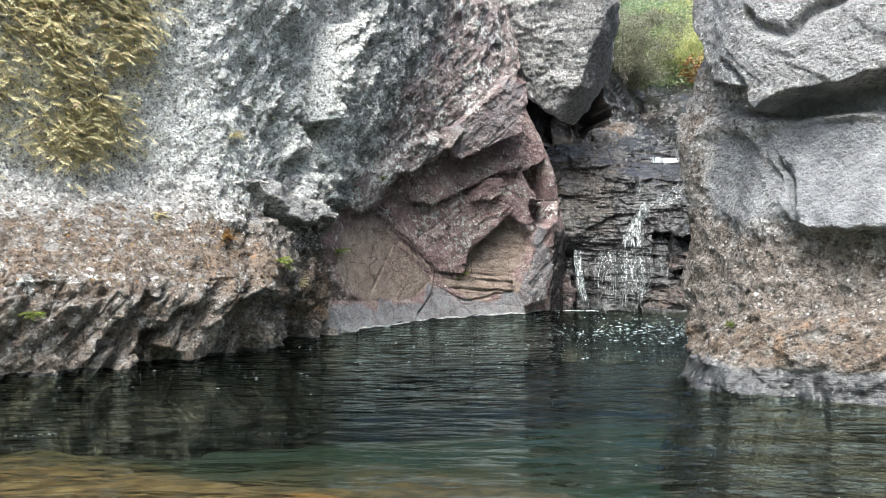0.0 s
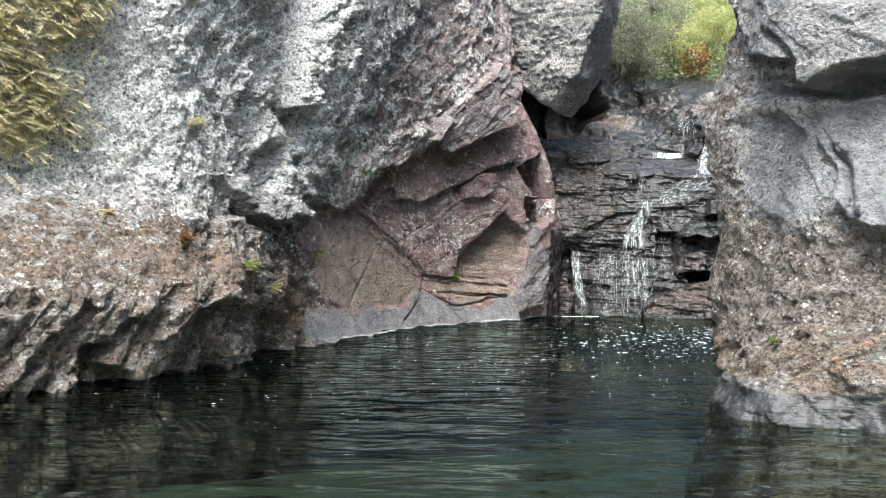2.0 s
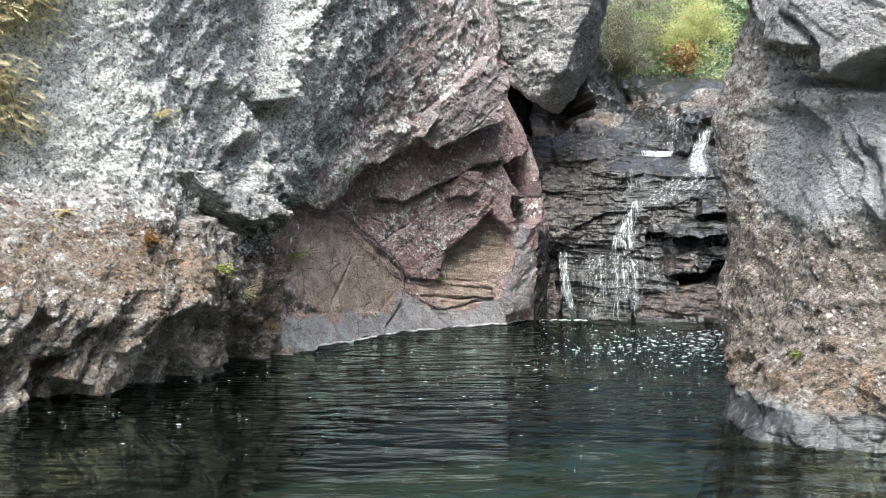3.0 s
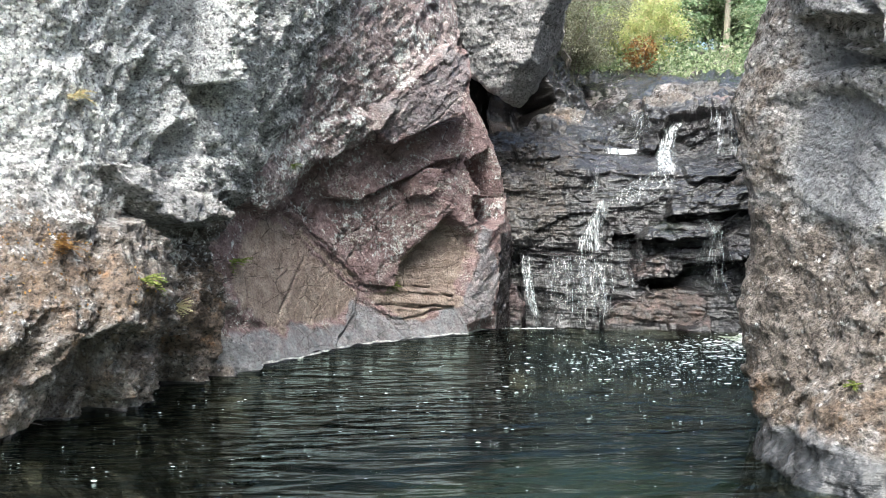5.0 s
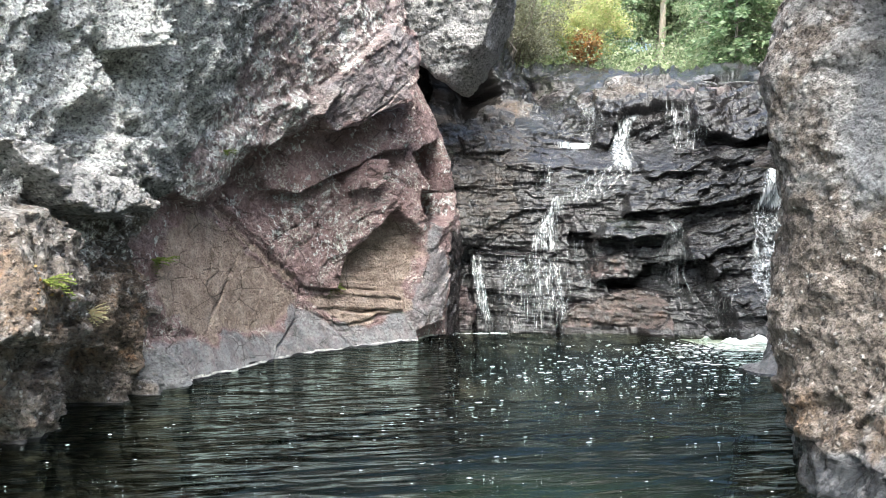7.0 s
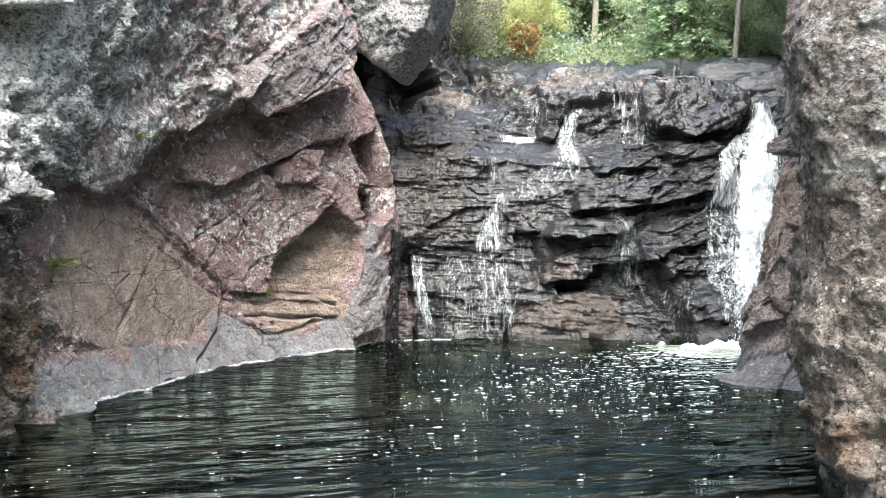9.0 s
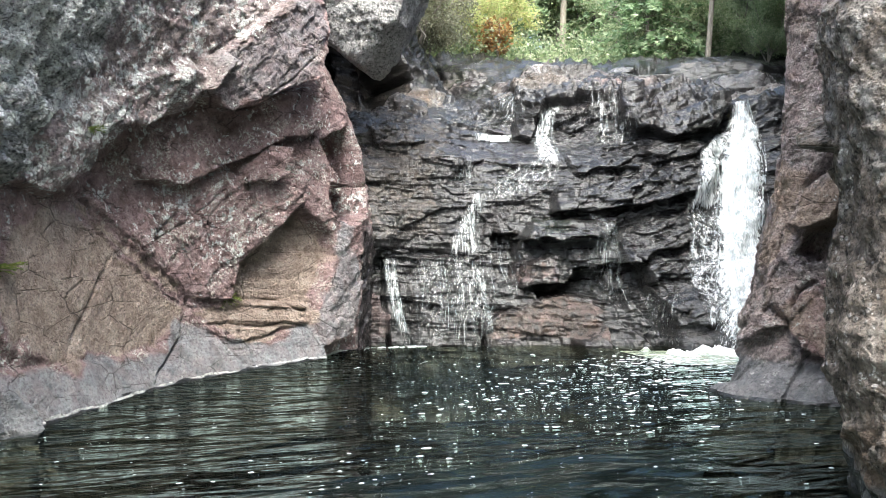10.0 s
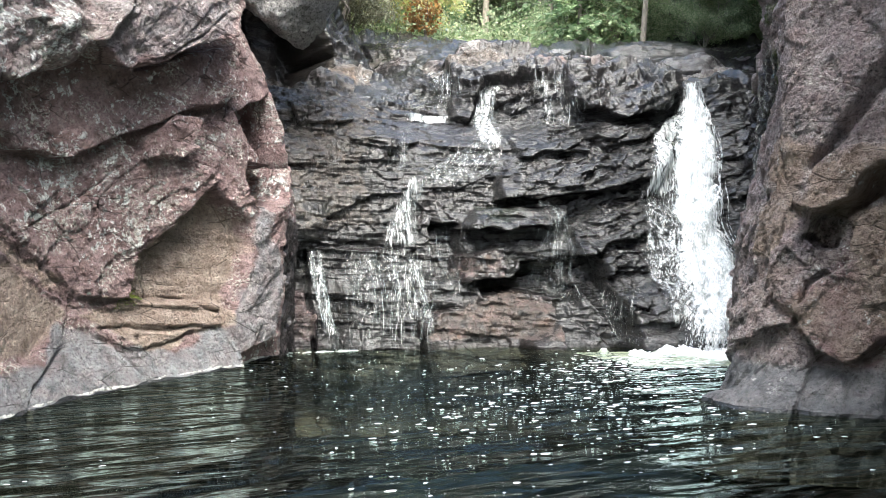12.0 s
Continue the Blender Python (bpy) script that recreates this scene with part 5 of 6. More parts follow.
def sheet_material():
    """Sheets of white water: streaks along the flow, torn open where the cover is thin."""
    m, nt, out = nodes_for("white_sheet")
    w = Net(nt)
    out.inputs["Roughness"].default_value = 0.35
    fine = w.noise(1.0, 4, 0.6, w.stretch(60, 60, 1.5))
    broad = w.noise(1.0, 4, 0.6, w.stretch(15, 15, 1.5))
    n = w.math("ADD", w.math("MULTIPLY", fine, 0.5), w.math("MULTIPLY", broad, 0.5))
    w.feed(out.inputs["Base Color"], w.ramp(n, (0.36, (0.42, 0.49, 0.50)), (0.46, (0.68, 0.73, 0.735)), (0.58, (0.92, 0.93, 0.93))))
    a = w.math("ADD", w.math("SUBTRACT", n, 0.68), w.math("MULTIPLY", w.attr("cover"), 0.36))
    w.feed(out.inputs["Alpha"], w.math("MULTIPLY", w.math("MULTIPLY", a, 4.0, True), w.attr("cap")))
    w.feed(out.inputs["Normal"], w.bump(n, 0.7, 0.03))
    return m


SHEET = sheet_material()


def sheet(owner, left, right, cover, seed, lift=0.04, label="", columns=None):
    """A torn sheet of water draped between two edges."""
    rng = np.random.default_rng(seed)
    n = max(12, int(abs(left[0][1] - left[-1][1]) / 0.03))
    a, b = along(left, n), along(right, n)
    wide = float(np.abs(a[:, 0] - b[:, 0]).max()) * 1.1
    m = columns or max(7, int(wide / 0.025))
    rows = []
    for k in range(m):
        f = k / (m - 1)
        line = a * (1 - f) + b * f
        p = falling(FALL, line, lift * (0.6 + 0.8 * math.sin(math.pi * f)))
        rows.append(p)
    g = np.stack(rows)
    flat = g.reshape(-1, 3)
    g = (flat + np.stack([0 * flat[:, 0], 0.05 * fbm(flat * (1, 1, 0.16), 0.13, 3, seed), 0 * flat[:, 0]], 1) * min(1.7, lift / 0.05)).reshape(g.shape)
    f = np.linspace(0, 1, m)[:, None]
    t = np.linspace(0, 1, n)[None, :]
    fade = smooth(0, 0.25, f) * smooth(1, 0.75, f) * smooth(-0.02, 0.06, t) * smooth(1.05, 0.9, t)
    k = np.arange(m * n).reshape(m, n)
    q = np.stack([k[:-1, :-1], k[1:, :-1], k[1:, 1:], k[:-1, 1:]], -1).reshape(-1, 4)
    return part_mesh("sheet", mesh_from("sheet", g.reshape(-1, 3), q, SHEET, {"cover": (cover * (0.35 + 0.65 * fade)).ravel(), "cap": np.full(m * n, min(1.0, 0.3 + 0.6 * cover))}), owner, label)


def along(path, n):
    """n even places along a polyline of (u, v)."""
    pts = np.array(path, float)
    run = np.concatenate([[0], np.cumsum(np.hypot(*np.diff(pts * (1.1, 1.0), axis=0).T))])
    t = np.linspace(0, run[-1], n)
    return np.stack([np.interp(t, run, pts[:, 0]), np.interp(t, run, pts[:, 1])], 1)


def falling(face, line, lift):
    """The way of a strand of water: it hugs the rock, but leaps clear of what lies under a lip."""
    p = face.at(line[:, 0], line[:, 1])
    p[:, 1] -= lift
    pad = np.pad(p, ((4, 4), (0, 0)), mode="edge")
    p = np.stack([pad[i:i + len(p)] for i in range(9)]).min(0) * (0, 1, 0) + p * (1, 0, 1)
    pad = np.pad(p[:, 1], 5, mode="edge")
    p[:, 1] = np.stack([pad[i:i + len(p)] for i in range(11)]).mean(0)
    for k in range(1, len(p)):
        p[k, 1] = min(p[k, 1], p[k - 1, 1] + 0.75 * abs(p[k - 1, 2] - p[k, 2]))
    return p


def strands(face, lines, widths, lifts, rng):
    """Ridged strips of water along the lines, in one mesh."""
    verts, quads, base = [], [], 0
    for line, width, lift in zip(lines, widths, lifts):
        p = falling(face, line, lift)
        n = len(p)
        k = np.arange(n)
        wob = np.cumsum(0.12 * width * rng.standard_normal(n))
        taper = np.clip(np.minimum(k + 1, n - k) / 4.0, 0.25, 1) * (0.75 + 0.5 * rng.random(n)) * width * 0.5
        mid = p + np.stack([wob, -0.5 * taper, 0 * wob], 1)
        lo, hi = p.copy(), p.copy()
        lo[:, 0] += wob - taper
        hi[:, 0] += wob + taper
        verts += [lo, mid, hi]
        a, b, c = base + k, base + n + k, base + 2 * n + k
        quads += [np.stack([a[:-1], b[:-1], b[1:], a[1:]], 1), np.stack([b[:-1], c[:-1], c[1:], b[1:]], 1)]
        base += 3 * n
    return np.concatenate(verts), np.concatenate(quads)


def between(left, right, count, rng, step=0.035, part=(0.5, 1.0)):
    """Lines running down between two edges, each over a stretch of the way."""
    lines = []
    n = 160
    a, b = along(left, n), along(right, n)
    drop = abs(a[0, 1] - a[-1, 1])
    for k in range(count):
        f = rng.random()
        span = rng.uniform(*part)
        t0 = rng.uniform(0, 1 - span)
        m = max(4, int(drop * span / step))
        t = np.linspace(t0, t0 + span, m) * (n - 1)
        side = f + 0.04 * np.sin(np.linspace(0, rng.uniform(2, 6), m) + rng.uniform(0, 6))
        pa = np.stack([np.interp(t, np.arange(n), a[:, i]) for i in (0, 1)], 1)
        pb = np.stack([np.interp(t, np.arange(n), b[:, i]) for i in (0, 1)], 1)
        lines.append(pa * (1 - side[:, None]) + pb * side[:, None])
    return lines


def cascade(owner, name, left, right, count, width, material, seed, lift=(0.02, 0.08), part=(0.5, 1.0), label=""):
    rng = np.random.default_rng(seed)
    lines = between(left, right, count, rng, part=part)
    w = [rng.uniform(0.5, 1.4) * width for _ in lines]
    h = [rng.uniform(*lift) for _ in lines]
    v, q = strands(FALL, lines, w, h, rng)
    return tagged(part_mesh(name, mesh_from(name, v, q, material), owner, label), kind="stuff")


def thread_material():
    """Single threads of falling water, half clear, broken along their length."""
    m, nt, out = nodes_for("water_threads")
    w = Net(nt)
    out.inputs["Base Color"].default_value = (0.50, 0.57, 0.58, 1)
    out.inputs["Roughness"].default_value = 0.25
    w.feed(out.inputs["Alpha"], w.ramp(w.noise(1.0, 4, 0.6, w.stretch(25, 25, 3)), (0.4, 0.0), (0.65, 0.4)))
    return m


THREAD = thread_material()


def stream(owner, left, right, cover, seed, lift=0.04, count=40, columns=None, width=0.009):
    """A thin stream: a faint torn veil with single threads over it."""
    sheet(owner, left, right, cover * 1.25, seed, lift, columns=columns)
    cascade(owner, "threads", left, right, int(count * 0.4), width, THREAD, seed + 500, (lift * 0.5, lift * 1.8), (0.3, 0.9))


falls = thing("waterfall", "broad white waterfall plunging down dark rock into the pool", "waterfall", at=(7, 17, 0))
MAIN_L = [(7.38, 4.3), (7.36, 4.05), (7.2, 3.67), (6.78, 3.0), (6.5, 2.3), (6.2, 1.68), (5.85, 1.0), (5.62, 0.5), (5.45, -0.02)]
MAIN_R = [(7.5, 4.3), (7.56, 4.05), (7.58, 3.67), (7.35, 3.0), (7.12, 2.3), (6.97, 1.68), (6.7, 1.0), (6.5, 0.5), (6.25, -0.02)]
sheet(falls, MAIN_L, MAIN_R, 1.15, 1, 0.12)
sheet(falls, MAIN_L, MAIN_R, 0.85, 2, 0.22)
cascade(falls, "chute", MAIN_L, MAIN_R, 30, 0.022, CASCADE, 2, (0.1, 0.3), (0.2, 0.6))
sheet(falls, [(7.25, 3.75), (6.5, 3.2), (6.2, 2.6), (6.0, 2.15)], [(7.35, 3.6), (6.95, 3.1), (6.75, 2.6), (6.6, 2.15)], 0.9, 3, 0.05, "thin torn veil of white water")
sheet(falls, [(5.85, 2.17), (5.75, 1.7), (5.65, 1.3)], [(6.6, 2.17), (6.5, 1.7), (6.4, 1.3)], 0.62, 4, 0.04)
sheet(falls, [(5.8, 1.66), (5.55, 1.0), (5.4, 0.3)], [(6.35, 1.68), (6.05, 1.0), (5.85, 0.3)], 0.68, 5, 0.05)
sheet(falls, [(5.1, 0.8), (4.98, 0.3), (4.9, 0.02)], [(5.4, 0.85), (5.3, 0.3), (5.25, 0.02)], 0.48, 6, 0.04)

side = thing("cascade", "thin cascade stepping down the layered ledges", "waterfall", "side cascades", at=(5, 20, 0))
stream(side, [(4.93, 4.2), (4.7, 3.95), (4.28, 3.4), (4.1, 3.0)], [(5.14, 4.18), (4.95, 4.0), (4.62, 3.45), (4.6, 3.0)], 0.6, 11, 0.05, 70)
stream(side, [(4.05, 3.12), (3.55, 2.9), (3.3, 2.6), (3.05, 2.42)], [(4.6, 3.05), (4.5, 2.75), (4.2, 2.5), (3.5, 2.35)], 0.41, 12, 0.03, 60)
stream(side, [(3.05, 2.52), (2.82, 2.1), (2.6, 1.75), (2.5, 1.42)], [(3.34, 2.48), (3.15, 2.1), (3.08, 1.75), (3.1, 1.42)], 0.55, 13, 0.05, 75)
stream(side, [(1.95, 1.47), (1.85, 0.8), (1.8, -0.02)], [(2.55, 1.47), (2.4, 0.8), (2.35, -0.02)], 0.36, 14, 0.04, 30)
stream(side, [(2.4, 1.47), (2.35, 0.8), (2.3, -0.02)], [(3.2, 1.47), (3.15, 0.8), (3.0, -0.02)], 0.4, 24, 0.05, 75)
left_stream = thing("cascade", "narrow white stream falling beside the sandstone buttress", "waterfall", "side cascades", at=(2.8, 19.6, 0))
stream(left_stream, [(1.02, 1.42), (1.06, 0.96), (1.11, 0.5), (1.2, -0.02)], [(1.26, 1.42), (1.23, 0.96), (1.28, 0.5), (1.42, -0.02)], 0.5, 15, 0.06, 45, 14, 0.014)
thin = thing("cascade", "two thin trickles over the lip of the ledge", "waterfall", "side cascades", at=(7.6, 21, 3.3))
stream(thin, [(5.42, 4.24), (5.44, 3.88), (5.3, 3.4)], [(5.6, 4.24), (5.62, 3.88), (5.5, 3.4)], 0.45, 16, 0.04, 22, 9)
stream(thin, [(5.6, 4.24), (5.62, 3.88), (5.48, 3.4)], [(5.8, 4.24), (5.84, 3.88), (5.72, 3.4)], 0.42, 26, 0.04, 22, 9)
mid = thing("cascade", "thin trickle dropping from the mossy middle shelf", "waterfall", "side cascades", at=(6.1, 19, 1))
stream(mid, [(4.55, 2.14), (4.64, 1.84), (4.5, 1.4), (4.42, 0.55)], [(4.78, 2.14), (4.96, 1.84), (4.9, 1.4), (4.95, 0.55)], 0.36, 17, 0.06, 50)
stream(mid, [(3.36, 1.78), (3.28, 0.5)], [(3.74, 1.78), (3.56, 0.5)], 0.25, 18, 0.05, 22)
stream(mid, [(3.95, 1.82), (3.95, 1.3)], [(4.5, 1.82), (4.5, 1.3)], 0.25, 19, 0.05, 16)
step_pool = thing("cascade", "white sheet of water spilling from a small upper pool", "waterfall", "side cascades", at=(5.3, 21.5, 3.5))
sheet(step_pool, [(3.45, 3.7), (3.45, 3.56)], [(4.26, 3.7), (4.26, 3.57)], 0.95, 20, 0.08)
stream(step_pool, [(4.45, 4.95), (4.25, 4.4), (4.0, 3.8)], [(4.85, 4.95), (4.6, 4.4), (4.4, 3.8)], 0.4, 21, 0.04, 30)
stream(step_pool, [(3.0, 3.3), (2.75, 2.55)], [(3.35, 3.3), (3.1, 2.55)], 0.25, 22, 0.03, 25)


def foam_apron():
    """Boiling foam where the main fall meets the pool."""
    rng = np.random.default_rng(5)
    xs, ys = np.meshgrid(np.linspace(-1, 1, 90), np.linspace(-1, 1, 60))
    x, y = xs.ravel(), ys.ravel()
    r = np.hypot(x, y)
    wx, wy = 6.95 + 1.1 * x, 16.75 + 0.85 * y - 0.35 * x
    p = np.stack([wx, wy, 0 * wx], 1)
    edge = smooth(1.0, 0.3, r + 0.4 * fbm(p, 0.3, 4, 301))
    z = -0.05 + edge * (0.065 + 0.03 * ridged(p, 0.12, 4, 302)) + 0.1 * edge * smooth(0.2, 0.8, y)
    k = np.arange(len(x)).reshape(xs.shape)
    q = np.stack([k[:-1, :-1], k[:-1, 1:], k[1:, 1:], k[1:, :-1]], -1).reshape(-1, 4)
    return mesh_from("foam", np.stack([wx, wy, z], 1), q, FOAM)


part_mesh("foam_apron", foam_apron(), falls, "boiling white foam at the foot")


def foam_flecks():
    """Small rafts of foam that drift over the pool, thickest near the falls."""
    rng = np.random.default_rng(8)
    xy, size = [], []

    def scatter(n, cx, cy, sx, sy, lo, hi, turn=0.0):
        a = rng.standard_normal((n, 2)) * (sx, sy)
        c, s = math.cos(radians(turn)), math.sin(radians(turn))
        xy.append(np.stack([cx + a[:, 0] * c - a[:, 1] * s, cy + a[:, 0] * s + a[:, 1] * c], 1))
        size.append(lo + (hi - lo) * rng.random(n) ** 4)

    scatter(700, 6.0, 16.3, 0.6, 0.4, 0.006, 0.05)
    # foam, thickened to stand in for glints of falls and sky on the water
    scatter(800, 4.9, 15.3, 1.1, 0.7, 0.004, 0.034, 35)
    scatter(520, 3.6, 14.0, 1.0, 0.9, 0.004, 0.028, -20)
    scatter(330, 1.5, 13.5, 1.6, 2.0, 0.003, 0.02)
    scatter(90, 2.8, 17.5, 1.2, 0.7, 0.004, 0.02)
    scatter(280, 0.0, 11.5, 1.6, 1.6, 0.003, 0.015)
    scatter(120, -1.5, 9.5, 1.6, 1.0, 0.003, 0.011)
    scatter(140, 2.9, 19.3, 0.6, 0.08, 0.01, 0.05)
    xy, size = np.concatenate(xy), np.concatenate(size)
    n = len(xy)
    ang = np.linspace(0, 2 * np.pi, 6, endpoint=False)[None, :] + rng.random((n, 1)) * 6
    rad = size[:, None] * (0.55 + 0.7 * rng.random((n, 6)))
    ring = np.stack([xy[:, :1] + 1.5 * rad * np.cos(ang), xy[:, 1:] + rad * np.sin(ang), np.full((n, 6), 0.001)], 2)
    top = np.stack([xy[:, 0], xy[:, 1], 0.0016 + 0.004 * size], 1)[:, None, :]
    verts = np.concatenate([ring, top], 1).reshape(-1, 3)
    base = (np.arange(n) * 7)[:, None]
    tris = np.concatenate([np.stack([base[:, 0] + i, base[:, 0] + (i + 1) % 6, base[:, 0] + 6], 1) for i in range(6)])
    return mesh_from("foam_flecks", verts, tris, FOAM)


tagged(new("foam_flecks", foam_flecks()), "white foam flecks drifting on the dark pool", "foam", kind="stuff")


# ---- boulders ----
def boulder_mesh(name, size, seed, planes=14, rough=0.06, nu=72, nv=40, masks_on=None):
    """A block bounded by uneven planes, with worn edges and a rough skin."""
    rng = np.random.default_rng(seed)
    th, ph = np.meshgrid(np.linspace(0, 2 * np.pi, nu, endpoint=False), np.linspace(0.02, np.pi - 0.02, nv))
    d = np.stack([np.cos(th) * np.sin(ph), np.sin(th) * np.sin(ph), np.cos(ph)], -1).reshape(-1, 3)
    n = rng.standard_normal((planes, 3))
    n /= np.linalg.norm(n, axis=1)[:, None]
    h = rng.uniform(0.72, 1.0, planes)
    dots = np.maximum(d @ n.T, 1e-3)
    r = np.minimum((h / dots), 1.25)
    r = -np.log(np.exp(-40 * r).sum(1)) / 40
    p = d * r[:, None] * size
    p = p + d * (rough * np.array(size).mean() * (ridged(p + seed, 0.5 * max(size), 4, seed) + 0.3 * ridged(p + seed, 0.12, 3, seed + 1)))[:, None]
    k = np.arange(nu * nv).reshape(nv, nu)
    q = np.stack([k[1:], np.roll(k, -1, 1)[1:], np.roll(k, -1, 1)[:-1], k[:-1]], -1).reshape(-1, 4)
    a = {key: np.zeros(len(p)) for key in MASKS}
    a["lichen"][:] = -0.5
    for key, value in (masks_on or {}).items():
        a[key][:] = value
    return mesh_from(name, p, q, ROCK, a)


def boulder(name, label, at, size, seed, turn=0, planes=14, rough=0.06, nu=72, nv=40, **on):
    ob = tagged(new(name, boulder_mesh(name, size, seed, planes, rough, nu, nv, on)), label, "boulder")
    ob.matrix_world = pose(*at, 0, 0, turn)
    return ob


boulder("overhanging_boulder", "huge grey lichen-spotted boulder wedged above a dark recess", (2.15, 20.5, 6.95), (1.55, 1.5, 2.15), 12, 20, 11, 0.06, 300, 220, lichen=0.0, slate=0.3)
boulder("boulder", "upright rounded brown boulder on the lip of the falls", (6.35, 22.25, 4.95), (0.24, 0.25, 0.32), 3, 10, red=0.4, litter=0.4)
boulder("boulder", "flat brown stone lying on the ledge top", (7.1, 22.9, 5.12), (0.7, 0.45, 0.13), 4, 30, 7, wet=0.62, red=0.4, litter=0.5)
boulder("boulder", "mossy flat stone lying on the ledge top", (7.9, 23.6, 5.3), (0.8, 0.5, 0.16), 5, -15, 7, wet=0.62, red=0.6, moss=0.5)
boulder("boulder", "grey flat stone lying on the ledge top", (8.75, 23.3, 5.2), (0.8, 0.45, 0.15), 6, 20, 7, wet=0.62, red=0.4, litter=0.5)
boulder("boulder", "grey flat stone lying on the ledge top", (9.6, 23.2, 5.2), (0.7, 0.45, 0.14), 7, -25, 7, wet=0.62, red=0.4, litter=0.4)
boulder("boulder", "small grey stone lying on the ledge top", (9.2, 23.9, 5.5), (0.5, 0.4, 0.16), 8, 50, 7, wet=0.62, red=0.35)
# wet and moss values here paint in the shade of the trees above
boulder("boulder", "large boulder above the main fall, coloured dark for tree shade", (11.9, 23.9, 5.5), (1.3, 1.0, 0.65), 9, -10, 14, 0.06, 140, 80, red=0.45, wet=0.75, moss=0.45)
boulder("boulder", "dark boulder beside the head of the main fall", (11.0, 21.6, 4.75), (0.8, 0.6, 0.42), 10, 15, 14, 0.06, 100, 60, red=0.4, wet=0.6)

# ---- plants ----
def leaf_material(name, colours, through=0.5):
    """Leaves that vary one by one and let some light through."""
    m, nt, out = nodes_for(name)
    w = Net(nt)
    rnd = nt.nodes.new("ShaderNodeNewGeometry").outputs["Random Per Island"]
    stops = [(i / max(1, len(colours) - 1), c) for i, c in enumerate(colours)]
    col = w.ramp(rnd, *stops)
    col = w.mix(w.ramp(w.noise(0.9, 2), (0.35, 0.35), (0.6, 0.0)), col, colours[0])
    w.feed(out.inputs["Base Color"], col)
    out.inputs["Roughness"].default_value = 0.55
    back = w.put("ShaderNodeBsdfTranslucent")
    w.feed(back.inputs["Color"], col)
    mixer = nt.nodes.new("ShaderNodeMixShader")
    mixer.inputs[0].default_value = through
    nt.links.new(out.outputs[0], mixer.inputs[1])
    nt.links.new(back.outputs[0], mixer.inputs[2])
    nt.links.new(mixer.outputs[0], nt.nodes["Material Output"].inputs[0])
    return m


def bark_material(name, dark, pale):
    m, nt, out = nodes_for(name)
    w = Net(nt)
    grain = w.noise(1.0, 5, 0.6, w.stretch(30, 30, 6))
    w.feed(out.inputs["Base Color"], w.ramp(grain, (0.3, dark), (0.7, pale)))
    out.inputs["Roughness"].default_value = 0.9
    w.feed(out.inputs["Normal"], w.bump(grain, 0.8, 0.02))
    return m


LEAF_GOLD = leaf_material("golden_leaves", [(0.28, 0.35, 0.12), (0.47, 0.53, 0.20), (0.64, 0.64, 0.34), (0.64, 0.50, 0.28)], 0.6)
LEAF_GREEN = leaf_material("green_leaves", [(0.13, 0.19, 0.09), (0.25, 0.33, 0.16), (0.42, 0.48, 0.28), (0.55, 0.57, 0.40)], 0.55)
LEAF_OLIVE = leaf_material("olive_leaves", [(0.10, 0.10, 0.06), (0.20, 0.20, 0.12), (0.33, 0.33, 0.22), (0.42, 0.41, 0.32)], 0.4)
NEEDLE = leaf_material("conifer_needles", [(0.09, 0.15, 0.07), (0.18, 0.27, 0.13), (0.30, 0.40, 0.22), (0.42, 0.50, 0.32)], 0.5)
CEDAR = leaf_material("cedar_sprays", [(0.48, 0.43, 0.24), (0.66, 0.61, 0.36), (0.80, 0.75, 0.50), (0.66, 0.49, 0.32)], 0.5)
RUSSET = leaf_material("russet_leaves", [(0.16, 0.085, 0.035), (0.34, 0.16, 0.05), (0.38, 0.26, 0.09), (0.14, 0.095, 0.05)], 0.4)
FERN = leaf_material("fern_fronds", [(0.13, 0.18, 0.04), (0.24, 0.30, 0.07), (0.38, 0.40, 0.12)], 0.5)
BARK = bark_material("grey_bark", (0.10, 0.085, 0.07), (0.30, 0.27, 0.23))
PALE_BARK = bark_material("pale_bark", (0.28, 0.23, 0.17), (0.52, 0.46, 0.38))


def tube(points, radii, sides=8):
    """A tapered tube along points."""
    pts = np.array(points, float)
    tang = np.gradient(pts, axis=0)
    tang /= np.linalg.norm(tang, axis=1)[:, None]
    ref = np.where(np.abs(tang[:, 2:]) > 0.9, [[1.0, 0, 0]], [[0, 0, 1.0]])
    a = np.cross(tang, ref)
    a /= np.linalg.norm(a, axis=1)[:, None]
    b = np.cross(tang, a)
    ang = np.linspace(0, 2 * np.pi, sides, endpoint=False)
    ring = pts[:, None] + np.array(radii)[:, None, None] * (np.cos(ang)[None, :, None] * a[:, None] + np.sin(ang)[None, :, None] * b[:, None])
    n = len(pts)
    k = np.arange(n * sides).reshape(n, sides)
    q = np.stack([k[:-1], np.roll(k, -1, 1)[:-1], np.roll(k, -1, 1)[1:], k[1:]], -1).reshape(-1, 4)
    return ring.reshape(-1, 3), q


def join(pieces):
    verts, faces, base = [], [], 0
    for v, f in pieces:
        verts.append(v)
        faces.append(f + base)
        base += len(v)
    return np.concatenate(verts), np.concatenate(faces)


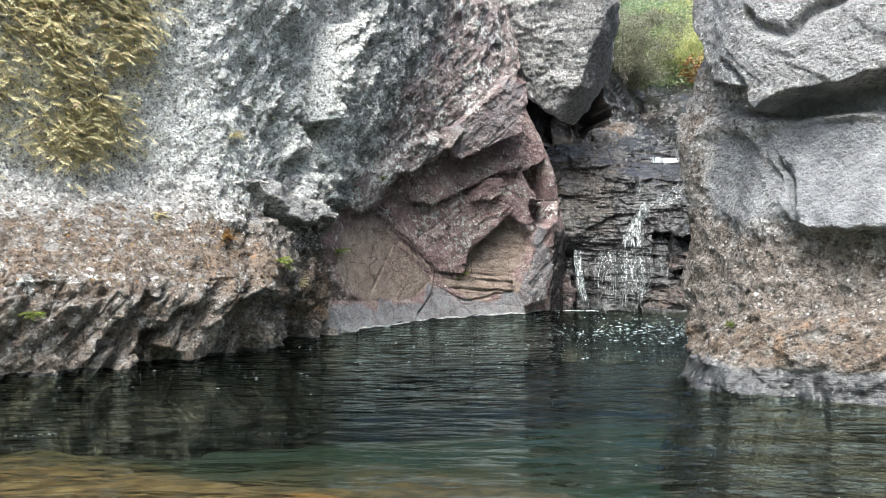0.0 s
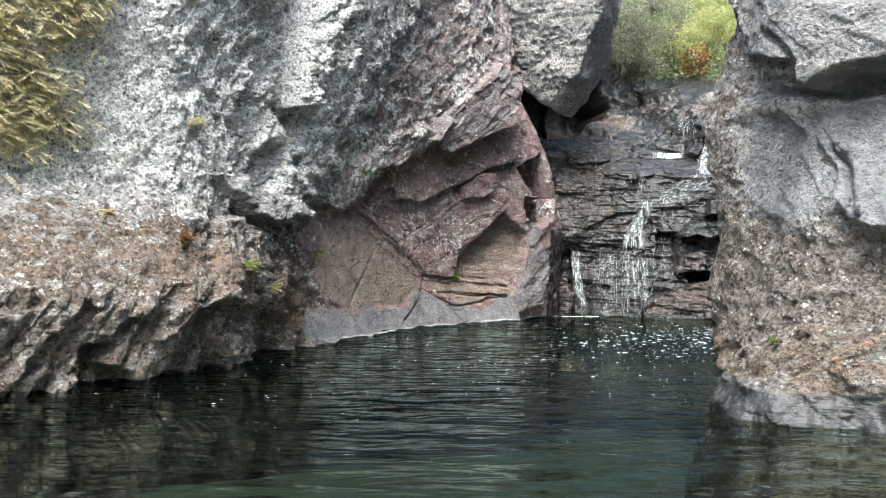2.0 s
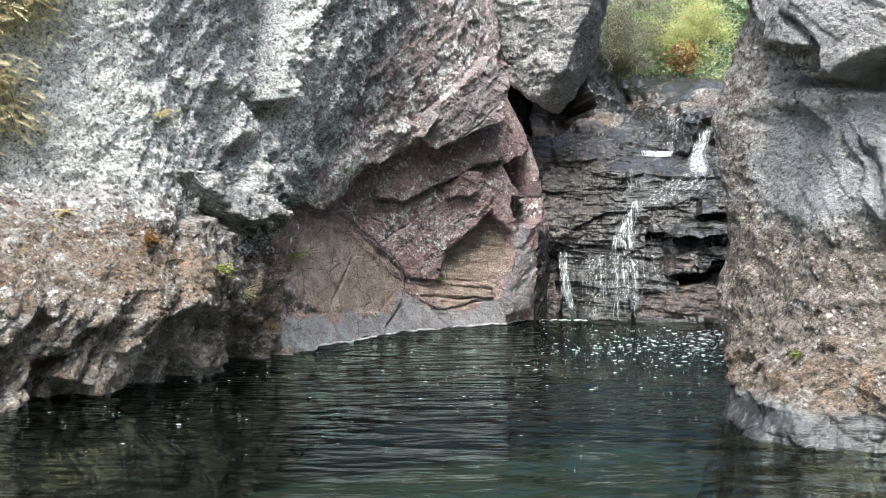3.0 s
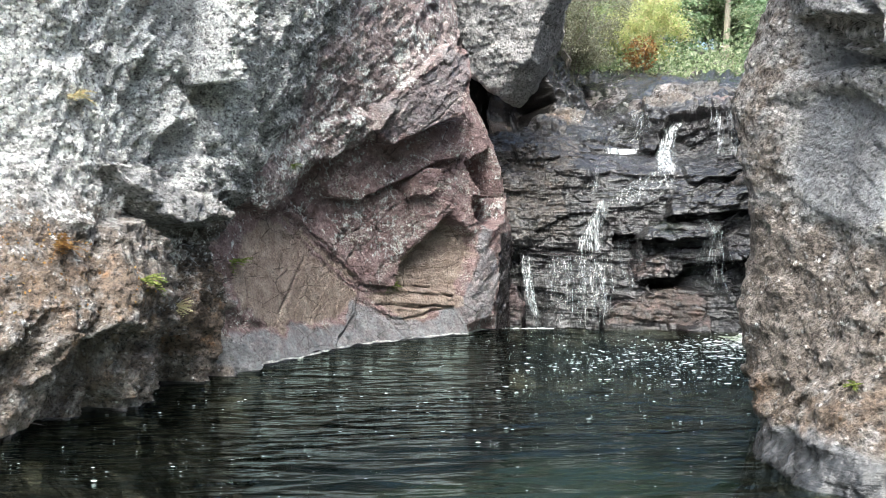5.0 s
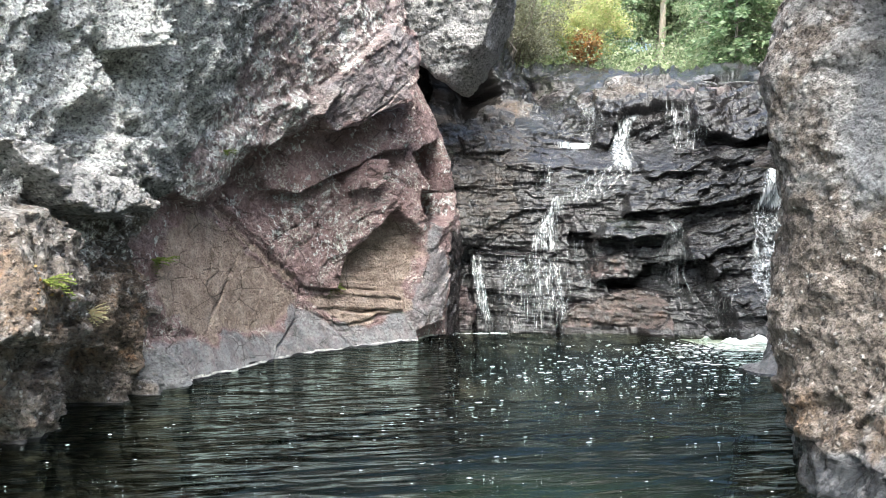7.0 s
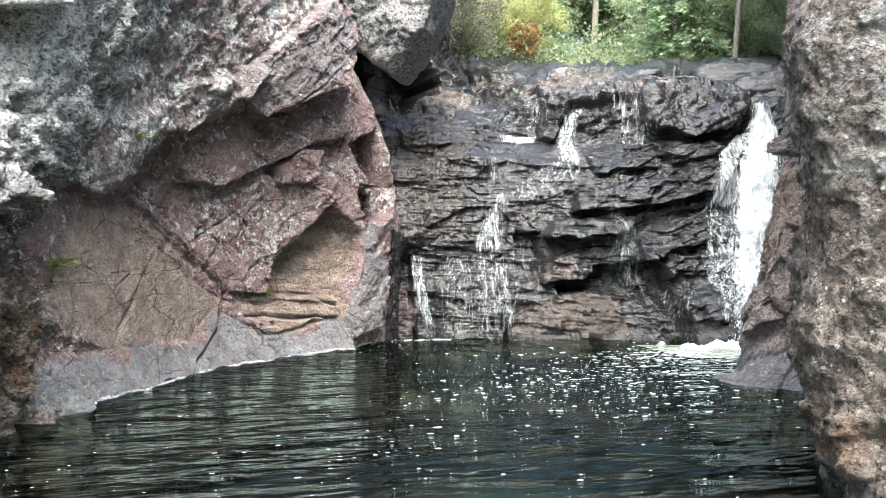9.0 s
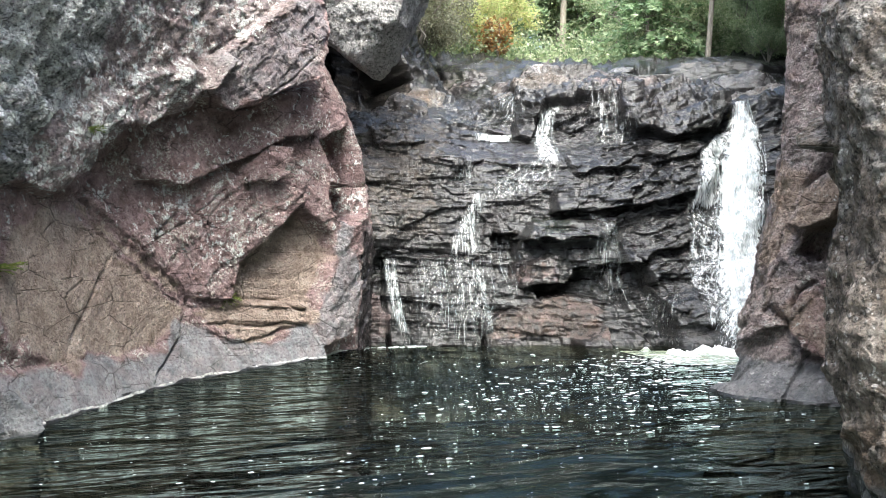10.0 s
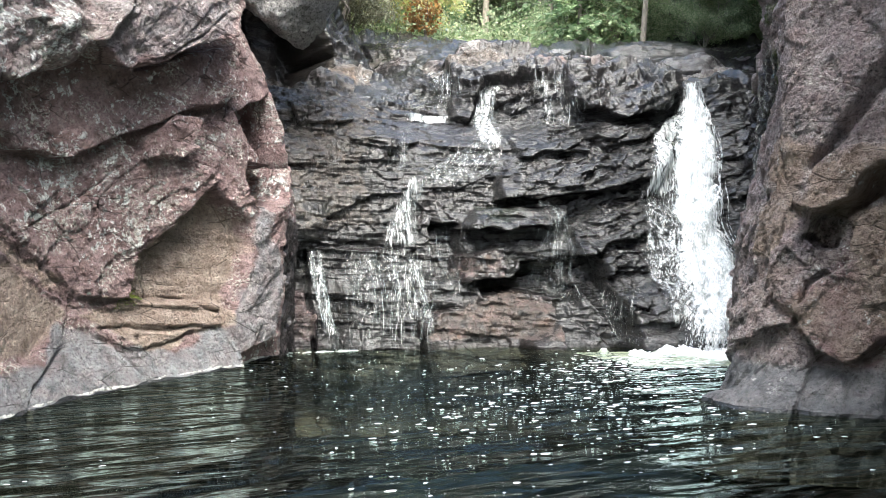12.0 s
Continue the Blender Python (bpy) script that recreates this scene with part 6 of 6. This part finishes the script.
def leaves(places, along_dir, length, width, rng, droop=0.3):
    """Pointed leaves, one quad each, at the places, pointing roughly along a direction."""
    n = len(places)
    d = along_dir + 0.55 * rng.standard_normal((n, 3))
    d[:, 2] -= droop
    d /= np.linalg.norm(d, axis=1)[:, None]
    side = np.cross(d, rng.standard_normal((n, 3)))
    side /= np.linalg.norm(side, axis=1)[:, None]
    s = (0.6 + 0.8 * rng.random(n))[:, None]
    up = np.cross(side, d) * width * 0.25 * s
    a, b = places, places + d * length * s
    m = (a + b) / 2
    v = np.stack([a, m + side * width * s + up, b, m - side * width * s + up], 1).reshape(-1, 3)
    return v, np.arange(4 * n).reshape(-1, 4)


def bush(name, label, height, spread, count, leaf, material, seed, bark=BARK, stems=5, category="bush"):
    """Several bent stems with limbs, and a crown of clumped leaves round the limbs' ends."""
    rng = np.random.default_rng(seed)
    ob = thing(name, label, category)
    tubes, tips = [], []
    for k in range(stems):
        az = 2 * np.pi * (k + rng.random()) / stems
        lean = rng.uniform(0.1, 0.75)
        t = np.linspace(0, 1, 7)
        path = np.stack([spread * lean * np.cos(az) * t ** 1.4, spread * lean * np.sin(az) * t ** 1.4, height * rng.uniform(0.6, 0.95) * t], 1)
        path[1:] += 0.04 * spread * rng.standard_normal((6, 3))
        tubes.append(tube(path, 0.03 * height / 3 * (1 - 0.8 * t) + 0.004, 7))
        for j in range(7):
            i = rng.integers(2, 7)
            az2 = rng.uniform(0, 2 * np.pi)
            ln = spread * rng.uniform(0.25, 0.6)
            end = path[i] + (ln * np.cos(az2), ln * np.sin(az2), ln * rng.uniform(-0.1, 0.6))
            limb = np.linspace(0, 1, 5)[:, None] * (end - path[i]) + path[i]
            limb[1:] += 0.03 * spread * rng.standard_normal((4, 3))
            tubes.append(tube(limb, np.linspace(0.012, 0.004, 5) * height / 3, 6))
            tips += [limb[2], limb[3], limb[4]]
    v, q = join(tubes)
    part_mesh("branchwork", mesh_from("branchwork", v, q, bark), ob)
    tips = np.array(tips)
    which = rng.integers(0, len(tips), count)
    off = rng.standard_normal((count, 3)) * spread * (0.07, 0.07, 0.05)
    pl = tips[which] + off
    v, q = leaves(pl, off / (spread * 0.07), leaf, leaf * 0.32, rng)
    part_mesh("crown", mesh_from("crown", v, q, material, soft=False), ob)
    return ob


def tree(name, label, height, spread, count, leaf, material, seed, bark=BARK, first=0.3, lean=0.03, category="tree"):
    """A broadleaf tree: tapered trunk, rising limbs and clumps of leaves."""
    rng = np.random.default_rng(seed)
    ob = thing(name, label, category)
    t = np.linspace(0, 1, 12)
    path = np.stack([lean * height * np.sin(3 * t), lean * height * (np.cos(2.4 * t) - 1), height * t], 1)
    part_mesh("trunk", mesh_from("trunk", *tube(path, 0.013 * height * (1 - 0.85 * t) + 0.006, 10), bark), ob)
    limbs, tips = [], []
    for k in range(22):
        f = rng.uniform(first, 0.95)
        p0 = np.array([np.interp(f, t, path[:, i]) for i in range(3)])
        az = rng.uniform(0, 2 * np.pi)
        ln = spread * (1.15 - f) * rng.uniform(0.6, 1.1)
        s = np.linspace(0, 1, 7)[:, None]
        limb = p0 + s * (ln * np.cos(az), ln * np.sin(az), 0.4 * ln) + 0.035 * spread * rng.standard_normal((7, 3)) * s
        limbs.append(tube(limb, 0.006 * height * (1 - f) * np.linspace(1, 0.2, 7) + 0.004, 6))
        tips += list(limb[3:])
    part_mesh("branchwork", mesh_from("branchwork", *join(limbs), bark), ob)
    tips = np.array(tips)
    which = rng.integers(0, len(tips), count)
    off = rng.standard_normal((count, 3)) * spread * (0.1, 0.1, 0.07)
    v, q = leaves(tips[which] + off, off / (spread * 0.1), leaf, leaf * 0.34, rng)
    part_mesh("crown", mesh_from("crown", v, q, material, soft=False), ob)
    return ob


def conifer(name, label, height, spread, seed, material=NEEDLE, bark=BARK, sprays=46):
    """A spruce: straight trunk, whorls of drooping boughs, flat sprays of needles along each bough."""
    rng = np.random.default_rng(seed)
    ob = thing(name, label, "tree")
    t = np.linspace(0, 1, 9)
    part_mesh("trunk", mesh_from("trunk", *tube(np.stack([0.05 * np.sin(4 * t), 0.05 * np.cos(3 * t), height * t], 1), 0.011 * height * (1 - 0.92 * t) + 0.005, 9), bark), ob)
    boughs, pl, dirs = [], [], []
    z = 0.08 * height
    while z < height * 0.97:
        ln = spread * (1 - z / height) ** 0.8 + 0.12
        for k in range(rng.integers(4, 7)):
            az = rng.uniform(0, 2 * np.pi)
            L = ln * rng.uniform(0.65, 1.1)
            s = np.linspace(0, 1, 6)
            out = np.array([np.cos(az), np.sin(az), 0])
            b = np.array([0, 0, z]) + s[:, None] * out * L + np.stack([0 * s, 0 * s, 0.12 * L * s - 0.42 * L * s * s], 1)
            boughs.append(tube(b, np.linspace(0.012, 0.003, 6), 5))
            m = max(8, int(sprays * L / spread))
            f = rng.uniform(0.15, 1.0, m)
            q = np.stack([np.interp(f, s, b[:, i]) for i in range(3)], 1) + 0.03 * rng.standard_normal((m, 3))
            sidev = np.array([-out[1], out[0], 0]) * rng.choice([-1, 1], m)[:, None]
            pl.append(q)
            dirs.append(0.6 * out + sidev + (0, 0, -0.1))
        z += height * rng.uniform(0.03, 0.05)
    part_mesh("branchwork", mesh_from("branchwork", *join(boughs), bark), ob)
    v, q = leaves(np.concatenate(pl), np.concatenate(dirs) * 1.2, 0.2, 0.045, rng, 0.25)
    part_mesh("crown", mesh_from("crown", v, q, material, soft=False), ob)
    return ob


def ground_at(x, y):
    """Height of the slope above the falls."""
    g = SLOPE
    d = (g[:, 0] - x) ** 2 + (g[:, 1] - y) ** 2
    return float(g[np.argmin(d), 2])


SLOPE = FALL.places()[FALL.v > 4.6]


def stand(ob, x, y, turn=0, size=1.0, sink=0.05):
    ob.matrix_world = pose(x, y, ground_at(x, y) - sink, 0, 0, turn) @ Matrix.Scale(size, 4)
    return ob


def again(ob, x, y, turn=0, size=1.0, sink=0.05):
    c = copy_thing(ob, pose(x, y, ground_at(x, y) - sink, 0, 0, turn))
    c.scale = (size, size, size)
    return c


gold = stand(bush("bush", "bright yellow-green autumn bush above the falls", 3.0, 2.0, 17000, 0.07, LEAF_GOLD, 1), 8.1, 29.8)
again(gold, 7.2, 28.6, 70, 0.8)
again(gold, 8.6, 33.6, 150, 1.3)
again(gold, 8.0, 32.5, 220, 1.3)
green = stand(bush("bush", "fresh green leafy bush above the falls", 2.6, 2.0, 17000, 0.06, LEAF_GREEN, 2), 12.8, 28.8)
again(green, 13.8, 28.2, 40, 1.0)
again(green, 15.6, 27.6, 120, 1.2)
again(green, 17.2, 29.0, 200, 1.3)
again(green, 6.6, 30.5, 250, 1.2)
again(green, 14.6, 26.2, 310, 0.9)
again(green, 5.2, 27.6, 20, 0.9)
for x, y, turn, size in ((17.0, 42.0, 30, 2.2), (18.8, 43.0, 110, 2.2), (15.4, 41.4, 200, 2.2), (16.6, 39.9, 290, 1.8), (13.6, 40.6, 70, 2.0), (20.4, 41.4, 15, 2.0), (14.2, 25.1, 160, 0.7), (15.5, 25.7, 230, 0.8)):
    again(green, x, y, turn, size)
olive = stand(bush("bush", "dull olive-grey shrub leaning out beside the wedged boulder", 2.6, 1.7, 15000, 0.05, LEAF_OLIVE, 11), 4.7, 25.0, 0, 1.0, 0.3)
again(olive, 5.2, 26.4, 110, 1.1)
again(olive, 4.0, 25.9, 220, 1.1)
russet = stand(bush("bush", "small orange-red autumn shrub on the bank", 0.9, 0.7, 700, 0.1, RUSSET, 3), 7.4, 27.0)
birch = stand(tree("tree", "slender pale-barked tree above the falls", 11, 3.0, 4200, 0.15, LEAF_GREEN, 4, PALE_BARK, 0.35, 0.015), 14.6, 38.5)
stand(tree("tree", "dark-barked small thin-leaved tree beside the boulder", 6, 2.4, 2200, 0.07, LEAF_GREEN, 9, BARK, 0.2, 0.03), 13.0, 26.0)
birch_b = stand(tree("tree", "dark-barked leafy tree on the slope above the falls", 6, 2.4, 12000, 0.08, LEAF_GREEN, 5, BARK, 0.2, 0.03), 9.2, 34.0)
spruce = stand(conifer("conifer", "grey-green spruce on the slope above the falls", 8, 2.4, 6), 13.9, 31.2)
fir = stand(conifer("conifer", "young grey-green spruce above the ledge", 5, 1.9, 7, sprays=60), 12.0, 27.4)
for x, y, turn, size, kind in ((14.8, 30.4, 40, 1.0, 0), (16.6, 32.6, 90, 1.15, 0), (15.2, 34.2, 130, 1.2, 0), (18.8, 31.5, 10, 1.2, 0), (10.8, 35.2, 60, 1.2, 0), (8.4, 36.5, 200, 1.2, 0), (20.5, 34.5, 75, 1.3, 0), (16.0, 36.5, 15, 1.4, 0), (5.6, 33.5, 33, 1.1, 0), (12.2, 38.5, 85, 1.3, 0),
                             (12.9, 28.9, 50, 1.0, 1), (15.4, 29.4, 150, 1.1, 1), (16.9, 27.2, 250, 1.0, 1), (18.2, 28.2, 350, 1.2, 1), (4.2, 29.6, 120, 1.2, 1), (7.0, 34.5, 20, 1.4, 1)):
    again((spruce, fir)[kind], x, y, turn, size * 0.72)
for x, y, turn, size in ((17.6, 34.8, 190, 0.95), (6.4, 37.5, 280, 1.0), (19.5, 37.0, 60, 1.0), (15.0, 40.0, 20, 1.1), (10.0, 41.0, 140, 1.1), (23.0, 36.5, 80, 1.1), (3.5, 35.0, 10, 1.0), (15.6, 46.0, 40, 1.5), (17.6, 45.4, 95, 1.5), (19.2, 47.0, 200, 1.5), (13.8, 47.2, 300, 1.5), (21.5, 45.0, 10, 1.5), (16.6, 41.6, 75, 1.2), (8.0, 42.0, 50, 1.3), (12.0, 44.0, 80, 1.4), (16.5, 43.0, 30, 1.4), (20.0, 42.5, 120, 1.4), (24.0, 41.0, 160, 1.4), (5.0, 40.0, 220, 1.3), (13.6, 41.0, 260, 1.3)):
    again(birch_b, x, y, turn, size * 1.0)


def far_woods():
    """Leafy undergrowth over the far slope."""
    rng = np.random.default_rng(30)
    pick = SLOPE[(SLOPE[:, 1] > 27.5) & (SLOPE[:, 1] < 49)]
    at = pick[rng.integers(0, len(pick), 60000)]
    at = at + rng.standard_normal((len(at), 3)) * (0.7, 0.7, 0.35)
    at[:, 2] += 0.5 * rng.random(len(at)) + 0.5 * rng.random(len(at)) * smooth(30, 40, at[:, 1])
    v, q = leaves(at, rng.standard_normal((len(at), 3)), 0.11, 0.032, rng)
    return mesh_from("undergrowth", v, q, LEAF_GREEN, soft=False)


tagged(new("undergrowth", far_woods()), "dense green undergrowth covering the slope above the falls", "undergrowth", kind="stuff")


# ---- the country round the gorge, added out of view to shape the light ----
def rim_ground(face, reach, label, seed):
    """Forest floor running back from the top of a wall."""
    top = face.at(face.us[::6], np.full(len(face.us[::6]), face.vs[-1]))
    n = face.n[:face.nu][::6]
    rows = []
    for k, d in enumerate((0.0, 0.6, 2.0, 5.0, 10.0, 20.0, 40.0, 80.0)):
        q = top - n * (d + (0.0 if k else -0.05))
        q[:, 2] += 0.12 * d - 0.0006 * d * d + (0.25 * fbm(q, 2.0, 3, seed) if k else 0)
        rows.append(q)
    g = np.stack(rows)
    k = np.arange(g.shape[0] * g.shape[1]).reshape(g.shape[:2])
    q = np.stack([k[:-1, :-1], k[:-1, 1:], k[1:, 1:], k[1:, :-1]], -1).reshape(-1, 4)
    return tagged(new("ground", mesh_from("ground", g.reshape(-1, 3), q, SOIL)), label, "ground", kind="structure"), g


_, RIM_L = rim_ground(LEFT, 60, "mossy forest floor above the grey cliff", 401)
_, RIM_R = rim_ground(RIGHT, 60, "mossy forest floor above the pillar and crag", 402)


def shore():
    """The stony shore and wooded bank where the way begins, unseen and added to block low sky light."""
    xs, ys = np.meshgrid(np.linspace(-40, 40, 120), np.linspace(-60, -2.5, 120))
    x, y = xs.ravel(), ys.ravel()
    p = np.stack([x, y, 0 * x], 1)
    z = -0.5 + 0.16 * (-2.5 - y) + 5.0 * smooth(-7, -20, y) + 0.2 * fbm(p, 2.0, 4, 403)
    k = np.arange(len(x)).reshape(xs.shape)
    q = np.stack([k[:-1, :-1], k[:-1, 1:], k[1:, 1:], k[1:, :-1]], -1).reshape(-1, 4)
    return np.stack([x, y, z], 1), mesh_from("ground", np.stack([x, y, z], 1), q, SOIL)


SHORE, shore_mesh = shore()
tagged(new("ground", shore_mesh), "unseen stony shore rising to a wooded bank, added to block low sky light", "ground", kind="structure")
rng_rim = np.random.default_rng(77)
# unseen trees behind the start, added to darken reflections and frontal light
for x in np.linspace(-15, 15, 13):
    for back in (0.0, 5.0):
        px, py = x + rng_rim.uniform(-0.8, 0.8), -9.5 - back + rng_rim.uniform(-1, 1)
        pz = SHORE[np.argmin((SHORE[:, 0] - px) ** 2 + (SHORE[:, 1] - py) ** 2), 2]
        c = copy_thing((spruce, birch_b)[int(rng_rim.random() < 0.4)], pose(px, py, pz - 0.1, 0, 0, rng_rim.uniform(0, 360)))
        c.scale = (1.5,) * 3
# trees along both rims, out of view, added to cut the side light
for grid in (RIM_L, RIM_R):
    cols = grid.shape[1]
    for j in range(14):
        col = int((0.06 + (0.84 if grid is RIM_L else 0.62) * j / 13) * cols)
        px, py, pz = grid[2 + int(rng_rim.integers(0, 2)), col]
        if px > 4 and py > 13:
            continue
        c = copy_thing((spruce, birch_b)[int(rng_rim.random() < 0.4)], pose(px, py, pz - 0.15, 0, 0, rng_rim.uniform(0, 360)))
        c.scale = (rng_rim.uniform(0.9, 1.2),) * 3


# ---- plants on the rock ----
def frond(length, pairs, width, droop, rng):
    """A spray in its own axes: a curved rib with narrow leaflets on both sides."""
    t = np.linspace(0, 1, pairs)
    rib = np.stack([length * t, 0 * t, -droop * length * t * t], 1)
    ln = width * np.sin(np.pi * np.clip(0.18 + 0.82 * (1 - t), 0, 1)) + 0.004
    out, w = [], 0.62 * length / pairs
    for s in (-1, 1):
        a = rib
        b = rib + np.stack([0.55 * ln, s * ln, -0.25 * ln], 1)
        m = (a + b) / 2
        out.append(np.stack([a, m + (w, 0, 0.003), b, m - (w, 0, -0.003)], 1).reshape(-1, 3))
    v = np.concatenate(out)
    v = v + 0.003 * rng.standard_normal(v.shape)
    r, q = tube(rib[:: max(1, pairs // 4)], np.full(len(rib[:: max(1, pairs // 4)]), 0.0025), 4)
    return join([(v, np.arange(len(v)).reshape(-1, 4)), (r, q)])


def turned(v, forward, up, at):
    f = np.array(forward, float)
    f /= np.linalg.norm(f)
    s = np.cross(up, f)
    s /= np.linalg.norm(s)
    u = np.cross(f, s)
    return at + v @ np.stack([f, s, u])


def hanging_cedar():
    """Drooping cedar sprays that clothe the cliff's upper corner."""
    rng = np.random.default_rng(40)
    ob = thing("hanging_cedar", "drooping yellow-green cedar sprays hanging over the grey cliff", "shrub", at=(-4.2, 10.3, 3.2))
    sprays = []
    for k in range(60):
        u0 = rng.uniform(2.85, 4.2)
        v0 = rng.uniform(2.75, 5.6)
        if u0 > 3.9 and 2.95 < v0 < 3.5:
            u0 -= 0.4
        pieces = []
        for j in range(38):
            u, v = u0 + 0.13 * rng.standard_normal(), v0 + 0.2 * rng.standard_normal()
            i = int(np.argmin((LEFT.us - u) ** 2))
            nrm = LEFT.n[i]
            at = LEFT.at(u, v)[0] + nrm * rng.uniform(0.02, 0.2)
            tang = np.array([-nrm[1], nrm[0], 0])
            fw = tang * rng.choice([-1, 1], p=[0.35, 0.65]) * rng.uniform(0.5, 1.2) + nrm * rng.uniform(0.1, 0.6) + (0, 0, rng.uniform(-0.5, 0.3))
            vv, q = frond(rng.uniform(0.08, 0.17), 7, rng.uniform(0.03, 0.05), rng.uniform(0.2, 0.8), rng)
            pieces.append((turned(vv, fw, nrm * 0.7 + (0, 0, 0.8), at), q))
        sprays += pieces
        stem = np.array([LEFT.at(u0 + 0.02 * j, v0 + 0.35 - 0.09 * j)[0] + LEFT.n[int(np.argmin((LEFT.us - u0) ** 2))] * (0.02 + 0.02 * j) for j in range(7)])
        part_mesh("branch", mesh_from("branch", *tube(stem, np.linspace(0.009, 0.003, 7), 6), BARK), ob)
    tagged(part_mesh("sprays", mesh_from("sprays", *join(sprays), CEDAR, soft=False), ob), kind="stuff")
    return ob


hanging_cedar()


def tuft(name, label, face, u, v, count, length, material, seed, category="fern", up=0.5):
    """A small plant of fronds growing from a crack."""
    rng = np.random.default_rng(seed)
    at = face.at(u, v)[0]
    i = int(np.argmin((face.us - u) ** 2))
    nrm = face.n[i]
    ob = thing(name, label, category, at=tuple(at))
    for k in range(count):
        tang = np.array([-nrm[1], nrm[0], 0])
        fw = nrm * rng.uniform(0.3, 1.0) + tang * rng.uniform(-1, 1) + (0, 0, rng.uniform(-0.2, 0.6) + up * 0.4)
        vv, q = frond(length * rng.uniform(0.6, 1.1), 9, length * 0.2, rng.uniform(0.3, 0.8), rng)
        part_mesh("frond", mesh_from("frond", turned(vv, fw, (0, 0, 1), at), q, material, soft=False), ob)
    return ob


tuft("fern", "small yellow fern growing from a crack in the sandstone", LEFT, 9.01, 0.9, 14, 0.2, FERN, 51)
tuft("fern", "bright green fern growing in a damp crevice", LEFT, 7.03, 1.36, 14, 0.22, FERN, 52)
tuft("fern", "small yellowish fern on the overhang", LEFT, 7.5, 2.7, 7, 0.13, FERN, 53)
tuft("fern", "pale green fern on the litter-covered ledge", LEFT, 5.2, 1.25, 12, 0.2, FERN, 54)
tuft("dry_plant", "dry straw-coloured plant on the ledge's end", LEFT, 5.95, 0.9, 18, 0.2, CEDAR, 55, "plant")
tuft("fern", "yellow-green fern low on the grey cliff", LEFT, 3.15, 0.68, 10, 0.17, FERN, 56)
tuft("dry_plant", "dry brown plant on the grey cliff", LEFT, 4.99, 2.96, 10, 0.16, CEDAR, 57, "plant")
tuft("dry_plant", "straw-coloured plant on the litter-covered ledge", LEFT, 4.3, 1.85, 10, 0.15, CEDAR, 58, "plant")
tuft("fern", "small yellow fern on the brown pillar foot", RIGHT, 5.17, 0.62, 9, 0.08, FERN, 59)
tuft("dry_plant", "orange dead leaves and stems on the cliff ledge", LEFT, 4.78, 1.58, 18, 0.2, RUSSET, 60, "plant")


def litter():
    """Dead leaves caught on the cliff's sloping ledge."""
    rng = np.random.default_rng(61)
    n = 800
    u, v = rng.uniform(2.6, 5.7, n), rng.uniform(1.0, 2.05, n)
    keep = (v < 2.1 - 0.9 * np.clip(u - 4.4, 0, 2)) & (rng.random(n) < 0.75)
    u, v = u[keep], v[keep]
    p = LEFT.at(u, v) + LEFT.n[np.searchsorted(LEFT.us, u) - 1] * 0.012
    vv, q = leaves(p, rng.standard_normal((len(p), 3)), 0.03, 0.011, rng)
    return mesh_from("leaf_litter", vv, q, RUSSET, soft=False)


tagged(new("leaf_litter", litter()), "brown and orange dead leaves scattered on the ledge", "leaf litter", kind="stuff")
# ---- water and bed ----
pool = tagged(new("water", mesh_from("water", [(-40, -40, 0), (40, -40, 0), (40, 24, 0), (-40, 24, 0)], [(0, 1, 2, 3)], WATER)), "dark green still pool water with small ripples", "water", kind="structure")


def pool_bed():
    xs, ys = np.meshgrid(np.linspace(-12, 12, 160), np.linspace(-12, 22, 220))
    x, y = xs.ravel(), ys.ravel()
    p = np.stack([x, y, 0 * x], 1)
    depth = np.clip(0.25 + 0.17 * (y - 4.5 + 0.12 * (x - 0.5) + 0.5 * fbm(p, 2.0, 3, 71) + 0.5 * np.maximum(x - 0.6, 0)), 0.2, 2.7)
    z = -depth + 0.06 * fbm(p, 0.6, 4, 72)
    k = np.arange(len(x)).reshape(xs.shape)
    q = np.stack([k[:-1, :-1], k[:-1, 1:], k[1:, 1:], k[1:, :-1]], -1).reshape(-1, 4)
    # deep sets how much of the water's dimming goes into the bed colour
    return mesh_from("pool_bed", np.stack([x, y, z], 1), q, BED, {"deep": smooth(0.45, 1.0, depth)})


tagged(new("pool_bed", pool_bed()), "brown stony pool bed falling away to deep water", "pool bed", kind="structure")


SUNK = bark_material("sunken_wood", (0.12, 0.06, 0.022), (0.28, 0.155, 0.07))


def sunken_log():
    """A pale waterlogged plank-like log lying on the shallow bed."""
    t = np.linspace(0, 1, 24)
    path = np.stack([-0.95 + 1.7 * t, 5.6 - 0.6 * t + 0.04 * np.sin(9 * t), -0.36 + 0.02 * np.sin(7 * t)], 1)
    return mesh_from("sunken_log", *tube(path, 0.075 + 0.012 * np.sin(11 * t), 16), SUNK)


tagged(new("sunken_log", sunken_log()), "pale waterlogged log lying under the shallow water", "log")
